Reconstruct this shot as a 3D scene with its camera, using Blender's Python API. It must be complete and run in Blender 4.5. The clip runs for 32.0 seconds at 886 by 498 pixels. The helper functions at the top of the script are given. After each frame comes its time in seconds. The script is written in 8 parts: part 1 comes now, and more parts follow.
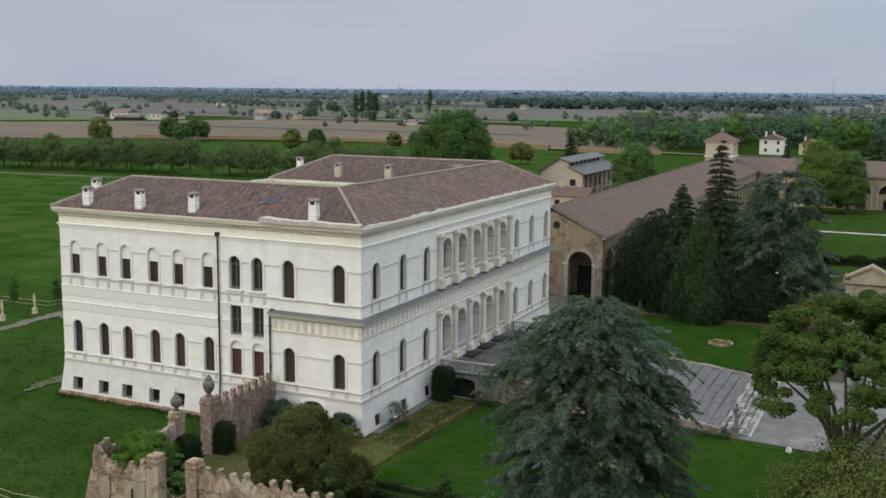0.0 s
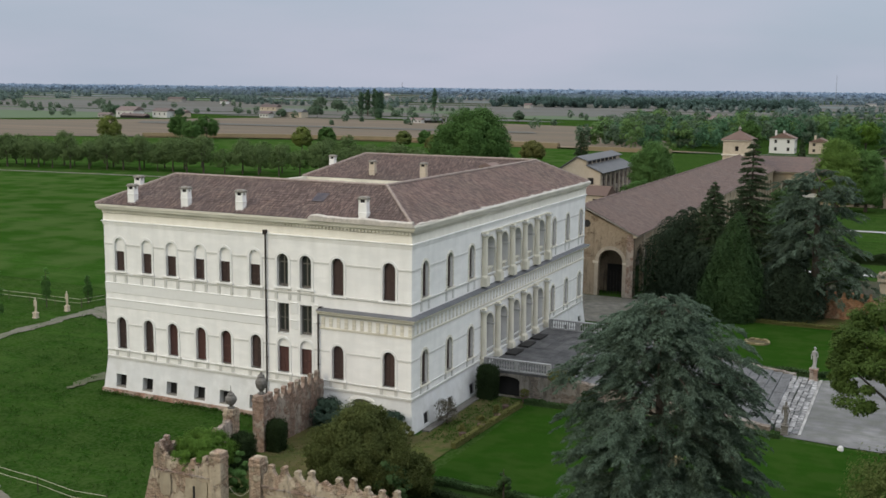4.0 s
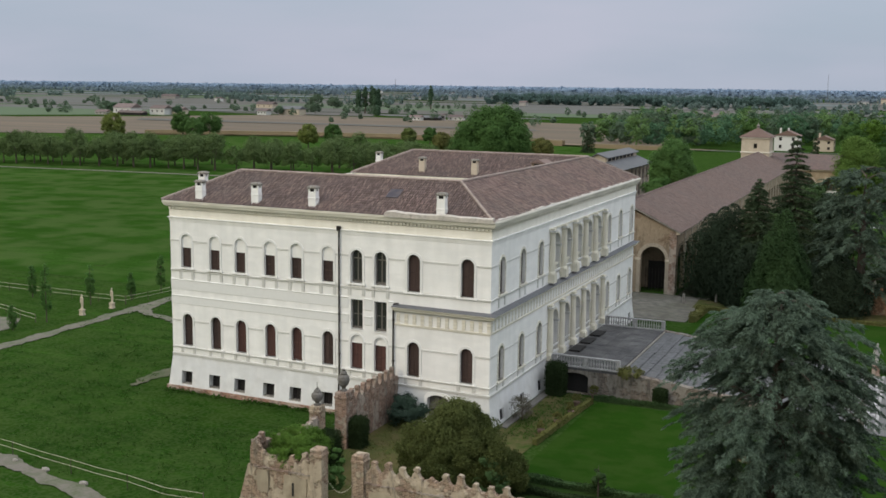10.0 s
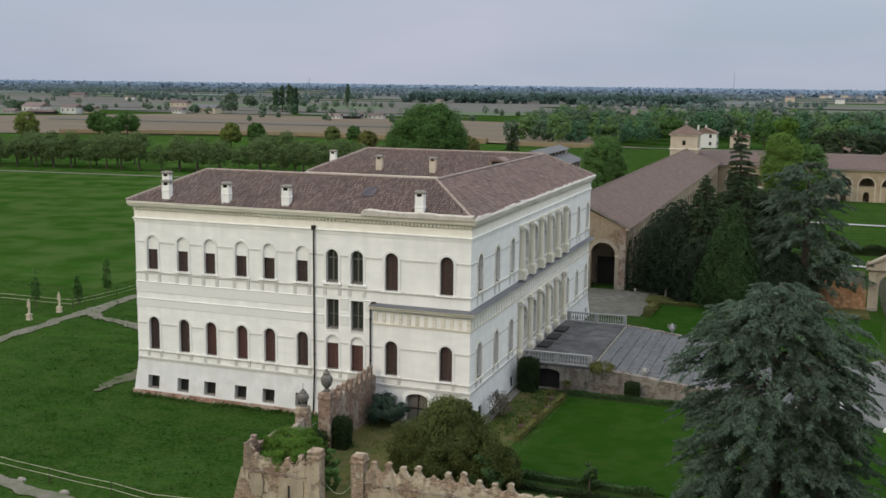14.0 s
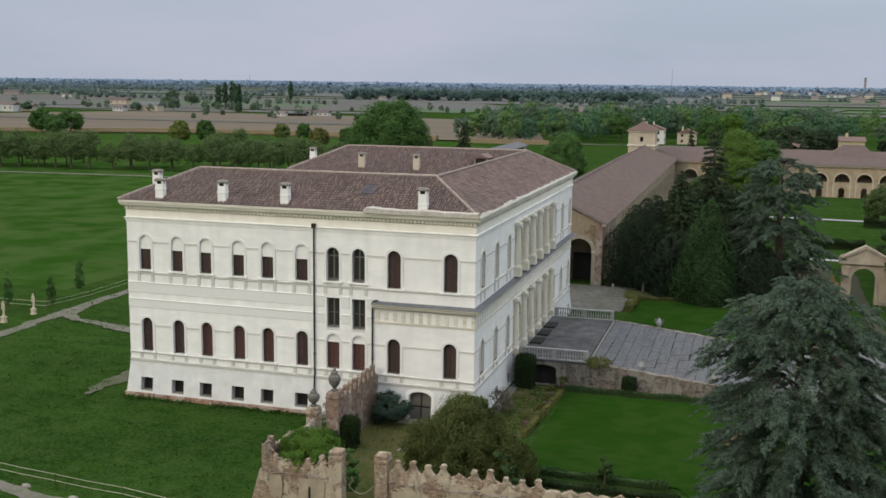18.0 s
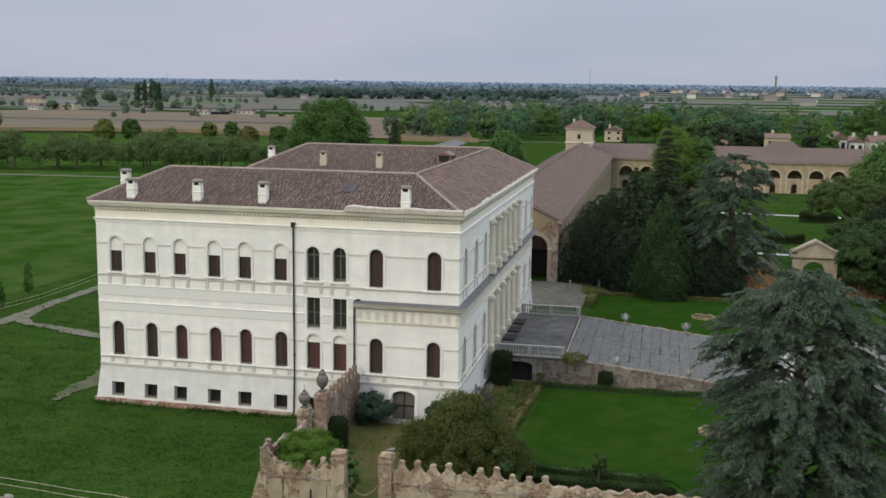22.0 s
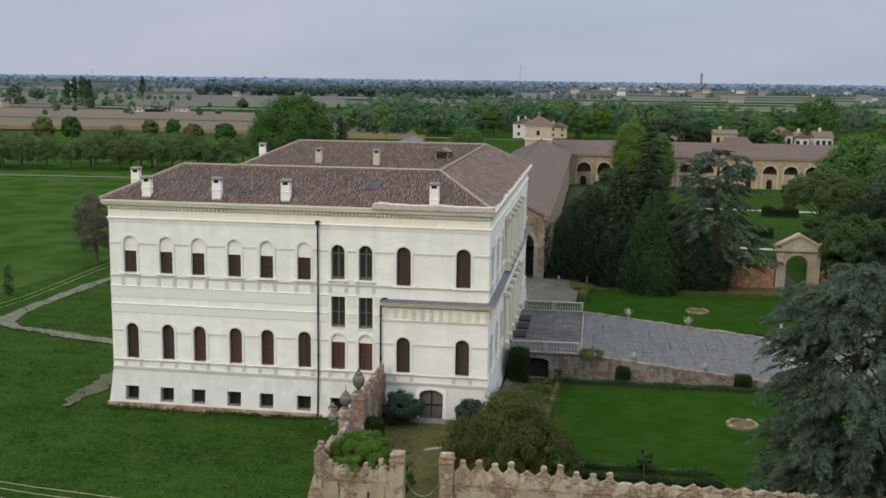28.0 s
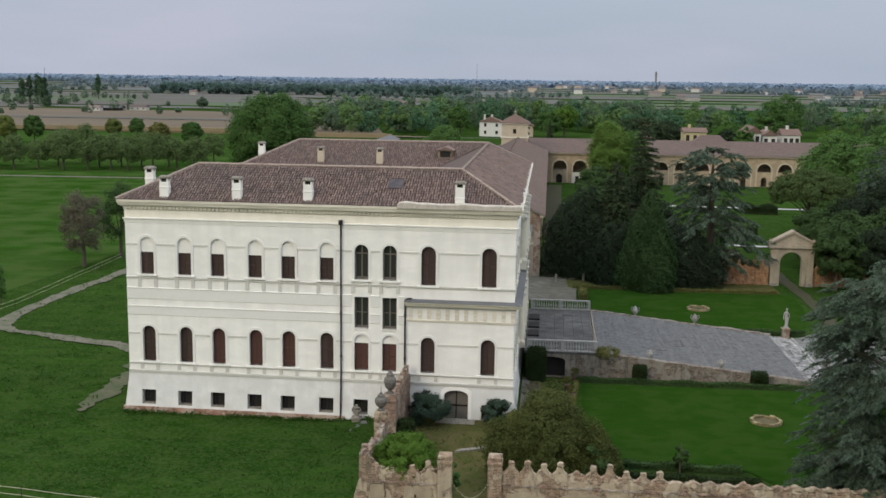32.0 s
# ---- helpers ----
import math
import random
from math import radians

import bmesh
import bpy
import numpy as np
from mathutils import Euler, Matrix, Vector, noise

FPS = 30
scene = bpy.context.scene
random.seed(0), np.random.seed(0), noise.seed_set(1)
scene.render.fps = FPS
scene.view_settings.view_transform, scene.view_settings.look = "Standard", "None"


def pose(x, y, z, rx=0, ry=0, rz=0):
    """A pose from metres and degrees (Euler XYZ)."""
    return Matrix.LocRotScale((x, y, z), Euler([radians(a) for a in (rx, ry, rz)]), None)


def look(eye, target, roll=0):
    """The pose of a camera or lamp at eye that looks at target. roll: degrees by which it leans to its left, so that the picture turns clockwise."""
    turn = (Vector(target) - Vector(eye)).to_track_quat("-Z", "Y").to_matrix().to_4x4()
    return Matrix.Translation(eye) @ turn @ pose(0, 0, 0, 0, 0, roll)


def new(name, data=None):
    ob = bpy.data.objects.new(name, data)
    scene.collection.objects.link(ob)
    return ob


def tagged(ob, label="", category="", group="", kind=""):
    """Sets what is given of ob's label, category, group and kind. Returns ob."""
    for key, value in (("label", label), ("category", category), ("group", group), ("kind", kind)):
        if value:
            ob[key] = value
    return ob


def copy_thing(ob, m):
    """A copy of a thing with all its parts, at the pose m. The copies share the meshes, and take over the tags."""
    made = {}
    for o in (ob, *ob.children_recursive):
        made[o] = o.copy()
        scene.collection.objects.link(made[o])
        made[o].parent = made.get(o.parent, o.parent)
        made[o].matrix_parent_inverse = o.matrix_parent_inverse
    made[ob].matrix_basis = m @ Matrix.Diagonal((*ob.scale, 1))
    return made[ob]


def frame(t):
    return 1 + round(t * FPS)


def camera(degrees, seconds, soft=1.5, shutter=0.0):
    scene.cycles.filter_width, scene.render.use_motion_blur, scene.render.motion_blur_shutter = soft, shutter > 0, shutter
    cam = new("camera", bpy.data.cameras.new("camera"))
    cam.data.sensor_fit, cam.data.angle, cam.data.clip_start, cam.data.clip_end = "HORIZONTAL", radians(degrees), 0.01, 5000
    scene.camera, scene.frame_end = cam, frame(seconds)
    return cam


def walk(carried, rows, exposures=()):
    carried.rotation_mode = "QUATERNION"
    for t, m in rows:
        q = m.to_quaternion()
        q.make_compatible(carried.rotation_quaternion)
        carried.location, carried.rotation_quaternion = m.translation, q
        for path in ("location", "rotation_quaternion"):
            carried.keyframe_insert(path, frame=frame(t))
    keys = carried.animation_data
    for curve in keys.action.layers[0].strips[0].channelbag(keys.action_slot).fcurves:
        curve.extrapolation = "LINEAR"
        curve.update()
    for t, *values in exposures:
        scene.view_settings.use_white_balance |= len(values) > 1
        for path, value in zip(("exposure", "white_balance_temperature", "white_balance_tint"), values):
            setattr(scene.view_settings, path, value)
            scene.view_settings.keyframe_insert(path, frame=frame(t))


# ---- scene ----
cam = camera(44.7, 32.0, soft=1.6)
METRES, EYE, TILT, LEAN, TURN = 34.0, 24.9, -1.85, 0.3, 24.2
EYE_X, EYE_Y = 34.74, -64.08
ROWS = [
    (0.0, 0.0, 0.0, 0.0, 0.1, -6.62, -0.84),
    (0.5, -0.0113, -0.0, -0.0006, 0.08, -6.64, -0.85),
    (1.0, -0.023, 0.0004, -0.0008, 0.07, -6.65, -0.86),
    (1.5, -0.0352, 0.0005, -0.0014, 0.07, -6.66, -0.86),
    (2.0, -0.0476, 0.0008, -0.0017, 0.08, -6.67, -0.87),
    (2.5, -0.0601, 0.0011, -0.0019, 0.08, -6.68, -0.88),
    (3.0, -0.0734, 0.0009, -0.0022, 0.11, -6.7, -0.89),
    (3.5, -0.0865, 0.0009, -0.0025, 0.14, -6.7, -0.9),
    (5.5, -0.1427, 0.0018, -0.0051, 0.24, -6.72, -0.95),
    (6.0, -0.1574, 0.0024, -0.0058, 0.27, -6.73, -0.95),
    (6.5, -0.1705, 0.0029, -0.0063, 0.27, -6.74, -0.96),
    (7.0, -0.1857, 0.0032, -0.0067, 0.22, -6.75, -0.97),
    (7.5, -0.2006, 0.0037, -0.0071, 0.24, -6.75, -0.96),
    (8.0, -0.2157, 0.0042, -0.0075, 0.18, -6.76, -0.97),
    (8.5, -0.231, 0.0045, -0.0079, 0.01, -6.77, -0.97),
    (9.0, -0.2471, 0.0046, -0.0082, -0.21, -6.78, -0.98),
    (9.5, -0.2632, 0.0047, -0.0086, -0.22, -6.8, -0.98),
    (10.0, -0.2784, 0.0057, -0.0091, -0.36, -6.82, -0.97),
    (10.5, -0.2942, 0.0062, -0.0095, -0.77, -6.83, -0.95),
    (11.0, -0.3104, 0.0068, -0.0099, -1.22, -6.83, -0.93),
    (11.5, -0.3266, 0.0077, -0.0101, -1.64, -6.84, -0.93),
    (12.0, -0.3431, 0.0084, -0.0107, -2.16, -6.83, -0.95),
    (12.5, -0.3591, 0.0099, -0.0109, -2.75, -6.84, -0.89),
    (13.0, -0.3755, 0.0112, -0.0113, -3.52, -6.83, -0.87),
    (13.5, -0.3918, 0.0123, -0.0114, -4.27, -6.84, -0.83),
    (14.0, -0.4082, 0.0139, -0.0119, -4.96, -6.84, -0.82),
    (14.5, -0.4242, 0.0156, -0.0122, -5.7, -6.85, -0.79),
    (16.5, -0.4869, 0.0248, -0.013, -7.3, -6.9, -0.71),
    (17.0, -0.5025, 0.0279, -0.0134, -7.58, -6.93, -0.71),
    (17.5, -0.5179, 0.0311, -0.0137, -7.83, -6.94, -0.71),
    (18.0, -0.5334, 0.0343, -0.014, -8.14, -6.95, -0.71),
    (18.5, -0.5486, 0.0379, -0.0141, -8.52, -6.98, -0.7),
    (19.0, -0.564, 0.0412, -0.0149, -9.06, -6.96, -0.7),
    (19.5, -0.5793, 0.0451, -0.0153, -9.66, -6.97, -0.68),
    (20.0, -0.5946, 0.049, -0.0158, -10.33, -6.97, -0.66),
    (20.5, -0.61, 0.0527, -0.0159, -10.99, -6.98, -0.64),
    (21.0, -0.6257, 0.0564, -0.0164, -11.67, -6.98, -0.62),
    (21.5, -0.6408, 0.0608, -0.0167, -12.1, -6.99, -0.6),
    (22.0, -0.6559, 0.0653, -0.017, -12.41, -7.0, -0.6),
    (22.5, -0.6715, 0.0702, -0.0172, -12.73, -7.01, -0.59),
    (23.0, -0.6867, 0.075, -0.0175, -13.0, -7.02, -0.6),
    (23.5, -0.7023, 0.08, -0.0178, -13.33, -7.02, -0.59),
    (24.0, -0.7177, 0.0851, -0.0181, -13.69, -7.03, -0.58),
    (24.5, -0.7334, 0.0904, -0.0186, -14.02, -7.04, -0.57),
    (25.0, -0.7489, 0.0961, -0.0191, -14.29, -7.05, -0.56),
    (25.5, -0.7644, 0.1017, -0.0196, -14.61, -7.08, -0.56),
    (27.5, -0.8269, 0.1274, -0.0215, -15.97, -7.11, -0.52),
    (28.0, -0.8425, 0.1338, -0.0216, -16.18, -7.11, -0.51),
    (28.5, -0.8584, 0.1406, -0.0221, -16.36, -7.13, -0.51),
    (29.0, -0.8743, 0.1474, -0.0222, -16.49, -7.13, -0.5),
    (29.5, -0.8901, 0.1542, -0.0225, -16.59, -7.14, -0.5),
    (30.0, -0.9059, 0.1611, -0.0227, -16.71, -7.15, -0.51),
    (30.5, -0.9219, 0.1685, -0.0229, -16.82, -7.16, -0.5),
    (31.0, -0.9373, 0.1757, -0.023, -17.04, -7.17, -0.5),
    (31.5, -0.9532, 0.1829, -0.023, -17.82, -7.17, -0.47),
    (32.0, -0.9693, 0.1903, -0.0231, -18.55, -7.17, -0.44),
]
walk(cam, [(t, pose(EYE_X, EYE_Y, EYE, TILT, LEAN, TURN) @ pose(METRES * x, METRES * y, METRES * z, 90 + pitch, roll, yaw)) for t, x, y, z, yaw, pitch, roll in ROWS])

# ---- sky and sun ----
world = bpy.data.worlds.new("overcast_sky")
scene.world = world
world.use_nodes = True
wn, wl = world.node_tree.nodes, world.node_tree.links
sky = wn.new("ShaderNodeTexSky")
sky.sky_type, sky.sun_disc = "NISHITA", False
sky.sun_elevation, sky.sun_rotation = radians(29), radians(214)
sky.air_density, sky.dust_density, sky.ozone_density = 1.0, 4.0, 1.5
grey = wn.new("ShaderNodeMix")
grey.data_type = "RGBA"
grey.inputs["Factor"].default_value = 0.8
grey.inputs["B"].default_value = (4.75, 5.5, 6.7, 1)
wl.new(sky.outputs["Color"], grey.inputs["A"])
background = wn["Background"]
background.inputs["Strength"].default_value = 0.1
veil = wn.new("ShaderNodeTexNoise")
veil.inputs["Scale"].default_value, veil.inputs["Detail"].default_value = 2.6, 4.0
stretch = wn.new("ShaderNodeMapping")
stretch.inputs["Scale"].default_value = (1.0, 1.0, 4.5)
wl.new(wn.new("ShaderNodeTexCoord").outputs["Generated"], stretch.inputs["Vector"])
wl.new(stretch.outputs["Vector"], veil.inputs["Vector"])
cloud = wn.new("ShaderNodeMapRange")
cloud.inputs["From Min"].default_value, cloud.inputs["From Max"].default_value, cloud.inputs["To Max"].default_value = 0.36, 0.68, 0.7
wl.new(veil.outputs["Fac"], cloud.inputs["Value"])
pale = wn.new("ShaderNodeMix")
pale.data_type = "RGBA"
pale.inputs["B"].default_value = (5.26, 5.33, 6.4, 1)
wl.new(cloud.outputs["Result"], pale.inputs["Factor"])
wl.new(grey.outputs["Result"], pale.inputs["A"])
# an overcast sky grows brighter towards the zenith
height = wn.new("ShaderNodeSeparateXYZ")
wl.new(wn.new("ShaderNodeTexCoord").outputs["Generated"], height.inputs["Vector"])
zenith = wn.new("ShaderNodeMapRange")
zenith.inputs["From Min"].default_value, zenith.inputs["From Max"].default_value = 0.1, 1.0
zenith.inputs["To Min"].default_value, zenith.inputs["To Max"].default_value = 1.0, 3.25
wl.new(height.outputs["Z"], zenith.inputs["Value"])
whiter = wn.new("ShaderNodeMapRange")
whiter.inputs["From Min"].default_value, whiter.inputs["From Max"].default_value = 0.08, 0.45
wl.new(height.outputs["Z"], whiter.inputs["Value"])
white = wn.new("ShaderNodeMix")
white.data_type = "RGBA"
white.inputs["B"].default_value = (5.18, 5.5, 5.98, 1)
wl.new(whiter.outputs["Result"], white.inputs["Factor"])
wl.new(pale.outputs["Result"], white.inputs["A"])
brighter = wn.new("ShaderNodeVectorMath")
brighter.operation = "SCALE"
wl.new(white.outputs["Result"], brighter.inputs["Vector"])
wl.new(zenith.outputs["Result"], brighter.inputs["Scale"])
wl.new(brighter.outputs["Vector"], background.inputs["Color"])

sun = new("sun", bpy.data.lights.new("sun", "SUN"))
sun.data.energy, sun.data.angle, sun.data.color = 1.1, radians(22), (1.0, 0.86, 0.6)
sun.matrix_world = look((-75, -110, 75), (0, 0, 0))
scene.view_settings.exposure = 0.0


# ---- materials ----
def material(name, base, rough=0.85, metal=0.0, tints=(), spots=0.0, bump=0.0, bump_scale=20.0, island=0.0, each=0.0, spec=0.3):
    """A node material: a base colour, tinted by noise at each (scale, colour, amount, sharpness) of tints, varied by island or by object, with a fine relief."""
    m = bpy.data.materials.new(name)
    m.use_nodes = True
    n, l = m.node_tree.nodes, m.node_tree.links
    b = n["Principled BSDF"]
    b.inputs["Roughness"].default_value, b.inputs["Metallic"].default_value = rough, metal
    b.inputs["Specular IOR Level"].default_value = spec
    place = n.new("ShaderNodeNewGeometry")
    colour = n.new("ShaderNodeRGB")
    colour.outputs[0].default_value = (*base, 1)
    out = colour.outputs[0]
    for scale, tint, amount, sharp in tints:
        tex = n.new("ShaderNodeTexNoise")
        squash = n.new("ShaderNodeMapping")
        squash.inputs["Scale"].default_value = scale if isinstance(scale, tuple) else (scale,) * 3
        l.new(place.outputs["Position"], squash.inputs["Vector"])
        l.new(squash.outputs["Vector"], tex.inputs["Vector"])
        tex.inputs["Scale"].default_value, tex.inputs["Detail"].default_value = 1.0, 5.0
        ramp = n.new("ShaderNodeMapRange")
        ramp.inputs["From Min"].default_value, ramp.inputs["From Max"].default_value = 0.5 - 0.5 * (1 - sharp) * 0.6, 0.5 + 0.5 * (1 - sharp) * 0.6
        ramp.inputs["To Max"].default_value = amount
        l.new(tex.outputs["Fac"], ramp.inputs["Value"])
        mix = n.new("ShaderNodeMix")
        mix.data_type = "RGBA"
        mix.inputs["B"].default_value = (*tint, 1)
        l.new(ramp.outputs["Result"], mix.inputs["Factor"])
        l.new(out, mix.inputs["A"])
        out = mix.outputs["Result"]
    for amount, source in ((island, place.outputs["Random Per Island"]), (each, None)):
        if amount:
            if source is None:
                source = n.new("ShaderNodeObjectInfo").outputs["Random"]
            vary = n.new("ShaderNodeMapRange")
            vary.inputs["To Min"].default_value, vary.inputs["To Max"].default_value = 1 - amount, 1 + amount
            l.new(source, vary.inputs["Value"])
            hsv = n.new("ShaderNodeHueSaturation")
            l.new(vary.outputs["Result"], hsv.inputs["Value"])
            l.new(out, hsv.inputs["Color"])
            out = hsv.outputs["Color"]
    l.new(out, b.inputs["Base Color"])
    if bump:
        tex = n.new("ShaderNodeTexNoise")
        tex.inputs["Scale"].default_value, tex.inputs["Detail"].default_value = bump_scale, 6.0
        l.new(place.outputs["Position"], tex.inputs["Vector"])
        relief = n.new("ShaderNodeBump")
        relief.inputs["Strength"].default_value, relief.inputs["Distance"].default_value = bump, 0.05
        l.new(tex.outputs["Fac"], relief.inputs["Height"])
        l.new(relief.outputs["Normal"], b.inputs["Normal"])
    return m


def foliage(name, base, light, dark, island=0.2):
    m = material(name, base, 0.75, tints=((0.9, light, 0.6, 0.2), (0.35, dark, 0.5, 0.2)), island=island, spec=0.04)
    n, l = m.node_tree.nodes, m.node_tree.links
    b = n["Principled BSDF"]
    glow = n.new("ShaderNodeBsdfTranslucent")
    l.new(b.inputs["Base Color"].links[0].from_socket, glow.inputs["Color"])
    both = n.new("ShaderNodeMixShader")
    both.inputs["Fac"].default_value = 0.4
    l.new(b.outputs["BSDF"], both.inputs[1])
    l.new(glow.outputs["BSDF"], both.inputs[2])
    l.new(both.outputs["Shader"], n["Material Output"].inputs["Surface"])
    return m


PLASTER = material("white_plaster", (0.905, 0.88, 0.832), 0.9, tints=((0.2, (0.88, 0.85, 0.8), 0.8, 0.1), ((1.1, 1.1, 0.14), (0.66, 0.645, 0.605), 0.45, 0.58), ((3.1, 3.1, 0.5), (0.68, 0.66, 0.61), 0.12, 0.4), (1.7, (0.88, 0.87, 0.83), 0.5, 0.3), ((0.5, 0.5, 1.6), (0.66, 0.65, 0.62), 0.3, 0.7), (5.0, (0.78, 0.765, 0.72), 0.25, 0.5)), bump=0.15, bump_scale=6)
TRIM = material("cream_stone_trim", (0.83, 0.775, 0.64), 0.85, tints=((0.8, (0.64, 0.595, 0.49), 0.5, 0.35), (5.0, (0.78, 0.76, 0.69), 0.4, 0.3), ((0.35, 0.35, 7.0), (0.42, 0.385, 0.32), 0.6, 0.5)), bump=0.2, bump_scale=15)
COLUMN = material("cream_column_stone", (0.76, 0.71, 0.57), 0.85, tints=((0.8, (0.62, 0.58, 0.47), 0.6, 0.35), ((3.0, 3.0, 0.6), (0.5, 0.47, 0.39), 0.4, 0.55)), bump=0.2, bump_scale=15)
CURB = material("pale_worn_concrete", (0.54, 0.475, 0.405), 0.9, tints=((1.2, (0.34, 0.315, 0.275), 0.8, 0.35), ((0.8, 0.8, 6.0), (0.3, 0.28, 0.25), 0.5, 0.55), (5.0, (0.7, 0.65, 0.58), 0.4, 0.4)), bump=0.4, bump_scale=9)
# Weathered grey, also used where a shadow line is put into the colour.
GREYMOULD = material("weathered_and_shadow_grey", (0.6, 0.585, 0.54), 0.9, tints=((0.7, (0.46, 0.445, 0.41), 0.7, 0.3), (4.0, (0.68, 0.665, 0.62), 0.4, 0.3)), bump=0.2, bump_scale=12)
BASEPLASTER = material("stained_basement_plaster", (0.79, 0.785, 0.76), 0.9, tints=((0.3, (0.72, 0.71, 0.69), 0.7, 0.2), ((2.0, 2.0, 0.35), (0.56, 0.56, 0.545), 0.45, 0.45), (1.2, (0.54, 0.53, 0.5), 0.65, 0.56), (0.7, (0.64, 0.64, 0.63), 0.6, 0.62), (5.0, (0.66, 0.65, 0.62), 0.35, 0.5)), bump=0.25, bump_scale=6)
# Near-black loggia walls: the deep shade behind the arches put into their colour.
LOGGIAWALL = material("loggia_wall_shade", (0.035, 0.03, 0.025), 0.9, tints=((0.6, (0.025, 0.02, 0.018), 0.6, 0.3),))
FRIEZE = material("cream_frieze_plaster", (0.88, 0.835, 0.73), 0.9, tints=((0.3, (0.82, 0.78, 0.68), 0.7, 0.2), ((1.5, 1.5, 0.4), (0.7, 0.66, 0.56), 0.35, 0.55)), bump=0.15, bump_scale=6)
WINFRAME = material("grey_brown_window_frame", (0.15, 0.135, 0.115), 0.7, tints=((6.0, (0.1, 0.09, 0.08), 0.5, 0.3),))
GREYBAND = material("grey_white_band", (0.75, 0.735, 0.695), 0.9, tints=((0.5, (0.66, 0.65, 0.62), 0.6, 0.2), (4.0, (0.8, 0.79, 0.75), 0.4, 0.3)))
LEAD = material("grey_lead_flashing", (0.11, 0.112, 0.118), 0.75, tints=((1.5, (0.17, 0.172, 0.175), 0.6, 0.3),))
STONE = material("weathered_stone", (0.29, 0.265, 0.225), 0.9, tints=((1.5, (0.15, 0.135, 0.11), 0.8, 0.35), (6.0, (0.45, 0.42, 0.37), 0.5, 0.3), (9.0, (0.08, 0.072, 0.06), 0.6, 0.6)), bump=0.5, bump_scale=12)
BROWN = material("brown_shutter_paint", (0.055, 0.034, 0.028), 0.7, tints=(((9, 9, 0.6), (0.045, 0.028, 0.024), 0.6, 0.2),), each=0.25)
RED = material("reddish_shutter_paint", (0.085, 0.037, 0.03), 0.7, tints=(((9, 9, 0.6), (0.06, 0.032, 0.028), 0.6, 0.2),), each=0.2)
# Near-black for rooms and openings: their inner shade is put into the colour.
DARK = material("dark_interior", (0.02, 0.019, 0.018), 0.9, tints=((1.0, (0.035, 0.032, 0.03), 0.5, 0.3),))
GLASS = material("window_glass", (0.035, 0.036, 0.034), 0.12, spec=0.55)
IRON = material("dark_iron", (0.03, 0.028, 0.027), 0.5, 0.6, tints=((8.0, (0.06, 0.04, 0.03), 0.5, 0.3),))
TILE = material("old_roof_tiles", (0.172, 0.116, 0.095), 0.9, tints=((0.35, (0.132, 0.105, 0.097), 0.7, 0.2), (1.6, (0.225, 0.175, 0.147), 0.6, 0.4), (0.9, (0.1, 0.082, 0.077), 0.5, 0.5), (0.12, (0.2, 0.13, 0.115), 0.5, 0.4)), island=0.3, bump=0.3, bump_scale=10)
WINGTILE = material("wing_roof_tiles", (0.14, 0.099, 0.086), 0.9, tints=((0.35, (0.115, 0.093, 0.088), 0.7, 0.2), (1.6, (0.18, 0.14, 0.122), 0.5, 0.4), (0.12, (0.165, 0.115, 0.1), 0.5, 0.4)), island=0.16, bump=0.3, bump_scale=10)
RIDGE = material("mortared_ridge_tiles", (0.3, 0.235, 0.2), 0.9, tints=((0.8, (0.2, 0.155, 0.135), 0.8, 0.3), (4.0, (0.42, 0.36, 0.31), 0.5, 0.4)), bump=0.3, bump_scale=10)
TILEDARK = material("roof_underlay", (0.1, 0.07, 0.06), 0.95, tints=((1.0, (0.07, 0.055, 0.05), 0.6, 0.3),))


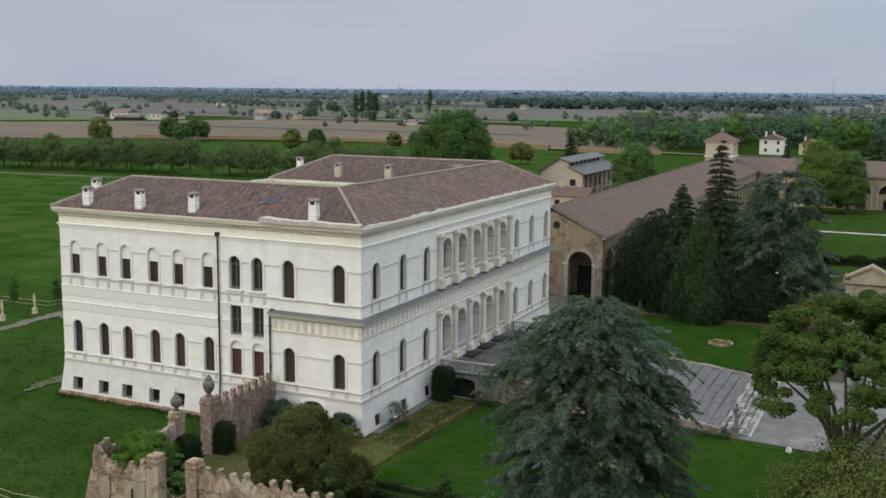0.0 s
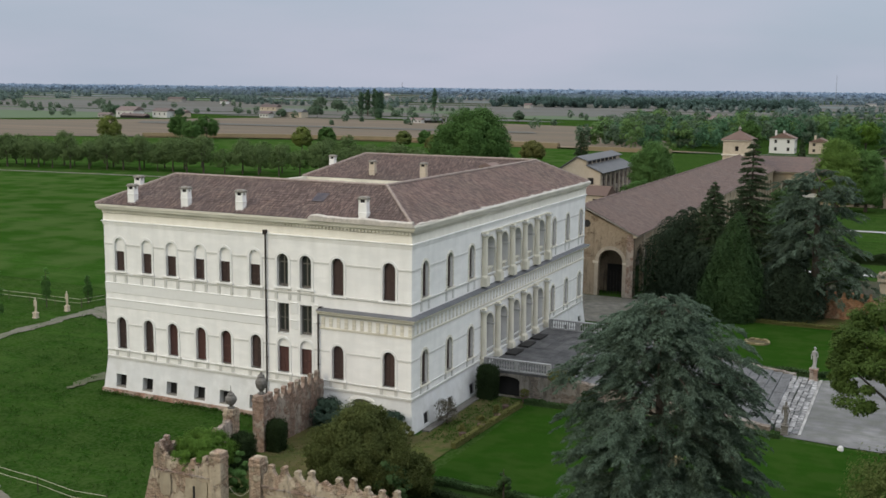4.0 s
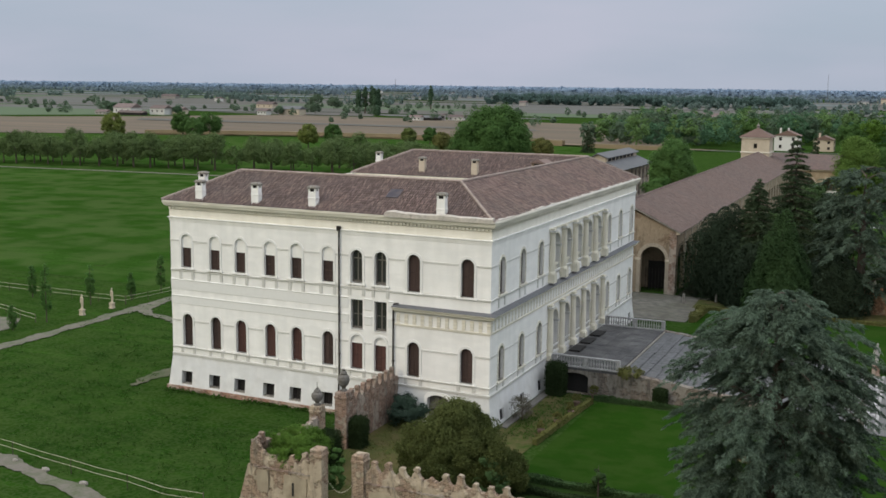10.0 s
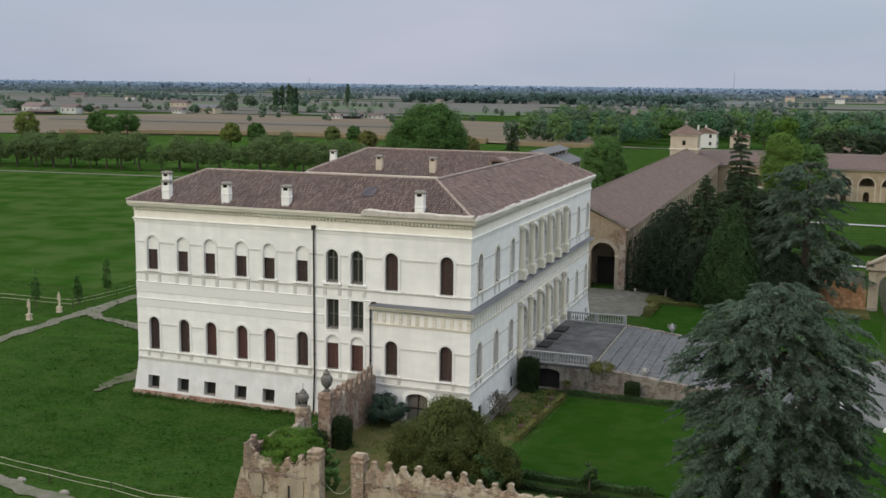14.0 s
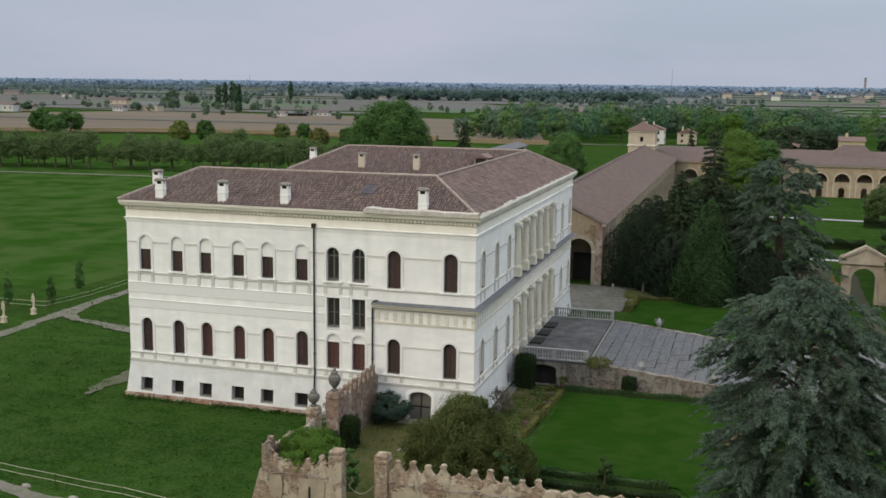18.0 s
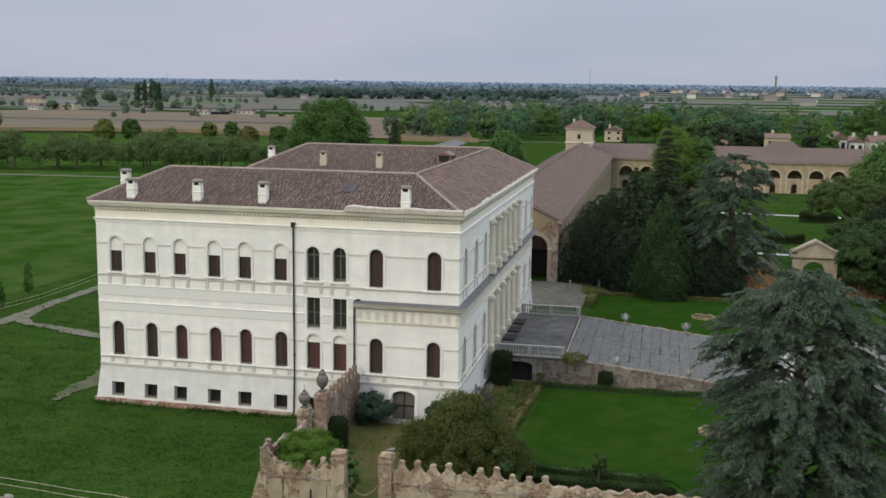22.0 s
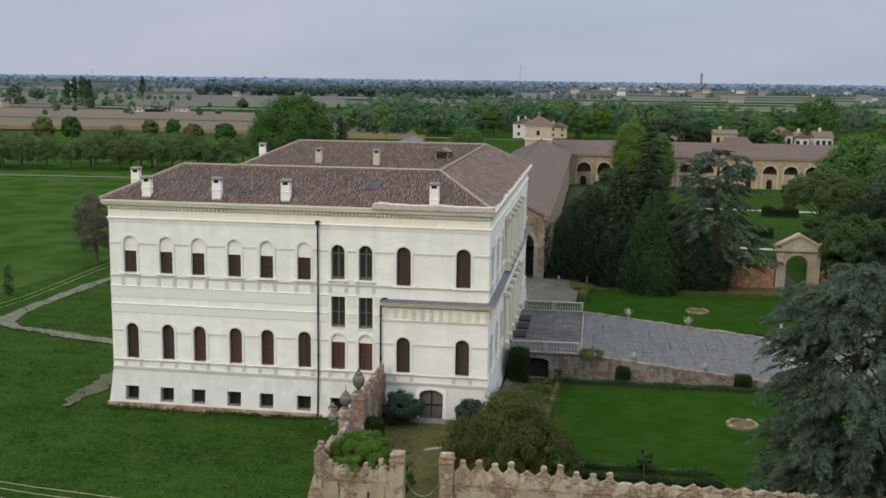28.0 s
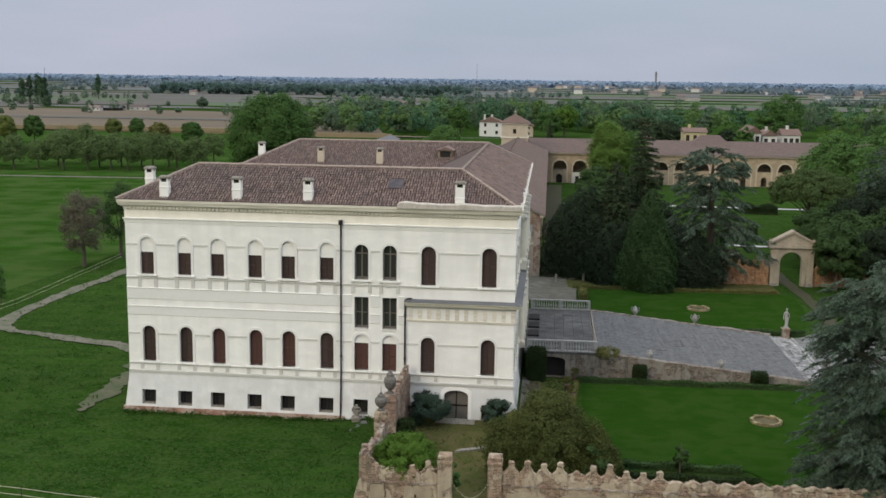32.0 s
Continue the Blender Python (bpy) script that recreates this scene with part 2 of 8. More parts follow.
def masonry(name, brick, other, mortar, plaster, cover):
    """Courses of old bricks with pale joints, under broken plaster, streaked and spotted with lichen."""
    m = material(name, brick, 0.95, tints=((0.6, other, 0.8, 0.3), (3.5, tuple(c * 0.6 for c in brick), 0.8, 0.4)))
    n, l = m.node_tree.nodes, m.node_tree.links
    b = n["Principled BSDF"]
    place = n.new("ShaderNodeNewGeometry")
    split = n.new("ShaderNodeSeparateXYZ")
    l.new(place.outputs["Position"], split.inputs["Vector"])
    along = n.new("ShaderNodeMath")
    l.new(split.outputs["X"], along.inputs[0])
    l.new(split.outputs["Y"], along.inputs[1])
    flat = n.new("ShaderNodeCombineXYZ")
    l.new(along.outputs["Value"], flat.inputs["X"])
    l.new(split.outputs["Z"], flat.inputs["Y"])
    courses = n.new("ShaderNodeTexBrick")
    courses.inputs["Scale"].default_value = 1.0
    courses.inputs["Brick Width"].default_value, courses.inputs["Row Height"].default_value = 0.28, 0.085
    courses.inputs["Mortar Size"].default_value = 0.014
    courses.inputs["Color1"].default_value, courses.inputs["Color2"].default_value, courses.inputs["Mortar"].default_value = (0.42, 0.37, 0.34, 1), (1.2, 1.15, 1.1, 1), (*mortar, 1)
    l.new(flat.outputs["Vector"], courses.inputs["Vector"])

    def blend(source, target, colour, mode="MIX", amount=1.0):
        mix = n.new("ShaderNodeMix")
        mix.data_type, mix.blend_type = "RGBA", mode
        mix.inputs["Factor"].default_value = amount
        if source is not None:
            l.new(source, mix.inputs["Factor"])
        l.new(target, mix.inputs["A"])
        if isinstance(colour, tuple):
            mix.inputs["B"].default_value = (*colour, 1)
        else:
            l.new(colour, mix.inputs["B"])
        return mix.outputs["Result"]

    def blotch(scale, low, high, amount, detail=7.0):
        squash = n.new("ShaderNodeMapping")
        squash.inputs["Scale"].default_value = scale if isinstance(scale, tuple) else (scale,) * 3
        l.new(place.outputs["Position"], squash.inputs["Vector"])
        tex = n.new("ShaderNodeTexNoise")
        tex.inputs["Scale"].default_value, tex.inputs["Detail"].default_value, tex.inputs["Roughness"].default_value = 1.0, detail, 0.65
        l.new(squash.outputs["Vector"], tex.inputs["Vector"])
        ramp = n.new("ShaderNodeMapRange")
        ramp.inputs["From Min"].default_value, ramp.inputs["From Max"].default_value, ramp.inputs["To Max"].default_value = low, high, amount
        l.new(tex.outputs["Fac"], ramp.inputs["Value"])
        return ramp.outputs["Result"]

    out = blend(None, b.inputs["Base Color"].links[0].from_socket, courses.outputs["Color"], "MULTIPLY", 0.95)
    coat = blotch(0.75, 0.56 - 0.16 * cover, 0.6 - 0.16 * cover, 0.9)
    out = blend(coat, out, plaster)
    out = blend(blotch(2.2, 0.5, 0.68, 0.55), out, tuple(c * 1.3 for c in plaster))
    out = blend(blotch((2.4, 2.4, 0.4), 0.53, 0.66, 0.75), out, tuple(c * 0.4 for c in plaster))
    out = blend(blotch(4.5, 0.58, 0.66, 0.5), out, (0.07, 0.06, 0.05))
    out = blend(blotch(1.3, 0.62, 0.72, 0.45), out, (0.1, 0.088, 0.07))
    l.new(out, b.inputs["Base Color"])
    relief = n.new("ShaderNodeBump")
    relief.inputs["Strength"].default_value, relief.inputs["Distance"].default_value = 0.9, 0.06
    tex = n.new("ShaderNodeTexNoise")
    tex.inputs["Scale"].default_value, tex.inputs["Detail"].default_value = 6.0, 8.0
    l.new(place.outputs["Position"], tex.inputs["Vector"])
    both = n.new("ShaderNodeMath")
    l.new(tex.outputs["Fac"], both.inputs[0])
    l.new(coat, both.inputs[1])
    l.new(both.outputs["Value"], relief.inputs["Height"])
    l.new(relief.outputs["Normal"], b.inputs["Normal"])
    return m


FARBRICK = masonry("orange_garden_brick", (0.33, 0.175, 0.095), (0.37, 0.225, 0.135), (1.2, 1.2, 1.2), (0.36, 0.25, 0.15), 0.3)
BRICK = masonry("old_brick_masonry", (0.25, 0.168, 0.128), (0.3, 0.225, 0.178), (1.25, 1.25, 1.25), (0.33, 0.28, 0.23), 0.4)
PALEBRICK = masonry("pale_brick_masonry", (0.29, 0.205, 0.145), (0.34, 0.265, 0.195), (1.35, 1.35, 1.35), (0.4, 0.33, 0.24), 0.45)
FOOTBRICK = masonry("reddish_footing_brick", (0.33, 0.19, 0.135), (0.38, 0.25, 0.19), (1.2, 1.2, 1.2), (0.4, 0.31, 0.25), 0.35)
DIRTYWALL = masonry("grey_stained_masonry", (0.21, 0.175, 0.145), (0.22, 0.19, 0.16), (1.15, 1.15, 1.15), (0.235, 0.212, 0.18), 0.55)
WINGWALL = masonry("ochre_wing_plaster", (0.23, 0.165, 0.112), (0.27, 0.21, 0.15), (1.2, 1.2, 1.15), (0.275, 0.215, 0.15), 1.0)
BARNBRICK = masonry("pale_barn_brick", (0.23, 0.175, 0.15), (0.27, 0.215, 0.185), (1.2, 1.2, 1.2), (0.32, 0.275, 0.24), 0.5)
BARNPLASTER = material("pale_barn_plaster", (0.5, 0.42, 0.32), 0.9, tints=((0.4, (0.42, 0.35, 0.27), 0.7, 0.3), (2.0, (0.55, 0.48, 0.39), 0.5, 0.3)), bump=0.2, bump_scale=8)
BALUSTER = material("pale_baluster_stone", (0.27, 0.265, 0.258), 0.9, tints=((1.5, (0.26, 0.25, 0.235), 0.7, 0.4), (6.0, (0.56, 0.55, 0.53), 0.5, 0.3)), bump=0.4, bump_scale=12)
CREAM = material("cream_arcade_plaster", (0.43, 0.345, 0.24), 0.9, tints=((0.4, (0.3, 0.23, 0.15), 0.7, 0.3), (2.0, (0.46, 0.37, 0.26), 0.5, 0.3), (1.1, (0.25, 0.19, 0.125), 0.5, 0.6)), bump=0.2, bump_scale=8)
OLDPLASTER = material("old_cream_plaster", (0.38, 0.315, 0.22), 0.95, tints=((1.4, (0.27, 0.205, 0.14), 0.8, 0.4), (4.0, (0.45, 0.385, 0.28), 0.5, 0.4), ((2.0, 2.0, 0.4), (0.2, 0.165, 0.12), 0.5, 0.55)), bump=0.4, bump_scale=10)
TERRACE = material("dark_terrace_paving", (0.072, 0.071, 0.073), 0.85, tints=((0.5, (0.05, 0.05, 0.052), 0.8, 0.2), ((3.0, 0.8, 1), (0.1, 0.1, 0.102), 0.6, 0.5), (1.5, (0.13, 0.125, 0.12), 0.5, 0.65), (0.35, (0.125, 0.12, 0.116), 0.7, 0.5), (0.9, (0.035, 0.035, 0.036), 0.6, 0.55)), each=0.15, bump=0.25)
OCHRE = material("pale_ochre_stone", (0.5152, 0.4389, 0.33), 0.9, tints=((0.8, (0.3696, 0.3078, 0.228), 0.7, 0.35), (4.0, (0.56, 0.5016, 0.408), 0.4, 0.3)), bump=0.2, bump_scale=10)
PORTALSTONE = material("stained_portal_stone", (0.4, 0.335, 0.25), 0.9, tints=((0.8, (0.26, 0.215, 0.16), 0.8, 0.35), ((1.5, 1.5, 0.4), (0.2, 0.175, 0.14), 0.6, 0.55), (4.0, (0.46, 0.4, 0.32), 0.4, 0.3)), bump=0.3, bump_scale=10)
YELLOWWALL = material("pale_yellow_house_wall", (0.5, 0.43, 0.25), 0.9, tints=((0.8, (0.42, 0.37, 0.24), 0.5, 0.3),))
PATHDIRT = material("grassy_worn_earth", (0.115, 0.104, 0.068), 0.95, tints=((0.7, (0.03, 0.065, 0.013), 0.95, 0.42), (2.5, (0.045, 0.07, 0.02), 0.8, 0.45), (6.0, (0.12, 0.105, 0.075), 0.5, 0.4)), bump=0.3)
PAVING = material("grey_paving", (0.09, 0.088, 0.09), 0.85, tints=((0.6, (0.075, 0.075, 0.079), 0.8, 0.2), ((4.5, 0.25, 1), (0.15, 0.152, 0.155), 0.7, 0.45), ((6.0, 0.4, 1), (0.07, 0.07, 0.072), 0.6, 0.5), (1.2, (0.075, 0.075, 0.075), 0.5, 0.6), (2.5, (0.17, 0.17, 0.17), 0.4, 0.7)), each=0.05, bump=0.25)
GRAVEL = material("pale_gravel", (0.15, 0.148, 0.149), 0.95, tints=((0.22, (0.29, 0.285, 0.285), 0.9, 0.5), (0.35, (0.085, 0.086, 0.084), 0.7, 0.35), (6.0, (0.18, 0.176, 0.172), 0.5, 0.3), (0.8, (0.07, 0.078, 0.05), 0.5, 0.6), ((0.25, 2.0, 1.0), (0.095, 0.094, 0.095), 0.5, 0.5)), bump=0.4, bump_scale=14)
PALEPATH = material("white_gravel_path", (0.36, 0.355, 0.35), 0.95, tints=((0.5, (0.28, 0.275, 0.265), 0.7, 0.35), (3.0, (0.44, 0.435, 0.43), 0.5, 0.4)), bump=0.3)
DIRT = material("dirt_track", (0.14, 0.125, 0.1), 0.95, tints=((0.8, (0.05, 0.075, 0.02), 0.9, 0.4), (5.0, (0.19, 0.17, 0.145), 0.5, 0.3)), bump=0.3)
# Meadow grass lightened for distance: haze and grazing view put into the colour.
PASTURE = material("lightened_pasture_grass", (0.034, 0.088, 0.012), 0.95, tints=((0.02, (0.022, 0.05808, 0.0088), 0.8, 0.1), ((0.02, 0.14, 0.5), (0.062, 0.132, 0.025), 0.9, 0.5), ((0.03, 0.3, 0.5), (0.01936, 0.0528, 0.00792), 0.8, 0.5), (0.6, (0.02288, 0.05808, 0.00792), 0.6, 0.3), (2.2, (0.017, 0.048, 0.0065), 0.7, 0.3), ((0.25, 1.2, 0.5), (0.018, 0.05, 0.007), 0.6, 0.5), (0.15, (0.066, 0.0968, 0.0308), 0.5, 0.7)), bump=0.4, bump_scale=5, spec=0.0)
TWIG = foliage("bare_grey_twigs", (0.138, 0.1242, 0.092), (0.1725, 0.1552, 0.115), (0.09775, 0.092, 0.06325))
POPLAR = foliage("dark_poplar_leaves", (0.07975, 0.1364, 0.0784), (0.1015, 0.1628, 0.091), (0.0609, 0.1085, 0.063))
GRASS = material("meadow_grass", (0.02117, 0.06048, 0.007258), 0.95, tints=((0.03, (0.01512, 0.04334, 0.006048), 0.8, 0.1), ((0.03, 0.2, 0.5), (0.03808, 0.103, 0.01176), 0.75, 0.45), ((0.12, 0.6, 0.5), (0.0121, 0.03427, 0.00504), 0.7, 0.5), ((0.22, 1.1, 0.5), (0.00952, 0.02968, 0.00448), 0.7, 0.52), (1.4, (0.01411, 0.04032, 0.00504), 0.7, 0.2), (0.5, (0.03629, 0.06653, 0.01411), 0.45, 0.65), (4.0, (0.06048, 0.08568, 0.03024), 0.35, 0.8)), bump=0.5, bump_scale=7, spec=0.0)
LAWN = material("mown_lawn", (0.0178, 0.051, 0.006), 0.95, tints=((0.15, (0.015, 0.043, 0.0055), 0.7, 0.2), ((0.2, 1.4, 1), (0.025, 0.067, 0.009), 0.6, 0.3), ((0.3, 1.3, 1), (0.013, 0.038, 0.005), 0.5, 0.5), (6.0, (0.014, 0.04, 0.005), 0.7, 0.2), (0.6, (0.034, 0.06, 0.013), 0.4, 0.75)), bump=0.3, bump_scale=12, spec=0.0)
DRYGRASS = material("yellowing_grass", (0.072, 0.076, 0.024), 0.95, tints=((0.4, (0.024, 0.06, 0.01), 0.9, 0.4), (3.0, (0.1, 0.088, 0.042), 0.6, 0.4), (0.9, (0.12, 0.09, 0.05), 0.5, 0.65)), bump=0.4, bump_scale=9, spec=0.0)
SOIL = material("ploughed_soil", (0.15, 0.104, 0.062), 0.95, tints=((0.012, (0.13, 0.097, 0.064), 0.7, 0.2), ((0.01, 0.12, 0.1), (0.18, 0.133, 0.086), 0.8, 0.3), ((0.004, 0.06, 0.1), (0.1, 0.078, 0.052), 0.8, 0.5), ((0.006, 0.25, 0.1), (0.085, 0.07, 0.047), 0.8, 0.5)))
SOILDARK = material("dark_soil", (0.086, 0.08, 0.066), 0.95, tints=((0.015, (0.068, 0.07, 0.056), 0.7, 0.2), ((0.01, 0.1, 0.1), (0.105, 0.096, 0.08), 0.6, 0.4)))
DARKSOIL = material("dark_mottled_earth", (0.035, 0.034, 0.018), 0.95, tints=((0.4, (0.03, 0.045, 0.012), 0.8, 0.4), (3.0, (0.06, 0.045, 0.025), 0.6, 0.4)), bump=0.4)
STRAW = material("dry_straw_earth", (0.115, 0.085, 0.042), 0.95, tints=((1.5, (0.065, 0.046, 0.026), 0.8, 0.35), (3.0, (0.19, 0.155, 0.08), 0.7, 0.45), (9.0, (0.04, 0.05, 0.02), 0.6, 0.5)), each=0.25, bump=0.6)
DRYKERB = material("straw_covered_kerb", (0.2, 0.165, 0.085), 0.95, tints=((2.0, (0.16, 0.125, 0.07), 0.7, 0.4), (7.0, (0.28, 0.25, 0.14), 0.5, 0.4)), each=0.3, bump=0.5)
STUBBLE = material("dry_reed_stubble", (0.23, 0.175, 0.105), 0.95, tints=((0.2, (0.17, 0.14, 0.08), 0.6, 0.3),))
BARK = material("grey_brown_bark", (0.1, 0.08, 0.062), 0.95, tints=(((6, 6, 1), (0.06, 0.05, 0.04), 0.7, 0.3),), bump=0.6)
CEDAR = foliage("cedar_needles", (0.1038, 0.1482, 0.1033), (0.171, 0.2214, 0.1642), (0.06147, 0.09187, 0.0608), 0.4)
PINE = foliage("pine_needles", (0.07462, 0.118, 0.0298), (0.1136, 0.1638, 0.03972), (0.04026, 0.06882, 0.01854))
SPRUCE = foliage("spruce_needles", (0.06875, 0.1008, 0.05244), (0.09625, 0.1372, 0.069), (0.044, 0.0644, 0.03588))
YEW = foliage("yew_needles", (0.02946, 0.04408, 0.02554), (0.03985, 0.05819, 0.03284), (0.0208, 0.03086, 0.01824))
BROAD = foliage("broad_leaves", (0.07225, 0.1426, 0.04125), (0.102, 0.1794, 0.04875), (0.0527, 0.1086, 0.0315))
LIGHTLEAF = foliage("fresh_green_leaves", (0.0968, 0.18, 0.0306), (0.132, 0.225, 0.0405), (0.066, 0.126, 0.0234))
YELLOWLEAF = foliage("yellow_green_leaves", (0.1596, 0.2016, 0.0504), (0.2334, 0.2554, 0.072), (0.086, 0.121, 0.036))
OLIVELEAF = foliage("olive_leaves", (0.145, 0.15, 0.05), (0.2, 0.19, 0.065), (0.09, 0.1, 0.034), 0.3)
POPLARLEAF = foliage("young_poplar_leaves", (0.07, 0.15, 0.04), (0.1, 0.19, 0.05), (0.05, 0.11, 0.03))
DIMLEAF = foliage("dull_green_leaves", (0.0598, 0.1058, 0.0396), (0.08625, 0.1437, 0.0506), (0.0391, 0.069, 0.0275))
DEEPFRESH = foliage("deep_fresh_leaves", (0.0936, 0.18, 0.0529), (0.132, 0.228, 0.0644), (0.066, 0.132, 0.0414))
WOODLEAF = foliage("woodland_leaves", (0.08446, 0.1703, 0.09196), (0.112, 0.2028, 0.1042), (0.0646, 0.1368, 0.07601))
DULLOLIVE = foliage("dull_olive_leaves", (0.13, 0.1625, 0.05), (0.1755, 0.208, 0.06875), (0.0884, 0.117, 0.0375))
NEWLEAF = foliage("new_green_leaves", (0.1232, 0.2072, 0.0468), (0.168, 0.252, 0.0576), (0.08736, 0.1568, 0.0378))
MAGNOLIA = foliage("magnolia_leaves", (0.08837, 0.1094, 0.03528), (0.1389, 0.1483, 0.04704), (0.05052, 0.06957, 0.02352), 0.3)
FRESHWOOD = foliage("fresh_wood_leaves", (0.1258, 0.2118, 0.07452), (0.1563, 0.2363, 0.08324), (0.09548, 0.1723, 0.06311))
BLUELEAF = foliage("blue_green_leaves", (0.055, 0.0902, 0.0638), (0.088, 0.1265, 0.0935), (0.033, 0.055, 0.0396))
AVENUE = foliage("young_avenue_leaves", (0.1046, 0.154, 0.05819), (0.1299, 0.1724, 0.0647), (0.08078, 0.1247, 0.04852))
# Leaves for distant trees, greyed by haze that is put into the colour.
HAZELEAF = foliage("distant_hazed_leaves", (0.1094, 0.1625, 0.1009), (0.1367, 0.1815, 0.1115), (0.08661, 0.1337, 0.09033), 0.15)
HEDGE = foliage("clipped_box_leaves", (0.034, 0.055, 0.022), (0.05, 0.076, 0.03), (0.022, 0.034, 0.015))
WHITEWALL = material("white_house_wall", (0.58, 0.57, 0.54), 0.9, tints=((0.8, (0.6, 0.59, 0.56), 0.5, 0.3),), each=0.12)
FARTILE = material("north_range_tiles", (0.142, 0.094, 0.082), 0.9, tints=((0.4, (0.1, 0.078, 0.072), 0.7, 0.2), ((0.4, 3.0, 3.0), (0.165, 0.125, 0.108), 0.6, 0.4), (2.5, (0.08, 0.065, 0.06), 0.5, 0.5)), bump=0.4, bump_scale=5)
PALEGREEN = material("far_green_field", (0.064, 0.102, 0.044), 0.95, tints=((0.01, (0.08, 0.108, 0.055), 0.6, 0.2),))
REDROOF = material("far_tile_roof", (0.13, 0.086, 0.07), 0.9, tints=((0.5, (0.165, 0.11, 0.088), 0.5, 0.3),), each=0.25)
GREYROOF = material("grey_sheet_roof", (0.1, 0.102, 0.105), 0.75, tints=((0.6, (0.15, 0.15, 0.15), 0.5, 0.3),))
BLUEGLASS = material("skylight_glass", (0.062, 0.06, 0.075), 0.7, tints=((2.0, (0.13, 0.11, 0.105), 0.7, 0.3),), spec=0.03)
YARD = material("dark_trodden_gravel", (0.11, 0.096, 0.066), 0.95, tints=((0.5, (0.05, 0.064, 0.028), 0.85, 0.45), (0.25, (0.2, 0.185, 0.16), 0.8, 0.55), (4.0, (0.14, 0.13, 0.112), 0.5, 0.35), (1.2, (0.055, 0.052, 0.044), 0.6, 0.5)), bump=0.4)
BEDGRASS = material("dark_weedy_ground", (0.02, 0.04, 0.01), 0.95, tints=((0.6, (0.035, 0.035, 0.016), 0.8, 0.4), (2.5, (0.014, 0.026, 0.008), 0.7, 0.3), ((0.2, 1.0, 1.0), (0.026, 0.055, 0.012), 0.6, 0.5)), bump=0.5, spec=0.0)
DARKSTONE = material("dark_weathered_stone", (0.13, 0.12, 0.105), 0.9, tints=((2.0, (0.07, 0.066, 0.058), 0.7, 0.35), (7.0, (0.22, 0.205, 0.185), 0.5, 0.4)), bump=0.5, bump_scale=12)
FOOTSTONE = material("worn_foot_steps", (0.17, 0.168, 0.165), 0.9, tints=((1.6, (0.06, 0.06, 0.058), 0.9, 0.5), (3.2, (0.42, 0.41, 0.4), 0.8, 0.6), (0.5, (0.11, 0.11, 0.112), 0.6, 0.3)), each=0.35, bump=0.4)
PALESTEP = material("pale_stone_steps", (0.27, 0.262, 0.248), 0.85, tints=((0.7, (0.14, 0.136, 0.126), 0.8, 0.35), ((3.0, 0.8, 1.0), (0.5, 0.49, 0.47), 0.5, 0.5)), bump=0.3)
BEAD = material("pale_chain", (0.5, 0.47, 0.36), 0.6, 0.3)


# ---- builders ----
class Build:
    """Collects vertices and faces of one mesh."""

    def __init__(self):
        self.v, self.f = [], []

    def box(self, x0, x1, y0, y1, z0, z1):
        n = len(self.v)
        self.v += [(x, y, z) for z in (z0, z1) for x, y in ((x0, y0), (x1, y0), (x1, y1), (x0, y1))]
        self.f += [[n + i for i in q] for q in ((3, 2, 1, 0), (4, 5, 6, 7), (0, 1, 5, 4), (1, 2, 6, 5), (2, 3, 7, 6), (3, 0, 4, 7))]
        return self

    def poly(self, points):
        n = len(self.v)
        self.v += [tuple(p) for p in points]
        self.f.append(list(range(n, n + len(points))))
        return self

    def loft(self, rings, closed=True, caps=True):
        n, k = len(self.v), len(rings[0])
        for r in rings:
            self.v += [tuple(p) for p in r]
        for i in range(len(rings) - 1):
            for j in range(k if closed else k - 1):
                a, b = n + i * k + j, n + i * k + (j + 1) % k
                self.f.append([a, b, b + k, a + k])
        if caps:
            self.f.append([n + j for j in range(k)][::-1])
            self.f.append([n + (len(rings) - 1) * k + j for j in range(k)])
        return self

    def lathe(self, x, y, profile, k=12):
        return self.loft([[(x + r * math.cos(2 * math.pi * i / k), y + r * math.sin(2 * math.pi * i / k), z) for i in range(k)] for r, z in profile])

    def tube(self, points, radii, k=6):
        rings = []
        for i, p in enumerate(points):
            p = Vector(p)
            way = (Vector(points[min(i + 1, len(points) - 1)]) - Vector(points[max(i - 1, 0)])).normalized()
            side = way.cross(Vector((0.13, 0.97, 0.2))).normalized()
            up = side.cross(way)
            rings.append([p + radii[i] * (math.cos(2 * math.pi * j / k) * side + math.sin(2 * math.pi * j / k) * up) for j in range(k)])
        return self.loft(rings)

    def mesh(self, name):
        me = bpy.data.meshes.new(name)
        me.from_pydata(self.v, [], self.f)
        me.update()
        return me


def part(name, build, mat, parent=None, label=""):
    """Links a mesh as one object under a thing or a part."""
    me = build.mesh(name) if isinstance(build, Build) else build
    if mat is not None and not me.materials:
        me.materials.append(mat)
    ob = new(name, me)
    if parent is not None:
        ob.parent = parent
        if parent.type == "EMPTY":
            ob.matrix_parent_inverse = parent.matrix_basis.inverted()
    if label:
        ob["label"] = label
    return ob


def thing(name, base, label, category, group="", kind=""):
    ob = new(name)
    ob.matrix_basis = Matrix.Translation(base)
    ob.empty_display_size = 0.3
    return tagged(ob, label, category, group, kind)


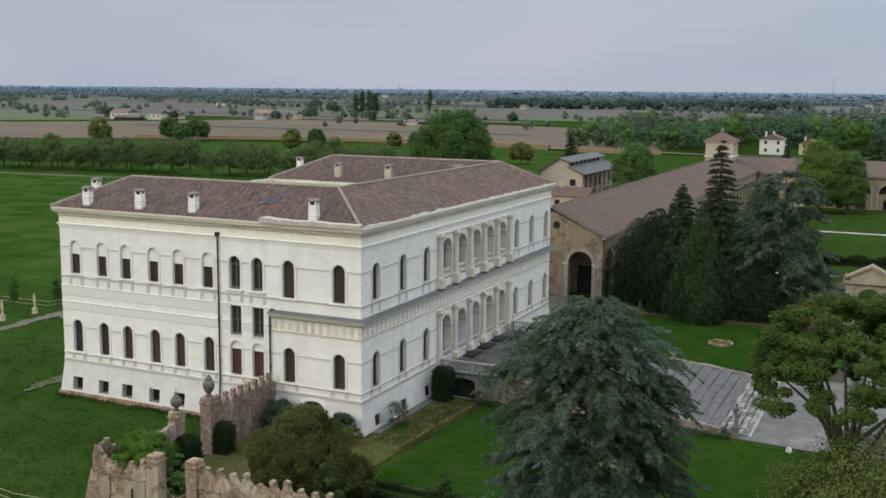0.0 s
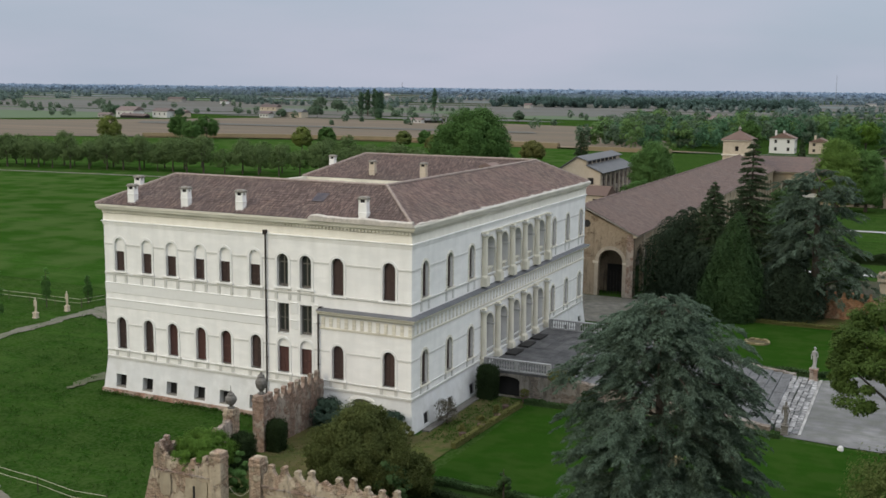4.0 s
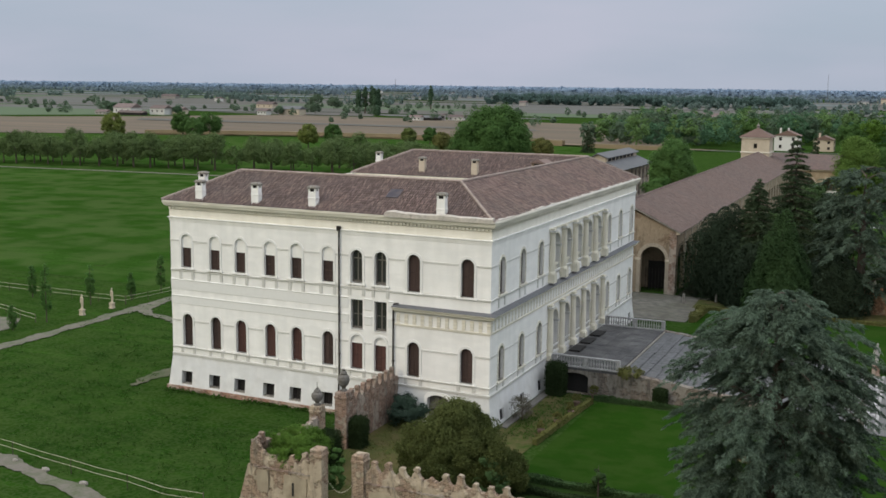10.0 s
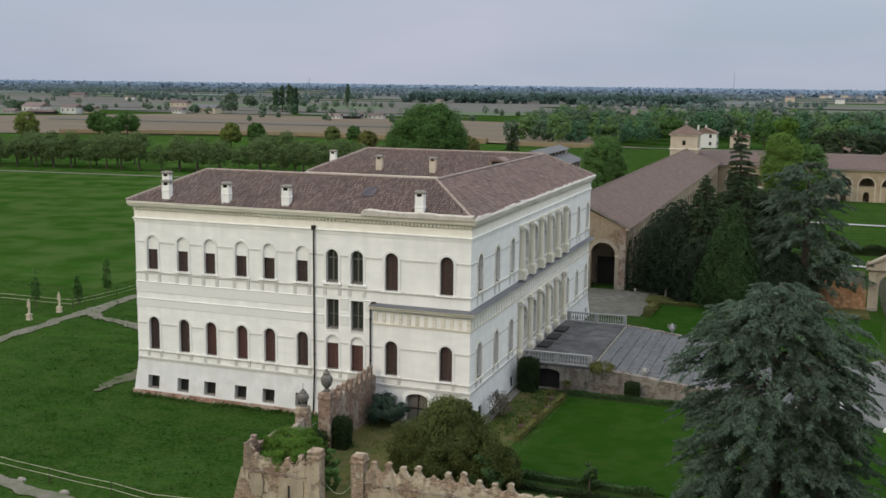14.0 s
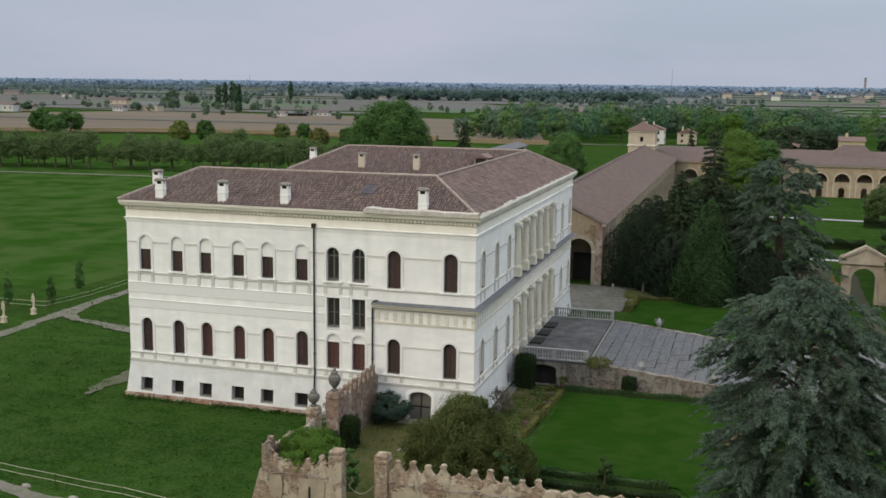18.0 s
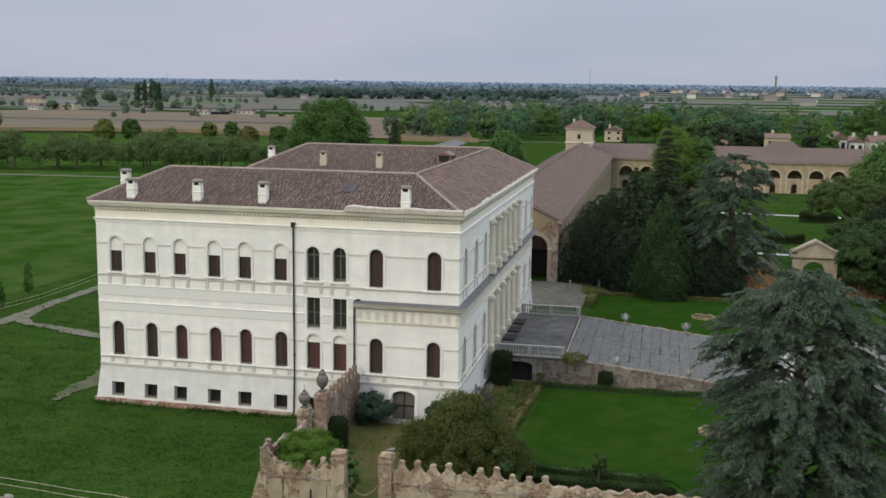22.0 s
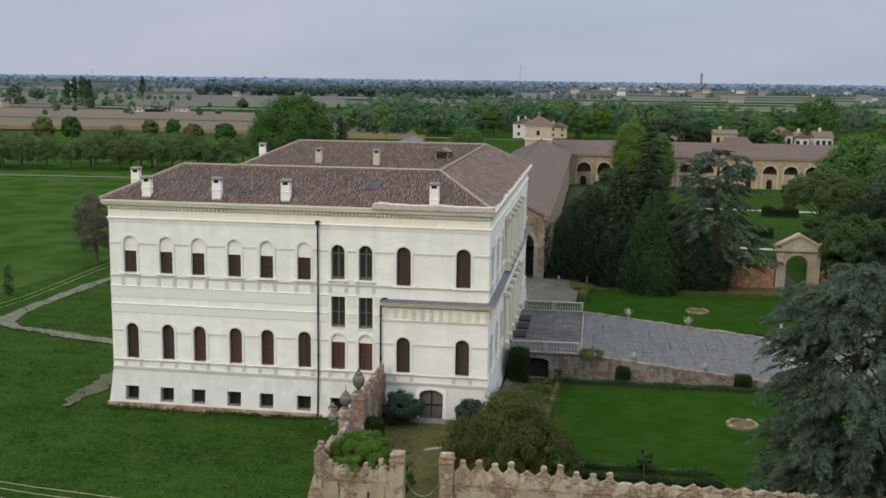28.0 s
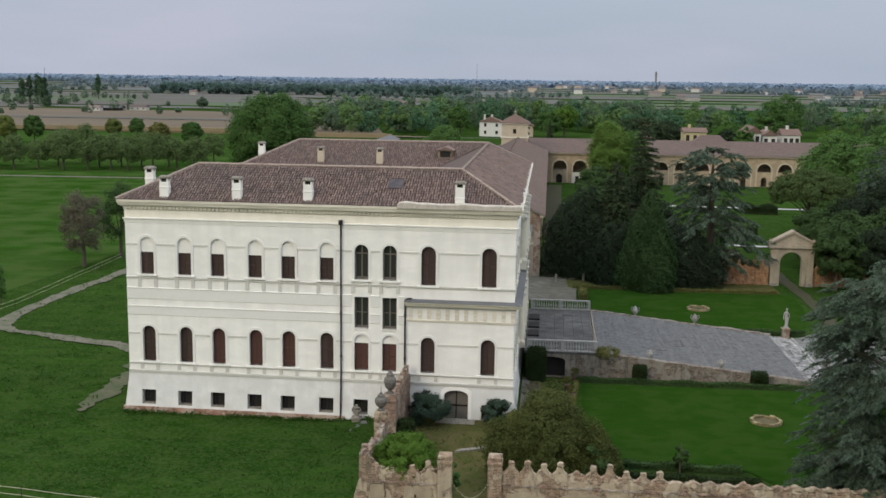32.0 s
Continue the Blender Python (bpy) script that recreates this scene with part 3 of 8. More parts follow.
def sweep(profile, path, closed=False):
    """A moulding: the profile (out, z) run along a plan path, with mitred corners; out is to the right of the way."""
    b, rings, n = Build(), [], len(path)
    for i, p in enumerate(path):
        p = Vector(p)
        before = (p - Vector(path[i - 1])).normalized() if closed or i else None
        after = (Vector(path[(i + 1) % n]) - p).normalized() if closed or i < n - 1 else None
        before, after = before or after, after or before
        n0, n1 = Vector((before.y, -before.x)), Vector((after.y, -after.x))
        mitre = (n0 + n1) / (1 + n0.dot(n1))
        rings.append([(p.x + o * mitre.x, p.y + o * mitre.y, z) for o, z in profile])
    if closed:
        rings.append(rings[0])
    return b.loft(rings, caps=not closed)


def skew(u):
    """The south front runs slightly askew to the garden front."""
    return -0.02 * (u + 24.5)


def south(u, z, d=0.0):
    return (u, d + skew(u), z)


def east(u, z, d=0.0):
    return (-d, u, z)


def arch_outline(c, w, z0, crown, rise=None, steps=10):
    """The outline of an arched opening, from its lower left corner round to the right."""
    r = w / 2
    rise = r if rise is None else rise
    s = crown - rise
    pts = [(c - r, z0), (c + r, z0)]
    if rise <= 0.001:
        return pts + [(c + r, crown), (c - r, crown)]
    return pts + [(c + r * math.cos(math.pi * i / steps), s + rise * math.sin(math.pi * i / steps)) for i in range(steps + 1)]


def pierced(place, u0, u1, z0, z1, holes, thick, back=True):
    """A wall from u0 to u1 with openings that go through it; place(u, z, depth) puts it into the world."""
    from mathutils.geometry import tessellate_polygon
    b = Build()
    spans = sorted((min(p[0] for p in h), max(p[0] for p in h)) for h in holes)
    cuts, reach = [u0], None
    for a, e in spans:
        if reach is not None and a > reach + 0.02:
            cuts.append((a + reach) / 2)
        reach = e if reach is None else max(reach, e)
    cuts.append(u1)
    for a, e in zip(cuts, cuts[1:]):
        loops = [[(a, z0), (e, z0), (e, z1), (a, z1)]] + [h for h in holes if a < h[0][0] < e]
        flat = [p for loop in loops for p in loop]
        tris = tessellate_polygon([[Vector((p[0], p[1], 0)) for p in loop] for loop in loops])
        for d in (0.0, thick) if back else (0.0,):
            n = len(b.v)
            b.v += [place(u, z, d) for u, z in flat]
            b.f += [[n + i for i in t] for t in tris]
    for loop in holes + [[(u0, z0), (u1, z0), (u1, z1), (u0, z1)]]:
        n, k = len(b.v), len(loop)
        b.v += [place(u, z, 0.0) for u, z in loop] + [place(u, z, thick) for u, z in loop]
        b.f += [[n + i, n + (i + 1) % k, n + k + (i + 1) % k, n + k + i] for i in range(k)]
    return b


def plate(place, outline, d0, d1):
    """A flat piece of the given outline between two depths."""
    b, k = Build(), len(outline)
    b.v = [place(u, z, d0) for u, z in outline] + [place(u, z, d1) for u, z in outline]
    b.f = [list(range(k)), list(range(2 * k - 1, k - 1, -1))] + [[i, i + k, (i + 1) % k + k, (i + 1) % k] for i in range(k)]
    return b


def ring(place, inner, outer, d0, d1):
    """A moulded surround between two outlines with as many points, open at the foot."""
    b, k = Build(), len(inner)
    for loop, d in ((inner, d0), (outer, d0), (outer, d1), (inner, d1)):
        b.v += [place(u, z, d) for u, z in loop]
    order = list(range(1, k)) + [0]
    for i, j in zip(order, order[1:]):
        for a, c in ((0, 1), (1, 2), (3, 0)):
            b.f.append([a * k + i, a * k + j, c * k + j, c * k + i])
    return b


def block(place, u0, u1, z0, z1, d0, d1):
    return plate(place, [(u0, z0), (u1, z0), (u1, z1), (u0, z1)], d0, d1)


# ---- ground ----
def rise(a, b, x):
    t = min(1.0, max(0.0, (x - a) / (b - a)))
    return t * t * (3 - 2 * t)


def ground_height(x, y):
    garden = rise(-13, -7.5, x) * (1 - rise(70, 120, x)) * rise(-60, -25, y) * (1 - rise(200, 330, y))
    return 0.42 + 0.5 * garden


def steps_out(lo, hi, near0, near1, fine):
    xs = list(np.arange(near0, near1 + fine, fine))
    d = fine
    while xs[-1] < hi:
        d *= 1.25
        xs.append(min(hi, xs[-1] + d))
    d = fine
    while xs[0] > lo:
        d *= 1.25
        xs.insert(0, max(lo, xs[0] - d))
    return xs


gx, gy = steps_out(-4800, 4800, -60, 60, 2.5), steps_out(-900, 4800, -40, 80, 2.5)
b = Build()
b.v = [(x, y, ground_height(x, y) + 0.05 * noise.noise((x * 0.2, y * 0.2, 0))) for y in gy for x in gx]
b.f = [[j * len(gx) + i, j * len(gx) + i + 1, (j + 1) * len(gx) + i + 1, (j + 1) * len(gx) + i] for j in range(len(gy) - 1) for i in range(len(gx) - 1)]
ground = tagged(part("ground", b, GRASS), "flat green meadow round the villa, reaching the horizon", "ground", kind="structure")


def patch(name, outline, mat, label, category, lift=0.05, cell=4.0, wobble=0.0):
    """A thin layer on the ground inside a plan outline."""
    b = Build()
    pts = []
    for (x0, y0), (x1, y1) in zip(outline, outline[1:] + outline[:1]):
        n = max(1, int(math.hypot(x1 - x0, y1 - y0) / cell))
        for i in range(n):
            x, y = x0 + (x1 - x0) * i / n, y0 + (y1 - y0) * i / n
            w = wobble * noise.noise((x * 0.35, y * 0.35, 3.0))
            pts.append((x + w, y + wobble * noise.noise((x * 0.35, y * 0.35, 9.0))))
    bm = bmesh.new()
    face = bm.faces.new([bm.verts.new((x, y, ground_height(x, y) + lift)) for x, y in pts])
    face.normal_update()
    if face.normal.z < 0:
        face.normal_flip()
    bmesh.ops.triangulate(bm, faces=[face])
    me = bpy.data.meshes.new(name)
    bm.to_mesh(me)
    bm.free()
    return tagged(part(name, me, mat), label, category, kind="structure")


def ribbon(name, line, width, mat, label, category, lift=0.07, wobble=0.25):
    """A path of some width along a plan line."""
    smooth = []
    for i in range(len(line) - 1):
        p0, p1, p2, p3 = (Vector(line[min(max(k, 0), len(line) - 1)]) for k in (i - 1, i, i + 1, i + 2))
        n = max(3, int((p2 - p1).length / (0.45 if p1.y < 100 else 1.2)))
        for k in range(n):
            t = k / n
            smooth.append(0.5 * (2 * p1 + (p2 - p0) * t + (2 * p0 - 5 * p1 + 4 * p2 - p3) * t * t + (3 * p1 - p0 - 3 * p2 + p3) * t ** 3))
    smooth.append(Vector(line[-1]))
    b = Build()
    for i, p in enumerate(smooth):
        way = (smooth[min(i + 1, len(smooth) - 1)] - smooth[max(i - 1, 0)]).normalized()
        side = Vector((-way.y, way.x))
        for s in (-1, 1):
            q = p + side * s * (width / 2 * (0.15 + 0.85 * min(1.0, (len(smooth) - 1 - i) / 9.0)) + wobble * (noise.noise((p.x * 0.4, p.y * 0.4, s * 5.0)) + 0.7 * noise.noise((p.x * 1.6, p.y * 1.6, s * 3.0))))
            b.v.append((q.x, q.y, ground_height(q.x, q.y) + lift))
        if i:
            n = 2 * i
            b.f.append([n - 1, n - 2, n, n + 1])
    return tagged(part(name, b, mat), label, category, kind="structure")


ribbon("dirt_road", [(-47.6, 75), (-48.7, 53), (-49.6, 42), (-49.9, 33), (-49.9, 25), (-49.6, 15), (-49.5, 6), (-49.4, -14)], 1.5, DIRT, "grey dirt track running beside the meadow", "track", wobble=0.45)
ribbon("dirt_track", [(-49.8, 26.5), (-48.0, 22.0), (-44.6, 20.5), (-38.9, 18.6), (-34.3, 16.8), (-31.5, 13)], 1.3, DIRT, "curved dirt track branching off to the villa", "track", 0.09, wobble=0.5)
ribbon("dirt_path", [(-31.5, 17), (-31.0, 10.6), (-30.5, 4.5), (-30.6, 1.0), (-30.7, -1.2)], 1.7, PATHDIRT, "worn earth path along the villa wall", "path", 0.08, wobble=0.9)
ribbon("field_track", [(-260, 150), (-212, 158), (-165, 163), (-120, 166), (-40, 170)], 2.2, DIRT, "pale grass track along the tree avenue", "track", 0.1)
ribbon("stony_road", [(-33, -17.2), (-26, -18.6), (-22, -19.4), (-16, -21.4), (-10, -24.4)], 1.1, DIRT, "grey stony road at the meadow's edge", "road", wobble=0.5)

patch("dry_grass_strip", [(-7.0, -18.4), (3.5, -18.4), (4.2, 10.4), (0.6, 10.4), (0.6, -0.6), (-7.0, -0.6)], DRYGRASS, "thin yellowish grass beside the villa wall", "grass", 0.05, wobble=0.3)
patch("lawn", [(4.7, -8.0), (14.5, -8.4), (18.0, -14.5), (31.0, -16.5), (34.0, 8.8), (23.8, 9.4), (5.0, 9.2)], LAWN, "mown green lawn before the stairs", "lawn", 0.06, wobble=0.2)
patch("shaded_bed", [(4.0, -18.2), (17.5, -18.2), (17.0, -14.8), (14.3, -8.7), (4.3, -8.3)], BEDGRASS, "dark weedy bed behind the garden wall", "earth", 0.07, wobble=0.4)
patch("lawn", [(6.2, 29.0), (26.2, 29.0), (28.6, 40.0), (29.0, 47.5), (6.0, 47.8)], LAWN, "mown green lawn behind the stairs", "lawn", 0.06, wobble=0.2)
patch("garden_bed", [(4.5, 48.2), (28, 48.4), (28, 53.4), (4.5, 53.4)], DRYGRASS, "dry grass bed before the garden wall", "grass", 0.08, wobble=0.3)
patch("gravel_court", [(23.6, 10.2), (32.0, 9.6), (46, 14), (48, 34), (31, 34), (25.4, 27.5), (23.4, 26.5)], GRAVEL, "pale grey gravel court at the foot of the stairs", "gravel", 0.05, wobble=0.4)
ribbon("gravel_path", [(28.6, 29), (30.0, 36), (30.3, 44), (30.1, 53), (30.1, 62), (30.4, 75)], 1.4, DARKSOIL, "gravel path through the stone portal", "path")
patch("gravel_yard", [(-6.5, 40.6), (5.4, 40.6), (5.6, 54.6), (-6.5, 54.6)], YARD, "gravel yard between the villa and its wing", "gravel", 0.05, wobble=0.3)
patch("gravel_drive", [(1.6, 54.8), (3.6, 54.8), (5.0, 168), (1.6, 168)], DARKSOIL, "dark earth drive along the arcade", "drive", 0.05, wobble=0.3)

ribbon("gravel_path", [(5, 131.5), (20, 132.0), (33, 131.6), (52, 130.5), (70, 129.5)], 1.8, PALEPATH, "pale gravel path across the far lawn", "path", 0.1)
ribbon("gravel_path", [(12, 84.5), (19, 83.8), (24, 84.3), (31, 83.4), (36, 83.0)], 1.6, PALEPATH, "pale gravel path behind the garden wall", "path", 0.1)
# Earth patch made dark: the evergreens' shade put into its colour.
patch("shaded_bed", [(4.5, 55), (27.5, 55), (28.5, 80), (6, 80)], DARKSOIL, "bare earth under the evergreens, darkened for their shade", "earth", 0.06, wobble=0.6)

patch("pasture", [(-700, 60), (-200, 40), (-57, 34), (-54, 75), (-46, 150), (-46, 290), (-100, 350), (-190, 352), (-300, 325), (-700, 280)], PASTURE, "green pasture beyond the track, lightened for haze", "meadow", 0.03, 30)

# fields far off
patch("ploughed_field", [(-900, 290), (-355, 305), (-300, 337), (-239, 361), (-189, 371), (-64, 361), (-78, 430), (-150, 596), (-239, 623), (-415, 640), (-466, 536), (-517, 470), (-1000, 480)], SOIL, "bare ploughed field beyond the meadow", "field", 0.25, 60)
patch("stubble_strip", [(-300, 330), (-239, 354), (-189, 364), (-60, 352), (-40, 353), (-60, 359), (-189, 371), (-239, 362), (-300, 338)], STUBBLE, "strip of dry reeds at the field's edge", "reeds", 0.6, 40)
patch("green_field", [(-1400, 500), (-560, 480), (-500, 560), (-560, 740), (-1500, 800)], PALEGREEN, "dull green field far off", "field", 0.2, 100)
patch("dark_field", [(-1500, 900), (-700, 780), (-330, 760), (-120, 800), (-300, 1150), (-1200, 1300)], SOILDARK, "dark bare field far off", "field", 0.3, 100)
patch("brown_field", [(-420, 470), (-330, 478), (-160, 480), (-170, 500), (-440, 500)], SOILDARK, "dark strip of ploughed soil", "field", 0.5, 60)
patch("far_field", [(-900, 1500), (-100, 1350), (200, 1500), (-200, 2000), (-1100, 2100)], SOILDARK, "far brown field", "field", 0.3, 200)
patch("far_field", [(200, 1100), (700, 1000), (900, 1300), (300, 1400)], SOIL, "far brown field", "field", 0.3, 200)


# ---- villa ----
villa = thing("villa", (-13.6, 19.85, 0.6), "large white plastered villa with arched windows and tiled hip roofs", "villa")
X0, X1, Y0, Y1 = -27.2, 0.0, 0.0, 39.5
BAND, TOP = 3.3, 15.3
S_WEST = (-25.67, -22.98, -20.61, -17.94, -15.6, -12.9)
S_PAIR = (-10.48, -8.53)
S_EAST = (-5.87, -1.75)
E_WIN = (1.63, 5.87, 9.95, 29.75, 33.85, 38.1)
E_LOG = [19.86 + 3.06 * k for k in (-2, -1, 0, 1, 2)]
S_BASE = [(c, 1.02, 0.95, 1.98) for c in (-25.75, -23.1, -20.73, -18.06, -15.68, -12.93, -10.5, -5.95, -1.6)]


def batter_south(u, z, d=0.0):
    return (u - 0.0 if -27 < u < -0.2 else u + math.copysign(0.11, u + 10) * (BAND - z), -0.11 * (BAND - z) + d + skew(u), z)


def batter_east(u, z, d=0.0):
    return (0.11 * (BAND - z) - d - 0.002, u if 0.2 < u < 39.4 else u + math.copysign(0.11, u - 20) * (BAND - z), z)


up_s = [arch_outline(c, 0.97, 10.3, 12.9) for c in S_WEST] + [arch_outline(c, 0.97, 10.42, 12.83) for c in S_PAIR] + [arch_outline(c, 1.0, 10.17, 12.84) for c in S_EAST]
mid_s = [[(c - 0.5, 7.0), (c + 0.5, 7.0), (c + 0.5, 9.2), (c - 0.5, 9.2)] for c in S_PAIR]
low_s = [arch_outline(c, 0.94, 4.05, 6.6) for c in S_WEST] + [arch_outline(c, 1.0, 4.05, 6.58) for c in S_PAIR] + [arch_outline(c, 0.97, 4.05, 6.55) for c in S_EAST]
part("wall", pierced(south, X0, X1, BAND, TOP, up_s + mid_s + low_s, 0.6), PLASTER, villa, "white plastered south wall")
base_s = [[(c - w / 2, z0), (c + w / 2, z0), (c + w / 2, z1), (c - w / 2, z1)] for c, w, z0, z1 in S_BASE]
door_hole = arch_outline(-3.86, 1.66, 0.85, 2.92, 0.38)
part("base_wall", pierced(batter_south, X0, X1, 0.2, BAND, base_s + [door_hole], 0.75), BASEPLASTER, villa, "sloping white basement wall")
up_e = [arch_outline(c, 1.0, 10.25, 12.85) for c in E_WIN] + [arch_outline(c, 2.0, 9.75, 13.1) for c in E_LOG]
low_e = [arch_outline(c, 1.0, 4.0, 6.5) for c in E_WIN] + [arch_outline(c, 2.0, 3.05, 6.85) for c in E_LOG]
part("wall", pierced(east, skew(0) + 0.6, Y1, BAND - 0.3, TOP, [h for h in up_e + low_e], 0.6), PLASTER, villa, "white plastered garden front")
E_BASE = [[(c - 0.42, 1.1), (c + 0.42, 1.1), (c + 0.42, 1.95), (c - 0.42, 1.95)] for c in (1.63, 5.87, 9.95, 33.85, 38.1)]
part("base_wall", pierced(batter_east, skew(0) + 0.35, Y1, 0.2, BAND, E_BASE, 0.75), BASEPLASTER, villa, "sloping white basement wall")
part("wall", Build().box(X0, X1 - 0.6, Y1 - 0.6, Y1, 0.2, TOP), PLASTER, villa)
part("wall", Build().box(X0, X0 + 0.6, 0.6, 8.3, 0.2, TOP), PLASTER, villa)
part("wall", Build().box(X0, X0 + 0.6, 30.6, Y1 - 0.6, 0.2, TOP), PLASTER, villa)
part("wall", Build().box(X0 + 0.6, -8.6, 7.7, 8.3, 0.2, TOP), PLASTER, villa)
part("wall", Build().box(X0 + 0.6, -8.6, 30.6, 31.2, 0.2, TOP), PLASTER, villa)
part("wall", Build().box(-8.6, -8.0, 8.3, 30.6, 0.2, TOP), PLASTER, villa)
part("attic_floor", Build().box(X0 + 0.6, -0.6, 0.6, 7.7, 15.0, 15.25), PLASTER, villa)
part("attic_floor", Build().box(X0 + 0.6, -0.6, 31.2, 39.15, 15.0, 15.25), PLASTER, villa)
part("attic_floor", Build().box(-8.0, -0.6, 7.7, 31.2, 15.0, 15.25), PLASTER, villa)
# Black walls behind the windows stand in for unlit rooms.
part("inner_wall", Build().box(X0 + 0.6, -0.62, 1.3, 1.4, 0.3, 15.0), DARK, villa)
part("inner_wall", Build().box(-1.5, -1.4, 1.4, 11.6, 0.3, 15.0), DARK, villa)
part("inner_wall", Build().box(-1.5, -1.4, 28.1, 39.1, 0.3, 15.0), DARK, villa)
# loggia rooms behind the arches
for z0, z1 in ((3.0, 7.6), (9.6, 14.4)):
    part("loggia_floor", Build().box(-5.0, -0.6, 11.6, 28.1, z0 - 0.3, z0), PAVING, villa)
    part("loggia_ceiling", Build().box(-5.0, -0.6, 11.6, 28.1, z1, z1 + 0.2), BARK, villa)
    back = [[(c - 0.6, z0 + 0.02), (c + 0.6, z0 + 0.02), (c + 0.6, z0 + 2.9), (c - 0.6, z0 + 2.9)] for c in (E_LOG[0], E_LOG[2], E_LOG[4])]
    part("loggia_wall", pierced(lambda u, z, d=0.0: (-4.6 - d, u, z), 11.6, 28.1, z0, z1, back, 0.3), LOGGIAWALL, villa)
    for c in (E_LOG[0], E_LOG[2], E_LOG[4]):
        part("loggia_door", Build().box(-4.85, -4.78, c - 0.6, c + 0.6, z0 + 0.02, z0 + 2.9), BROWN, villa)
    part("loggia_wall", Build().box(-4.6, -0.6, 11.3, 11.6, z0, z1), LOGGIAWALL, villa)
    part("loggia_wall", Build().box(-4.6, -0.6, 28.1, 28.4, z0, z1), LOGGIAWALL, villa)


def grown(outline, by):
    """The outline of a surround: the same points moved outwards, the foot kept."""
    c = (outline[0][0] + outline[1][0]) / 2
    s, r = outline[2][1], (outline[1][0] - outline[0][0]) / 2
    return [(c + (u - c) * (r + by) / r, z if z <= s + 1e-6 else s + (z - s) * (r + by) / r) for u, z in outline]


def shutters(place, c, w, z0, z1, arched, mat, owner, d=0.22):
    """Two boarded leaves that close an opening, with battens."""
    for side in (-1, 1):
        if arched:
            pts = [p for p in arch_outline(c, w, z0, z1, steps=10) if (p[0] - c) * side >= -1e-6]
            pts = pts + [(c, z0)]
            pts = sorted(set(pts), key=lambda p: math.atan2(p[1] - (z0 + z1) / 2, (p[0] - c - side * w / 4)))
        else:
            u0, u1 = sorted((c, c + side * w / 2))
            pts = [(u0, z0), (u1, z0), (u1, z1), (u0, z1)]
        pts = [(u + side * 0.008, z) for u, z in pts]
        part("shutter", plate(place, pts, d, d + 0.06), mat, owner)
        for z in (z0 + 0.3, (z0 + z1) / 2):
            a, e = sorted((c + side * 0.05, c + side * (w / 2 - 0.05)))
            part("batten", block(place, a, e, z, z + 0.09, d - 0.025, d - 0.001), mat, owner)


def glazing(place, c, w, z0, z1, arched, owner, d=0.25):
    """A dark glazed sash with a frame, a mullion and glazing bars."""
    out = arch_outline(c, w, z0, z1) if arched else [(c - w / 2, z0), (c + w / 2, z0), (c + w / 2, z1), (c - w / 2, z1)]
    part("pane", plate(place, out, d + 0.05, d + 0.06), GLASS, owner)
    part("mullion", block(place, c - 0.045, c + 0.045, z0, z1 - 0.01, d, d + 0.045), WINFRAME, owner)
    for s in (-1, 1):
        part("stile", block(place, c + s * (w / 2 - 0.05) - 0.045, c + s * (w / 2 - 0.05) + 0.045, z0, z1 - (0.45 if arched else 0.0), d, d + 0.045), WINFRAME, owner)
    part("bottom_rail", block(place, c - w / 2 + 0.1, c + w / 2 - 0.1, z0, z0 + 0.16, d, d + 0.045), WINFRAME, owner)
    for k in ((3,) if arched else (2,)):
        z = z0 + (z1 - z0) * k / 4
        part("glazing_bar", block(place, c - w / 2 + 0.02, c + w / 2 - 0.02, z - 0.02 - (0.04 if k == 3 else 0), z + 0.02, d + 0.005, d + 0.04), WINFRAME, owner)


def arched_window(place, outline, z0, z1, kind, mat=None, consoles=True, blind=0.0):
    """A window in its surround, with a sill on two consoles."""
    c, w = (outline[0][0] + outline[1][0]) / 2, outline[1][0] - outline[0][0]
    win = part("window", ring(place, outline, grown(outline, 0.17), -0.05, 0.0), TRIM if place is east else GREYBAND, villa)
    top = z1
    if blind:
        top = blind
        cut = [p for p in outline if p[1] >= blind]
        r = w / 2
        part("blind_arch", plate(place, [(c - r, blind), (c + r, blind)] + cut, 0.12, 0.3), PLASTER, win)
    if kind == "shutter":
        shutters(place, c, w, z0 + 0.01, top - 0.01, not blind and len(outline) > 4, mat, win)
    else:
        glazing(place, c, w, z0 + 0.01, top - 0.01, not blind and len(outline) > 4, win)
    part("sill", block(place, c - w / 2 - 0.26, c + w / 2 + 0.26, z0 - 0.13, z0, -0.15, 0.2), TRIM if place is east else PLASTER, win)
    if consoles:
        for s in (-1, 1):
            u = c + s * (w / 2 + 0.1)
            part("console", block(place, u - 0.12, u + 0.12, z0 - (0.92 if z0 > 8 else 0.6), z0 - 0.13, -0.055, 0.0), GREYMOULD, win, "grey weathered console")
    return win


for c, o in zip(S_WEST, up_s):
    arched_window(south, o, 10.3, 12.9, "shutter", BROWN, True, 11.83)
for c, o in zip(S_PAIR, up_s[6:]):
    arched_window(south, o, 10.42, 12.83, "glass")
for o in up_s[8:]:
    arched_window(south, o, 10.17, 12.84, "shutter", BROWN, False)
for c, o in zip(S_WEST, low_s):
    arched_window(south, o, 4.05, 6.6, "shutter", RED if c in S_WEST[2:5] else BROWN)
for o in low_s[6:8]:
    arched_window(south, o, 4.05, 6.58, "shutter", RED, True, 5.95)
for o in low_s[8:]:
    arched_window(south, o, 4.05, 6.55, "shutter", BROWN)
for o in mid_s:
    c = (o[0][0] + o[1][0]) / 2
    win = part("window", block(south, c - 0.56, c + 0.56, 6.93, 7.0, -0.06, 0.15), PLASTER, villa, "tall rectangular mezzanine window")
    glazing(south, c, 1.0, 7.01, 9.19, False, win)
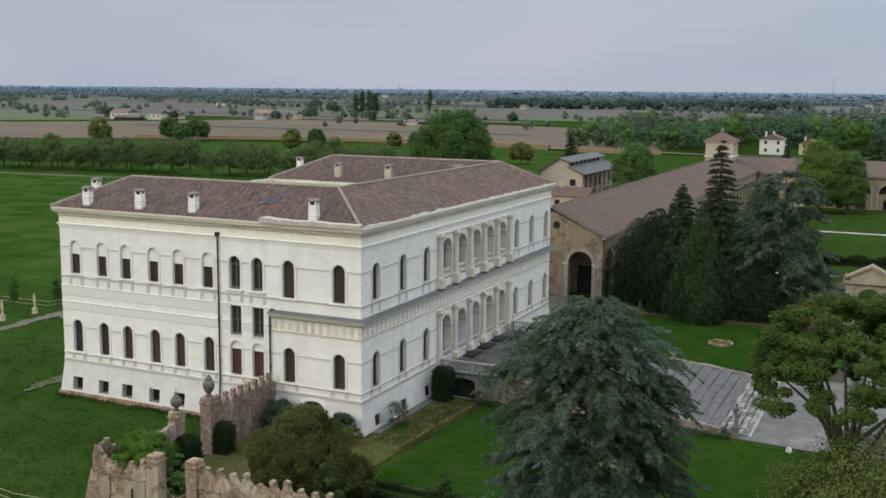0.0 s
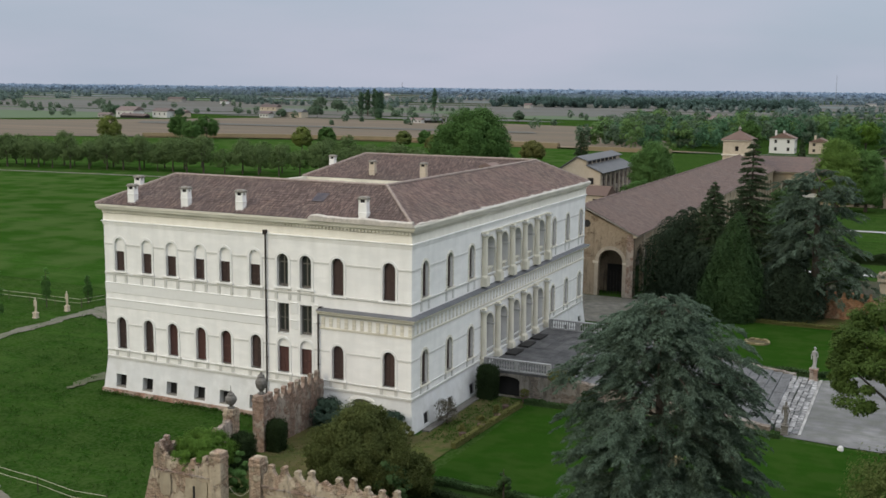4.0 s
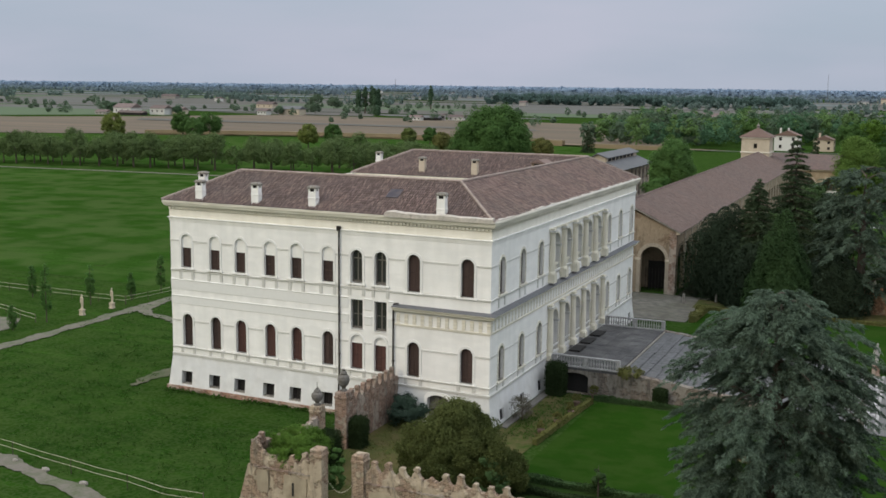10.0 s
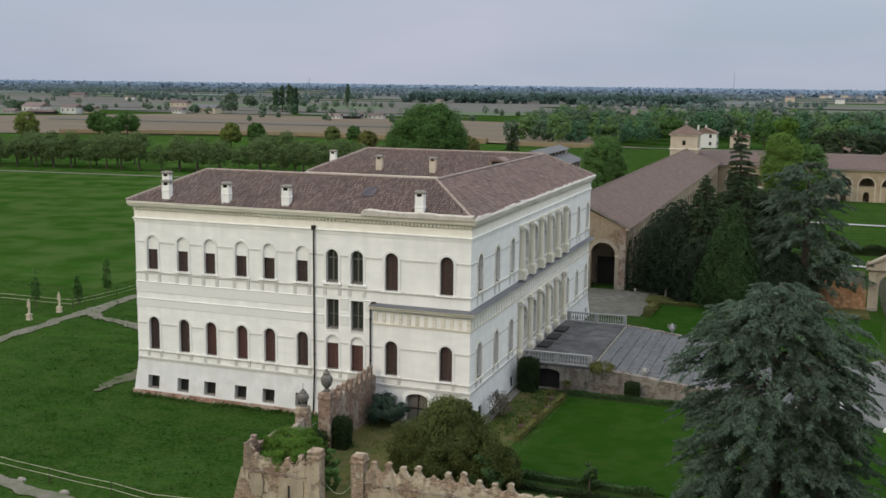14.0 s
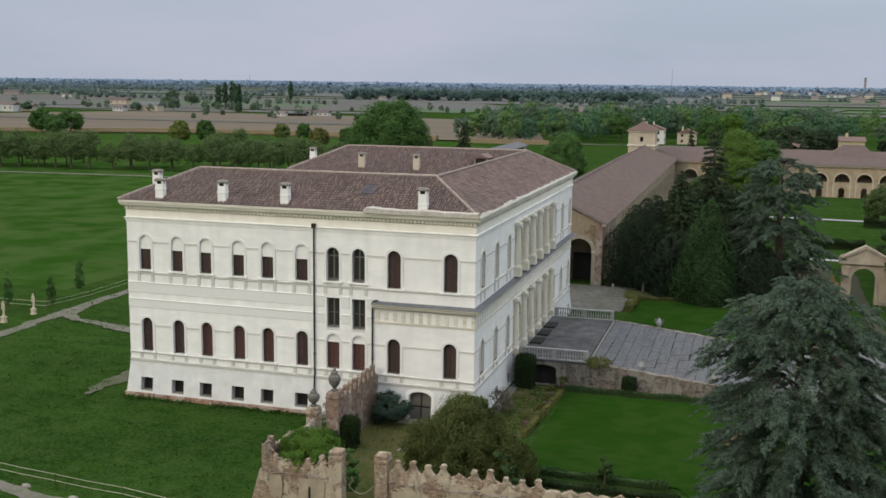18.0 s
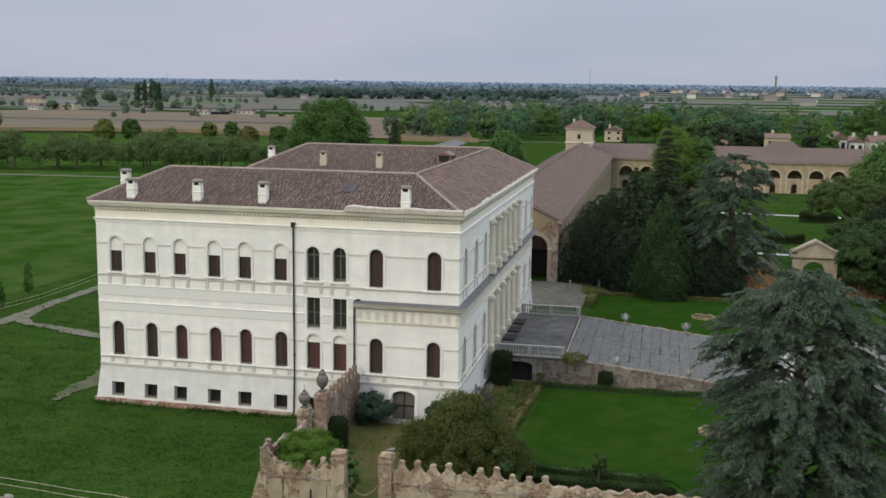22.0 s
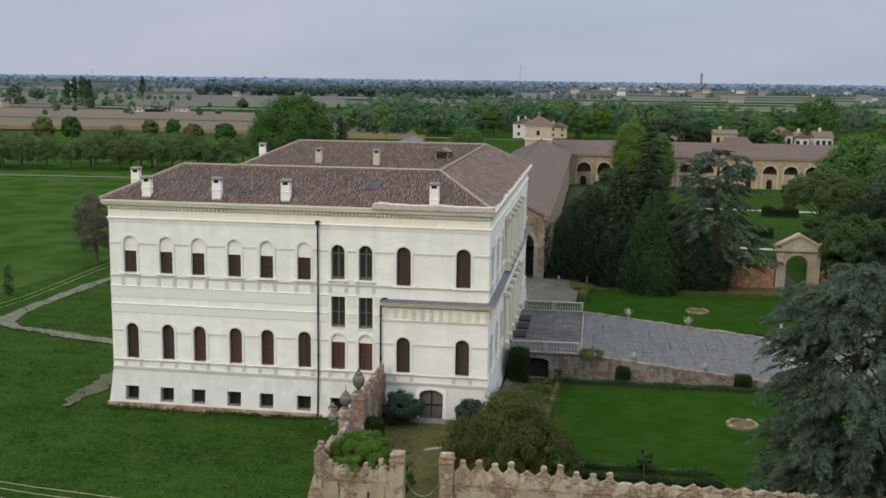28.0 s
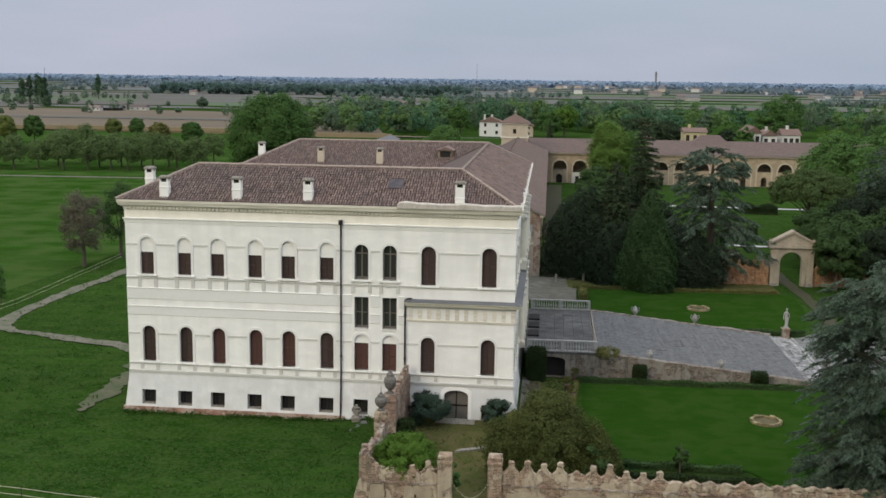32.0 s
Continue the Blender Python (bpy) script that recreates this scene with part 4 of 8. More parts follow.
for c, w, z0, z1 in S_BASE:
    win = part("basement_window", plate(batter_south, [(c - w / 2, z0), (c + w / 2, z0), (c + w / 2, z1), (c - w / 2, z1)], 0.55, 0.6), DARK, villa)
    part("sill", block(batter_south, c - w / 2, c + w / 2, z0, z0 + 0.05, 0.02, 0.5), STONE, win)
    for k in (1, 2, 3):
        u = c - w / 2 + w * k / 4
        part("bar", block(batter_south, u - 0.012, u + 0.012, z0 + 0.05, z1, 0.3, 0.33), IRON, win)
door = part("door", plate(batter_south, arch_outline(-3.86, 1.66, 0.87, 2.9, 0.38), 0.4, 0.48), WINFRAME, villa, "dark arched basement door with an upper light")
part("door_rail", block(batter_south, -4.65, -3.07, 1.75, 1.85, 0.35, 0.39), IRON, door)
part("door_post", block(batter_south, -3.9, -3.82, 0.9, 2.85, 0.35, 0.39), IRON, door)
part("door_surround", ring(batter_south, arch_outline(-3.86, 1.68, 0.85, 2.93, 0.38), [(u + math.copysign(0.22, u + 3.86), z if z < 1 else z + 0.2) for u, z in arch_outline(-3.86, 1.68, 0.85, 2.93, 0.38)], -0.05, 0.0), PLASTER, door)
part("door_step", Build().box(-5.2, -2.5, -1.8, -0.6, 0.6, 0.98), STONE, door, "low stone step")
for c, o in zip(E_WIN, up_e):
    arched_window(east, o, 10.25, 12.85, "shutter", BROWN)
for c, o in zip(E_WIN, low_e):
    arched_window(east, o, 4.0, 6.5, "shutter", BROWN)
for h in E_BASE:
    c = (h[0][0] + h[1][0]) / 2
    # Black plate set shallow, painting the opening's inner shade.
    part("basement_window", plate(batter_east, h, 0.14, 0.19), DARK, villa)

# mouldings
ALL = [(X0, skew(X0)), (X1, skew(X1)), (X1, Y1), (X0, Y1)]
FRONTS = ALL[:3]
CORNICE = [(0, 14.8), (0.06, 14.83), (0.08, 15.04), (0.2, 15.06), (0.22, 15.12), (0.33, 15.15), (0.36, 15.27), (0.42, 15.39), (0.42, 15.52), (0.0, 15.55)]
part("cornice", sweep(CORNICE, ALL, True), TRIM, villa, "moulded cream eaves cornice")
part("frieze", sweep([(0, 14.26), (0.02, 14.27), (0.02, 14.79), (0, 14.8)], ALL, True), FRIEZE, villa, "plain cream frieze below the cornice")
part("architrave", sweep([(0, 13.88), (0.03, 13.9), (0.035, 14.0), (0.06, 14.01), (0.065, 14.12), (0.13, 14.16), (0.14, 14.23), (0, 14.27)], ALL, True), PLASTER, villa)
b = Build()
for i in range(96):
    u = X0 + 0.1 + i * 0.284
    b.box(u, u + 0.15, skew(u) - 0.18, skew(u) - 0.05, 14.88, 15.05)
for i in range(140):
    b.box(0.05, 0.18, i * 0.284 - 0.4, i * 0.284 - 0.25, 14.88, 15.05)
tagged(part("dentil_course", b, TRIM, villa), kind="stuff")
E_PART = [(-7.4, skew(-7.4)), (X1, skew(X1)), (X1, Y1), (X1 - 1.5, Y1)]
for W_PART in ([(u, skew(u)) for u in ends] for ends in ((X0 - 0.001, -11.15), (-9.85, -9.2), (-7.9, -7.45))):
    part("string_course", sweep([(0, 8.5), (0.03, 8.52), (0.05, 9.24), (0.08, 9.3), (0.0, 9.34)], W_PART), GREYBAND, villa, "greyish flat band")
    part("string_course", sweep([(0, 7.36), (0.03, 7.38), (0.04, 7.92), (0.07, 8.02), (0.0, 8.04)], W_PART), GREYBAND, villa, "greyish flat band")
part("sill_course", sweep([(0, 9.95), (0.06, 9.97), (0.08, 10.1), (0.0, 10.14)], FRONTS), GREYMOULD, villa)
part("sill_course", sweep([(0, 3.8), (0.06, 3.82), (0.08, 3.92), (0.0, 3.95)], FRONTS), GREYMOULD, villa)
part("base_course", sweep([(0, 3.2), (0.07, 3.2), (0.09, 3.38), (0.0, 3.44)], FRONTS), GREYMOULD, villa)
# Impost courses coloured grey to draw their shadow line.
for z in (5.98, 12.32):
    for a, e in list(zip([X0] + [c + 0.66 for c in S_WEST + S_PAIR + S_EAST], [c - 0.66 for c in S_WEST + S_PAIR + S_EAST] + [X1])):
        if e - a > 0.3:
            part("impost_course", block(south, a, e, z, z + 0.12, -0.04, 0.0), GREYMOULD, villa)
    for a, e in ((skew(0) + 0.01, 0.97), (2.29, 5.2), (6.53, 9.3), (10.6, 12.0), (27.7, 29.1), (30.4, 33.2), (34.5, 37.4), (38.8, Y1)):
        part("impost_course", block(east, a, e, z, z + 0.12, -0.04, 0.0), GREYMOULD, villa)
BELT = [(0, 8.62), (0.1, 8.65), (0.12, 8.75), (0.36, 8.79), (0.4, 8.9), (0.5, 8.98), (0.5, 9.04), (0.0, 9.08)]
part("belt_cornice", sweep(BELT, E_PART), TRIM, villa, "projecting cream cornice between the storeys")
part("flashing", sweep([(0.0, 9.09), (0.52, 9.045), (0.53, 9.07), (0.0, 9.2)], E_PART), LEAD, villa, "grey lead flashing on the cornice")
part("frieze_course", sweep([(0, 7.62), (0.05, 7.64), (0.07, 7.78), (0.0, 7.8)], E_PART), TRIM, villa)
b = Build()
for i in range(12):
    u = -7.2 + i * 0.635
    triglyph = part("triglyph", Build().box(u, u + 0.26, skew(u) - 0.05, skew(u) + 0.02, 7.8, 8.55), TRIM, villa)
tri_mesh = Build().box(0.0, 0.022, -0.13, 0.13, 7.8, 8.55).mesh("triglyph")
for i in range(58):
    part("triglyph", tri_mesh, TRIM, villa).location = (0, i * 0.68 - 0.2, 0)

# loggia orders: half columns on pedestals, with broken entablatures
order = [E_LOG[0] - 1.53 + 3.06 * k for k in range(6)]
for z0, zb, zt, floor in ((9.3, 10.0, 13.35, 9.6), (3.0, 3.45, 7.25, 3.0)):
    for u in order:
        col = part("half_column", Build().lathe(0.2, u, [(0.32, zb), (0.32, zb + 0.08), (0.27, zb + 0.16), (0.245, zb + 0.22), (0.24, zb + 1.5), (0.205, zt - 0.34), (0.205, zt - 0.28), (0.25, zt - 0.24), (0.23, zt - 0.2), (0.31, zt - 0.06), (0.31, zt)], 16), COLUMN, villa, "cream stone half column")
        part("pedestal", Build().box(0.0, 0.52, u - 0.34, u + 0.34, z0, zb), COLUMN, col)
        part("abacus", Build().box(0.0, 0.52, u - 0.34, u + 0.34, zt, zt + 0.13), GREYMOULD, col)
        part("entablature_block", Build().box(0.0, 0.4, u - 0.27, u + 0.27, zt + 0.13, zt + 0.26), COLUMN, col)
    part("loggia_architrave", Build().box(0.0, 0.1, order[0] - 0.4, order[-1] + 0.4, zt + 0.14, zt + 0.24), COLUMN, villa)
    for c in E_LOG:
        inner = arch_outline(c, 2.0, floor if z0 > 5 else 3.05, 13.1 if z0 > 5 else 6.85)
        arch = part("archivolt", ring(east, inner, grown(inner, 0.14), -0.05, 0.0), COLUMN, villa)
        for s in (-1, 1):
            part("impost", block(east, c + s * 1.04 - 0.14, c + s * 1.04 + 0.14, (11.95 if z0 > 5 else 5.7), (12.1 if z0 > 5 else 5.85), -0.1, 0.55), GREYMOULD, arch)
        if z0 > 5:
            rail = part("balustrade", Build().box(-0.3, -0.08, c - 0.9, c + 0.9, 10.45, 10.6), COLUMN, villa)
            for k in range(7):
                part("baluster", Build().lathe(-0.19, c - 0.75 + k * 0.25, [(0.06, 9.76), (0.05, 9.85), (0.09, 10.0), (0.05, 10.3), (0.07, 10.46)], 8), COLUMN, rail)
part("brick_footing", Build().loft([[(x, skew(x) + y, z) for y, z in ((-0.42, 0.1), (0.2, 0.1), (0.2, 0.78), (-0.38, 0.78))] for x in (X0 - 0.4, -11.6)]), FOOTBRICK, villa, "exposed reddish brick footing")
for k in range(3):
    part("terrace_slab", Build().box(0.65, 1.6, order[1 + k] + 0.55, order[2 + k] - 0.55, 3.0, 3.14), DARK, villa, "dark slab before the loggia")

# downpipes
for u, z0, z1 in ((-11.89, 0.5, 14.2), (-7.44, 2.9, 9.1)):
    k = skew(u)
    pipe = part("downpipe", Build().tube([(u, k - 0.12 - (0.25 if z0 < 2 else 0.0), z0), (u, k - 0.12, BAND + 0.3), (u, k - 0.12, z1)], [0.06, 0.06, 0.06], 8), IRON, villa, "thin dark iron downpipe")
    part("hopper", Build().box(u - 0.13, u + 0.13, k - 0.26, k - 0.01, z1 - 0.05, z1 + 0.28) if z0 < 1 else Build().tube([(u, k - 0.12, z1), (u + 0.2, k - 0.2, z1 + 0.15), (u + 0.5, k - 0.35, z1 + 0.2)], [0.06] * 3), IRON, pipe)
    for z in (5.0, 8.0):
        part("bracket", Build().box(u - 0.09, u + 0.09, k - 0.19, k, z, z + 0.05), IRON, pipe)


def tiled(corners, owner, spacing=0.18, course=0.31, bow=0.04, mat=None):
    """Rows of half-round tiles on a slope. corners: eave start, eave end, ridge end, ridge start."""
    a, e, r1, r0 = (Vector(p) for p in corners)
    along = e - a
    length = along.length
    along.normalize()
    up = (r0 - a) - along * (r0 - a).dot(along)
    height = up.length
    up.normalize()
    normal = along.cross(up).normalized()
    if normal.z < 0:
        normal = -normal
    s0, s1 = (r0 - a).dot(along), (r1 - a).dot(along)
    b = Build()
    rng = random.Random(int(length * 100))
    u = spacing / 2
    while u < max(length, s1):
        lo = 0.0
        hi = height
        if s0 > 0.01 and u < s0:
            hi = min(hi, height * u / s0)
        if s1 < length - 0.01 and u > s1:
            hi = min(hi, height * (length - u) / (length - s1))
        if u > length:
            lo = height * (u - length) / (s1 - length)
        v = lo
        while v < hi - 0.05:
            w = min(v + course + 0.04, hi)
            j = rng.uniform(-0.03, 0.03)
            lift = rng.uniform(0.0, 0.04)
            n = len(b.v)
            for t, k in ((v, 1.0), (w, 0.85)):
                p = a + along * (u + j) + up * t
                for s, h in ((-0.5, 0.0), (-0.28, 0.8), (0.28, 0.8), (0.5, 0.0)):
                    b.v.append(tuple(p + along * s * spacing * 0.72 * k + normal * (0.03 + lift + bow * h * k + (0.025 if t == v else 0.0))))
            b.f += [[n + i, n + i + 1, n + i + 5, n + i + 4] for i in range(3)] + [[n, n + 1, n + 2, n + 3]]
            v += course
        u += spacing
    ob = part("roof_tiles", b, mat or TILE, owner)
    return tagged(ob, "weathered brown half-round roof tiles", kind="stuff")


# roofs: outer eaves, ridges 4.4 m in, inner eaves to the court
RX0, RX1, RY1, EZ, RZ = -27.65, 0.25, 39.8, 15.5, 17.7


def eave(x):
    return skew(x) - 0.4


RYW, RYE = eave(RX0), eave(RX1)
SR, SE, NR, ER = 3.8, 3.5, 35.6, -4.0
WS, WN = -23.0, -23.1
slopes = [
    [(RX0, RYW, EZ), (RX1, RYE, EZ), (ER, SE, RZ), (WS, SR, RZ)],
    [(RX1, RYE, EZ), (RX1, RY1, EZ), (ER, NR, RZ), (ER, SE, RZ)],
    [(RX1, RY1, EZ), (RX0, RY1, EZ), (WN, NR, RZ), (ER, NR, RZ)],
    [(RX0, 8.6, EZ), (RX0, RYW, EZ), (WS, SR, RZ), (WS, SR + 0.01, RZ)],
    [(RX0, RY1, EZ), (RX0, 30.3, EZ), (WN, NR, RZ), (WN, NR + 0.01, RZ)],
    [(-8.75, 8.6, EZ), (RX0, 8.6, EZ), (WS, SR, RZ), (ER, SE, RZ)],
    [(RX0, 30.3, EZ), (-8.75, 30.3, EZ), (ER, NR, RZ), (WN, NR, RZ)],
    [(-8.75, 30.3, EZ), (-8.75, 8.6, EZ), (ER, SE, RZ), (ER, NR, RZ)],
]
b = Build()
for s in slopes:
    b.poly(s)
roof = part("roof", b, TILEDARK, villa, "brown tiled hip roof")
for i in (0, 1, 6, 3):
    tiled(slopes[i], roof)


def ridge_line(points, owner, mat=TILE, r=0.13):
    b = Build()
    rng = random.Random(3)
    for p, q in zip(points, points[1:]):
        p, q = Vector(p), Vector(q)
        n = int((q - p).length / 0.42)
        for i in range(n):
            s, e = p + (q - p) * i / n, p + (q - p) * (i + 1.12) / n
            lift = Vector((0, 0, 0.06 + rng.uniform(0, 0.02)))
            b.tube([s + lift, e + lift], [r, r * 0.85], 6)
    return part("ridge_tiles", b, mat, owner)


ridge_line([(WS, SR, RZ), (ER, SE, RZ), (ER, NR, RZ), (WN, NR, RZ)], roof, RIDGE)
for p, q in (((RX0, RYW, EZ), (WS, SR, RZ)), ((RX1, RYE, EZ), (ER, SE, RZ)), ((RX1, RY1, EZ), (ER, NR, RZ)), ((RX0, 30.3, EZ), (WN, NR, RZ))):
    ridge_line([p, q], roof, RIDGE)
part("drain", Build().box(0.45, 1.05, 0.3, 10.2, 0.7, 1.05), DARKSTONE, villa, "dark stone drain along the wall foot")
part("gutter", Build().tube([(RX1 + 0.05, 8.0, EZ - 0.02), (RX1 + 0.05, RY1, EZ - 0.02)], [0.1, 0.1], 8), GREYMOULD, villa, "pale metal gutter")
part("court_cornice", Build().box(RX0, -8.7, 30.25, 30.5, EZ - 0.3, EZ + 0.02), TRIM, villa)


def curb(p, q, out, top, mat, label):
    """A worn pale curb along the eaves from p to q, its outer face towards out."""
    rings, n = [], int((Vector(q) - Vector(p)).length / 0.5)
    o = Vector(out)
    for k in range(n + 1):
        c = Vector(p).lerp(Vector(q), k / n)
        h = top + 0.07 * noise.noise((c.x * 0.9, c.y * 0.9, 3)) + 0.04 * noise.noise((c.x * 3, c.y * 3, 5))
        j = 0.03 * noise.noise((c.x * 2, c.y * 2, 7))
        rings.append([tuple(c + o * d + Vector((0, 0, z))) for d, z in ((0.1 + j, -0.06), (0.1 + j, h * 0.8), (0.03, h), (-0.22, h + 0.02), (-0.3, -0.02))])
    return part("curb", Build().loft(rings), mat, villa, label)


curb((-7.3, eave(-7.3), EZ), (RX1, RYE, EZ), (0, -1, 0), 0.3, CURB, "worn pale curb along the eaves")
curb((RX1, RYE - 0.1, EZ), (RX1, RY1, EZ), (1, 0, 0), 0.1, CURB, "worn pale curb along the eaves")
part("curb", Build().loft([[(x, eave(x) + d, EZ + z) for d, z in ((-0.14, -0.05), (-0.14, 0.8 * k), (0.0, k), (0.35, k - 0.02), (0.4, 0.0))] for x, k in ((-8.0, 0.2), (-7.8, 0.36), (-7.45, 0.42), (-7.0, 0.38), (-6.4, 0.31), (-5.9, 0.26))]), CURB, villa, "worn stone block on the eaves")
part("skylight", Build().poly([(-8.9, 1.1, 16.6), (-7.9, 1.1, 16.6), (-7.9, 2.1, 17.12), (-8.9, 2.1, 17.12)]), BLUEGLASS, villa, "bluish flat roof window")
dorm = part("dormer", Build().box(-8.7, -7.3, 32.4, 34.2, 16.2, 17.15), WINGWALL, villa, "small roof dormer with a dark opening")
part("dormer_roof", Build().loft([[(-8.9, 32.2, 17.15), (-7.1, 32.2, 17.15), (-8.0, 32.2, 17.5)], [(-8.9, 34.6, 17.15), (-7.1, 34.6, 17.15), (-8.0, 34.6, 17.5)]]), TILE, dorm)
part("opening", Build().box(-8.5, -7.5, 32.38, 32.42, 16.5, 17.05), DARK, dorm)


def chimney(x, y, base, top, mat=PLASTER, label="white plastered chimney", w=0.62, d=0.5):
    c = part("chimney", Build().loft([[(x + sx * w / 2 * k, y + sy * d / 2 * k, z) for sx, sy in ((-1, -1), (1, -1), (1, 1), (-1, 1))] for z, k in ((base - 0.5, 1.0), (base + 0.35, 1.0), (base + 0.4, 1.12), (base + 0.48, 1.0), (top - 0.42, 0.96))]), mat, villa, label)
    for sx in (-1, 1):
        for sy in (-1, 1):
            part("cap_post", Build().box(x + sx * w / 2 - 0.06 - (0.06 if sx > 0 else -0.06), x + sx * w / 2 + 0.06 - (0.06 if sx > 0 else -0.06), y + sy * (d / 2 - 0.08) - 0.07, y + sy * (d / 2 - 0.08) + 0.07, top - 0.42, top - 0.2), mat, c)
    part("flue", Build().box(x - w * 0.3, x + w * 0.3, y - d * 0.3, y + d * 0.3, top - 0.42, top - 0.2), DARK, c)
    part("cap", Build().loft([[(x + sx * w / 2 * k, y + sy * d / 2 * k, z) for sx, sy in ((-1, -1), (1, -1), (1, 1), (-1, 1))] for z, k in ((top - 0.2, 1.2), (top - 0.1, 1.25), (top - 0.08, 1.1), (top, 0.9))]), STONE, c)


for x, y, z, t in ((-24.29, 0.15, 16.0, 17.2), (-26.7, 3.8, 16.2, 17.5), (-19.15, 0.05, 15.95, 17.25), (-14.19, 0.0, 15.95, 17.25), (-3.82, -0.25, 15.75, 17.3), (-20.0, 31.35, 16.0, 17.4), (-14.2, 31.2, 15.95, 17.4), (-26.9, 35.2, 16.1, 17.5)):
    chimney(x, y, z, t, *((BARNPLASTER, "old brown plastered chimney") if 30 < y < 33 else ()))


# ---- terrace and stairs ----
terrace = thing("terrace", (3.1, 19.0, 0.9), "raised grey paved terrace with stone balustrades before the loggia", "terrace")
tw = pierced(lambda u, z, d=0.0: (u, 11.0 + d, z), 0.7, 6.2, 0.5, 2.8, [arch_outline(2.72, 2.05, 0.95, 2.58, 0.3, 6)], 0.5)
part("retaining_wall", tw, DIRTYWALL, terrace, "grey stained brick retaining wall")
# Solid black block painting the shade inside the passage.
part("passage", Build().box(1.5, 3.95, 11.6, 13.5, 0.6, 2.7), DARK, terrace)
part("retaining_wall", Build().box(0.7, 6.2, 26.5, 27.0, 0.5, 2.8), PALEBRICK, terrace)
part("retaining_wall", Build().box(5.9, 6.2, 11.5, 26.5, 0.5, 2.8), PALEBRICK, terrace)
rng = random.Random(5)
for i in range(7):
    for j in range(12):
        x0, y0 = 0.5 + i * 0.8, 11.0 + j * 1.3333
        part("paving_slab", Build().box(x0 + 0.01, x0 + 0.79, y0 + 0.01, y0 + 1.32, 2.8, 2.99 + rng.uniform(0, 0.012)), TERRACE, terrace)
part("edge_stone", Build().box(6.2, 6.34, 11.4, 26.6, 2.75, 3.02), STONE, terrace, "pale stone edge")


def balustrade(y, x0, x1, z, owner):
    rail = part("balustrade", Build().box(x0, x1, y - 0.13, y + 0.13, z + 0.8, z + 0.9), BALUSTER, owner, "worn stone balustrade")
    part("plinth", Build().box(x0, x1, y - 0.15, y + 0.15, z, z + 0.09), BALUSTER, rail)
    n = int((x1 - x0) / 0.21)
    for k in range(n):
        u = x0 + (k + 0.5) * (x1 - x0) / n
        if k % 12 == 0 or k == n - 1:
            part("post", Build().box(u - 0.13, u + 0.13, y - 0.14, y + 0.14, z + 0.09, z + 0.8), BALUSTER, rail)
        else:
            part("baluster", Build().lathe(u, y, [(0.07, z + 0.09), (0.045, z + 0.2), (0.085, z + 0.34), (0.04, z + 0.62), (0.07, z + 0.8)], 8), BALUSTER, rail)


balustrade(11.15, 0.75, 6.2, 3.0, terrace)
balustrade(26.85, 0.75, 6.2, 3.0, terrace)

stairs = thing("monumental_stairs", (14.5, 19.0, 0.9), "long grey stone ramp of shallow steps with crumbling side walls", "stairs")
N_STEP = 20
rng = random.Random(14)
for i in range(N_STEP):
    x0, z = 6.38 + i * 0.8, 2.95 - i * 0.085
    y = 11.4
    while y < 26.55:
        w = rng.uniform(1.3, 3.6)
        y1 = 26.6 if y + w > 25.6 else y + w
        j, lift = rng.uniform(-0.05, 0.05), rng.uniform(-0.015, 0.02)
        part("step", Build().loft([[(q, y + 0.002, 0.6), (q, y1 - 0.002, 0.6), (q, y1 - 0.002, z + lift + rng.uniform(-0.008, 0.008) - e), (q, y + 0.002, z + lift + rng.uniform(-0.008, 0.008) - e)] for q, e in ((x0 + j * 0.5, 0.0), (x0 + 0.74 + j, 0.0), (x0 + 0.8 + j, 0.025))]), PAVING, stairs)
        y = y1
FOOT = 6.38 + N_STEP * 0.8
for y in (11.0, 26.65):
    b = Build()
    rings = []
    for k in range(33):
        x = 6.2 + k * (FOOT - 6.0) / 32
        top = 3.1 - (x - 6.2) * 0.104 + 0.1 * noise.noise((x * 1.3, y, 0))
        rings.append([(x, y - 0.05, 0.5), (x, y + 0.45, 0.5), (x, y + 0.45, top - 0.04), (x, y + 0.2, top + 0.05 * noise.noise((x * 3, y, 5))), (x, y - 0.05, top - 0.06)])
    part("side_wall", b.loft(rings), DIRTYWALL, stairs, "crumbling grey brick side wall")
rng = random.Random(15)
for i in range(5):
    y = 11.6 - i * 0.1
    while y < 26.4 + i * 0.1:
        w = rng.uniform(0.7, 1.5)
        j = rng.uniform(-0.06, 0.06)
        part("foot_step", Build().box(FOOT + i * 0.42 + j, FOOT + i * 0.42 + 0.37 + j, y, min(y + w - rng.uniform(0.01, 0.06), 26.5 + i * 0.1), 0.6, 1.28 - i * 0.07 + rng.uniform(-0.02, 0.02)), FOOTSTONE, stairs)
        y += w
part("edge_stone", Build().box(FOOT + 2.1, FOOT + 2.3, 11.0, 27.0, 0.6, 1.03), PALESTEP, stairs, "pale worn edge stone")


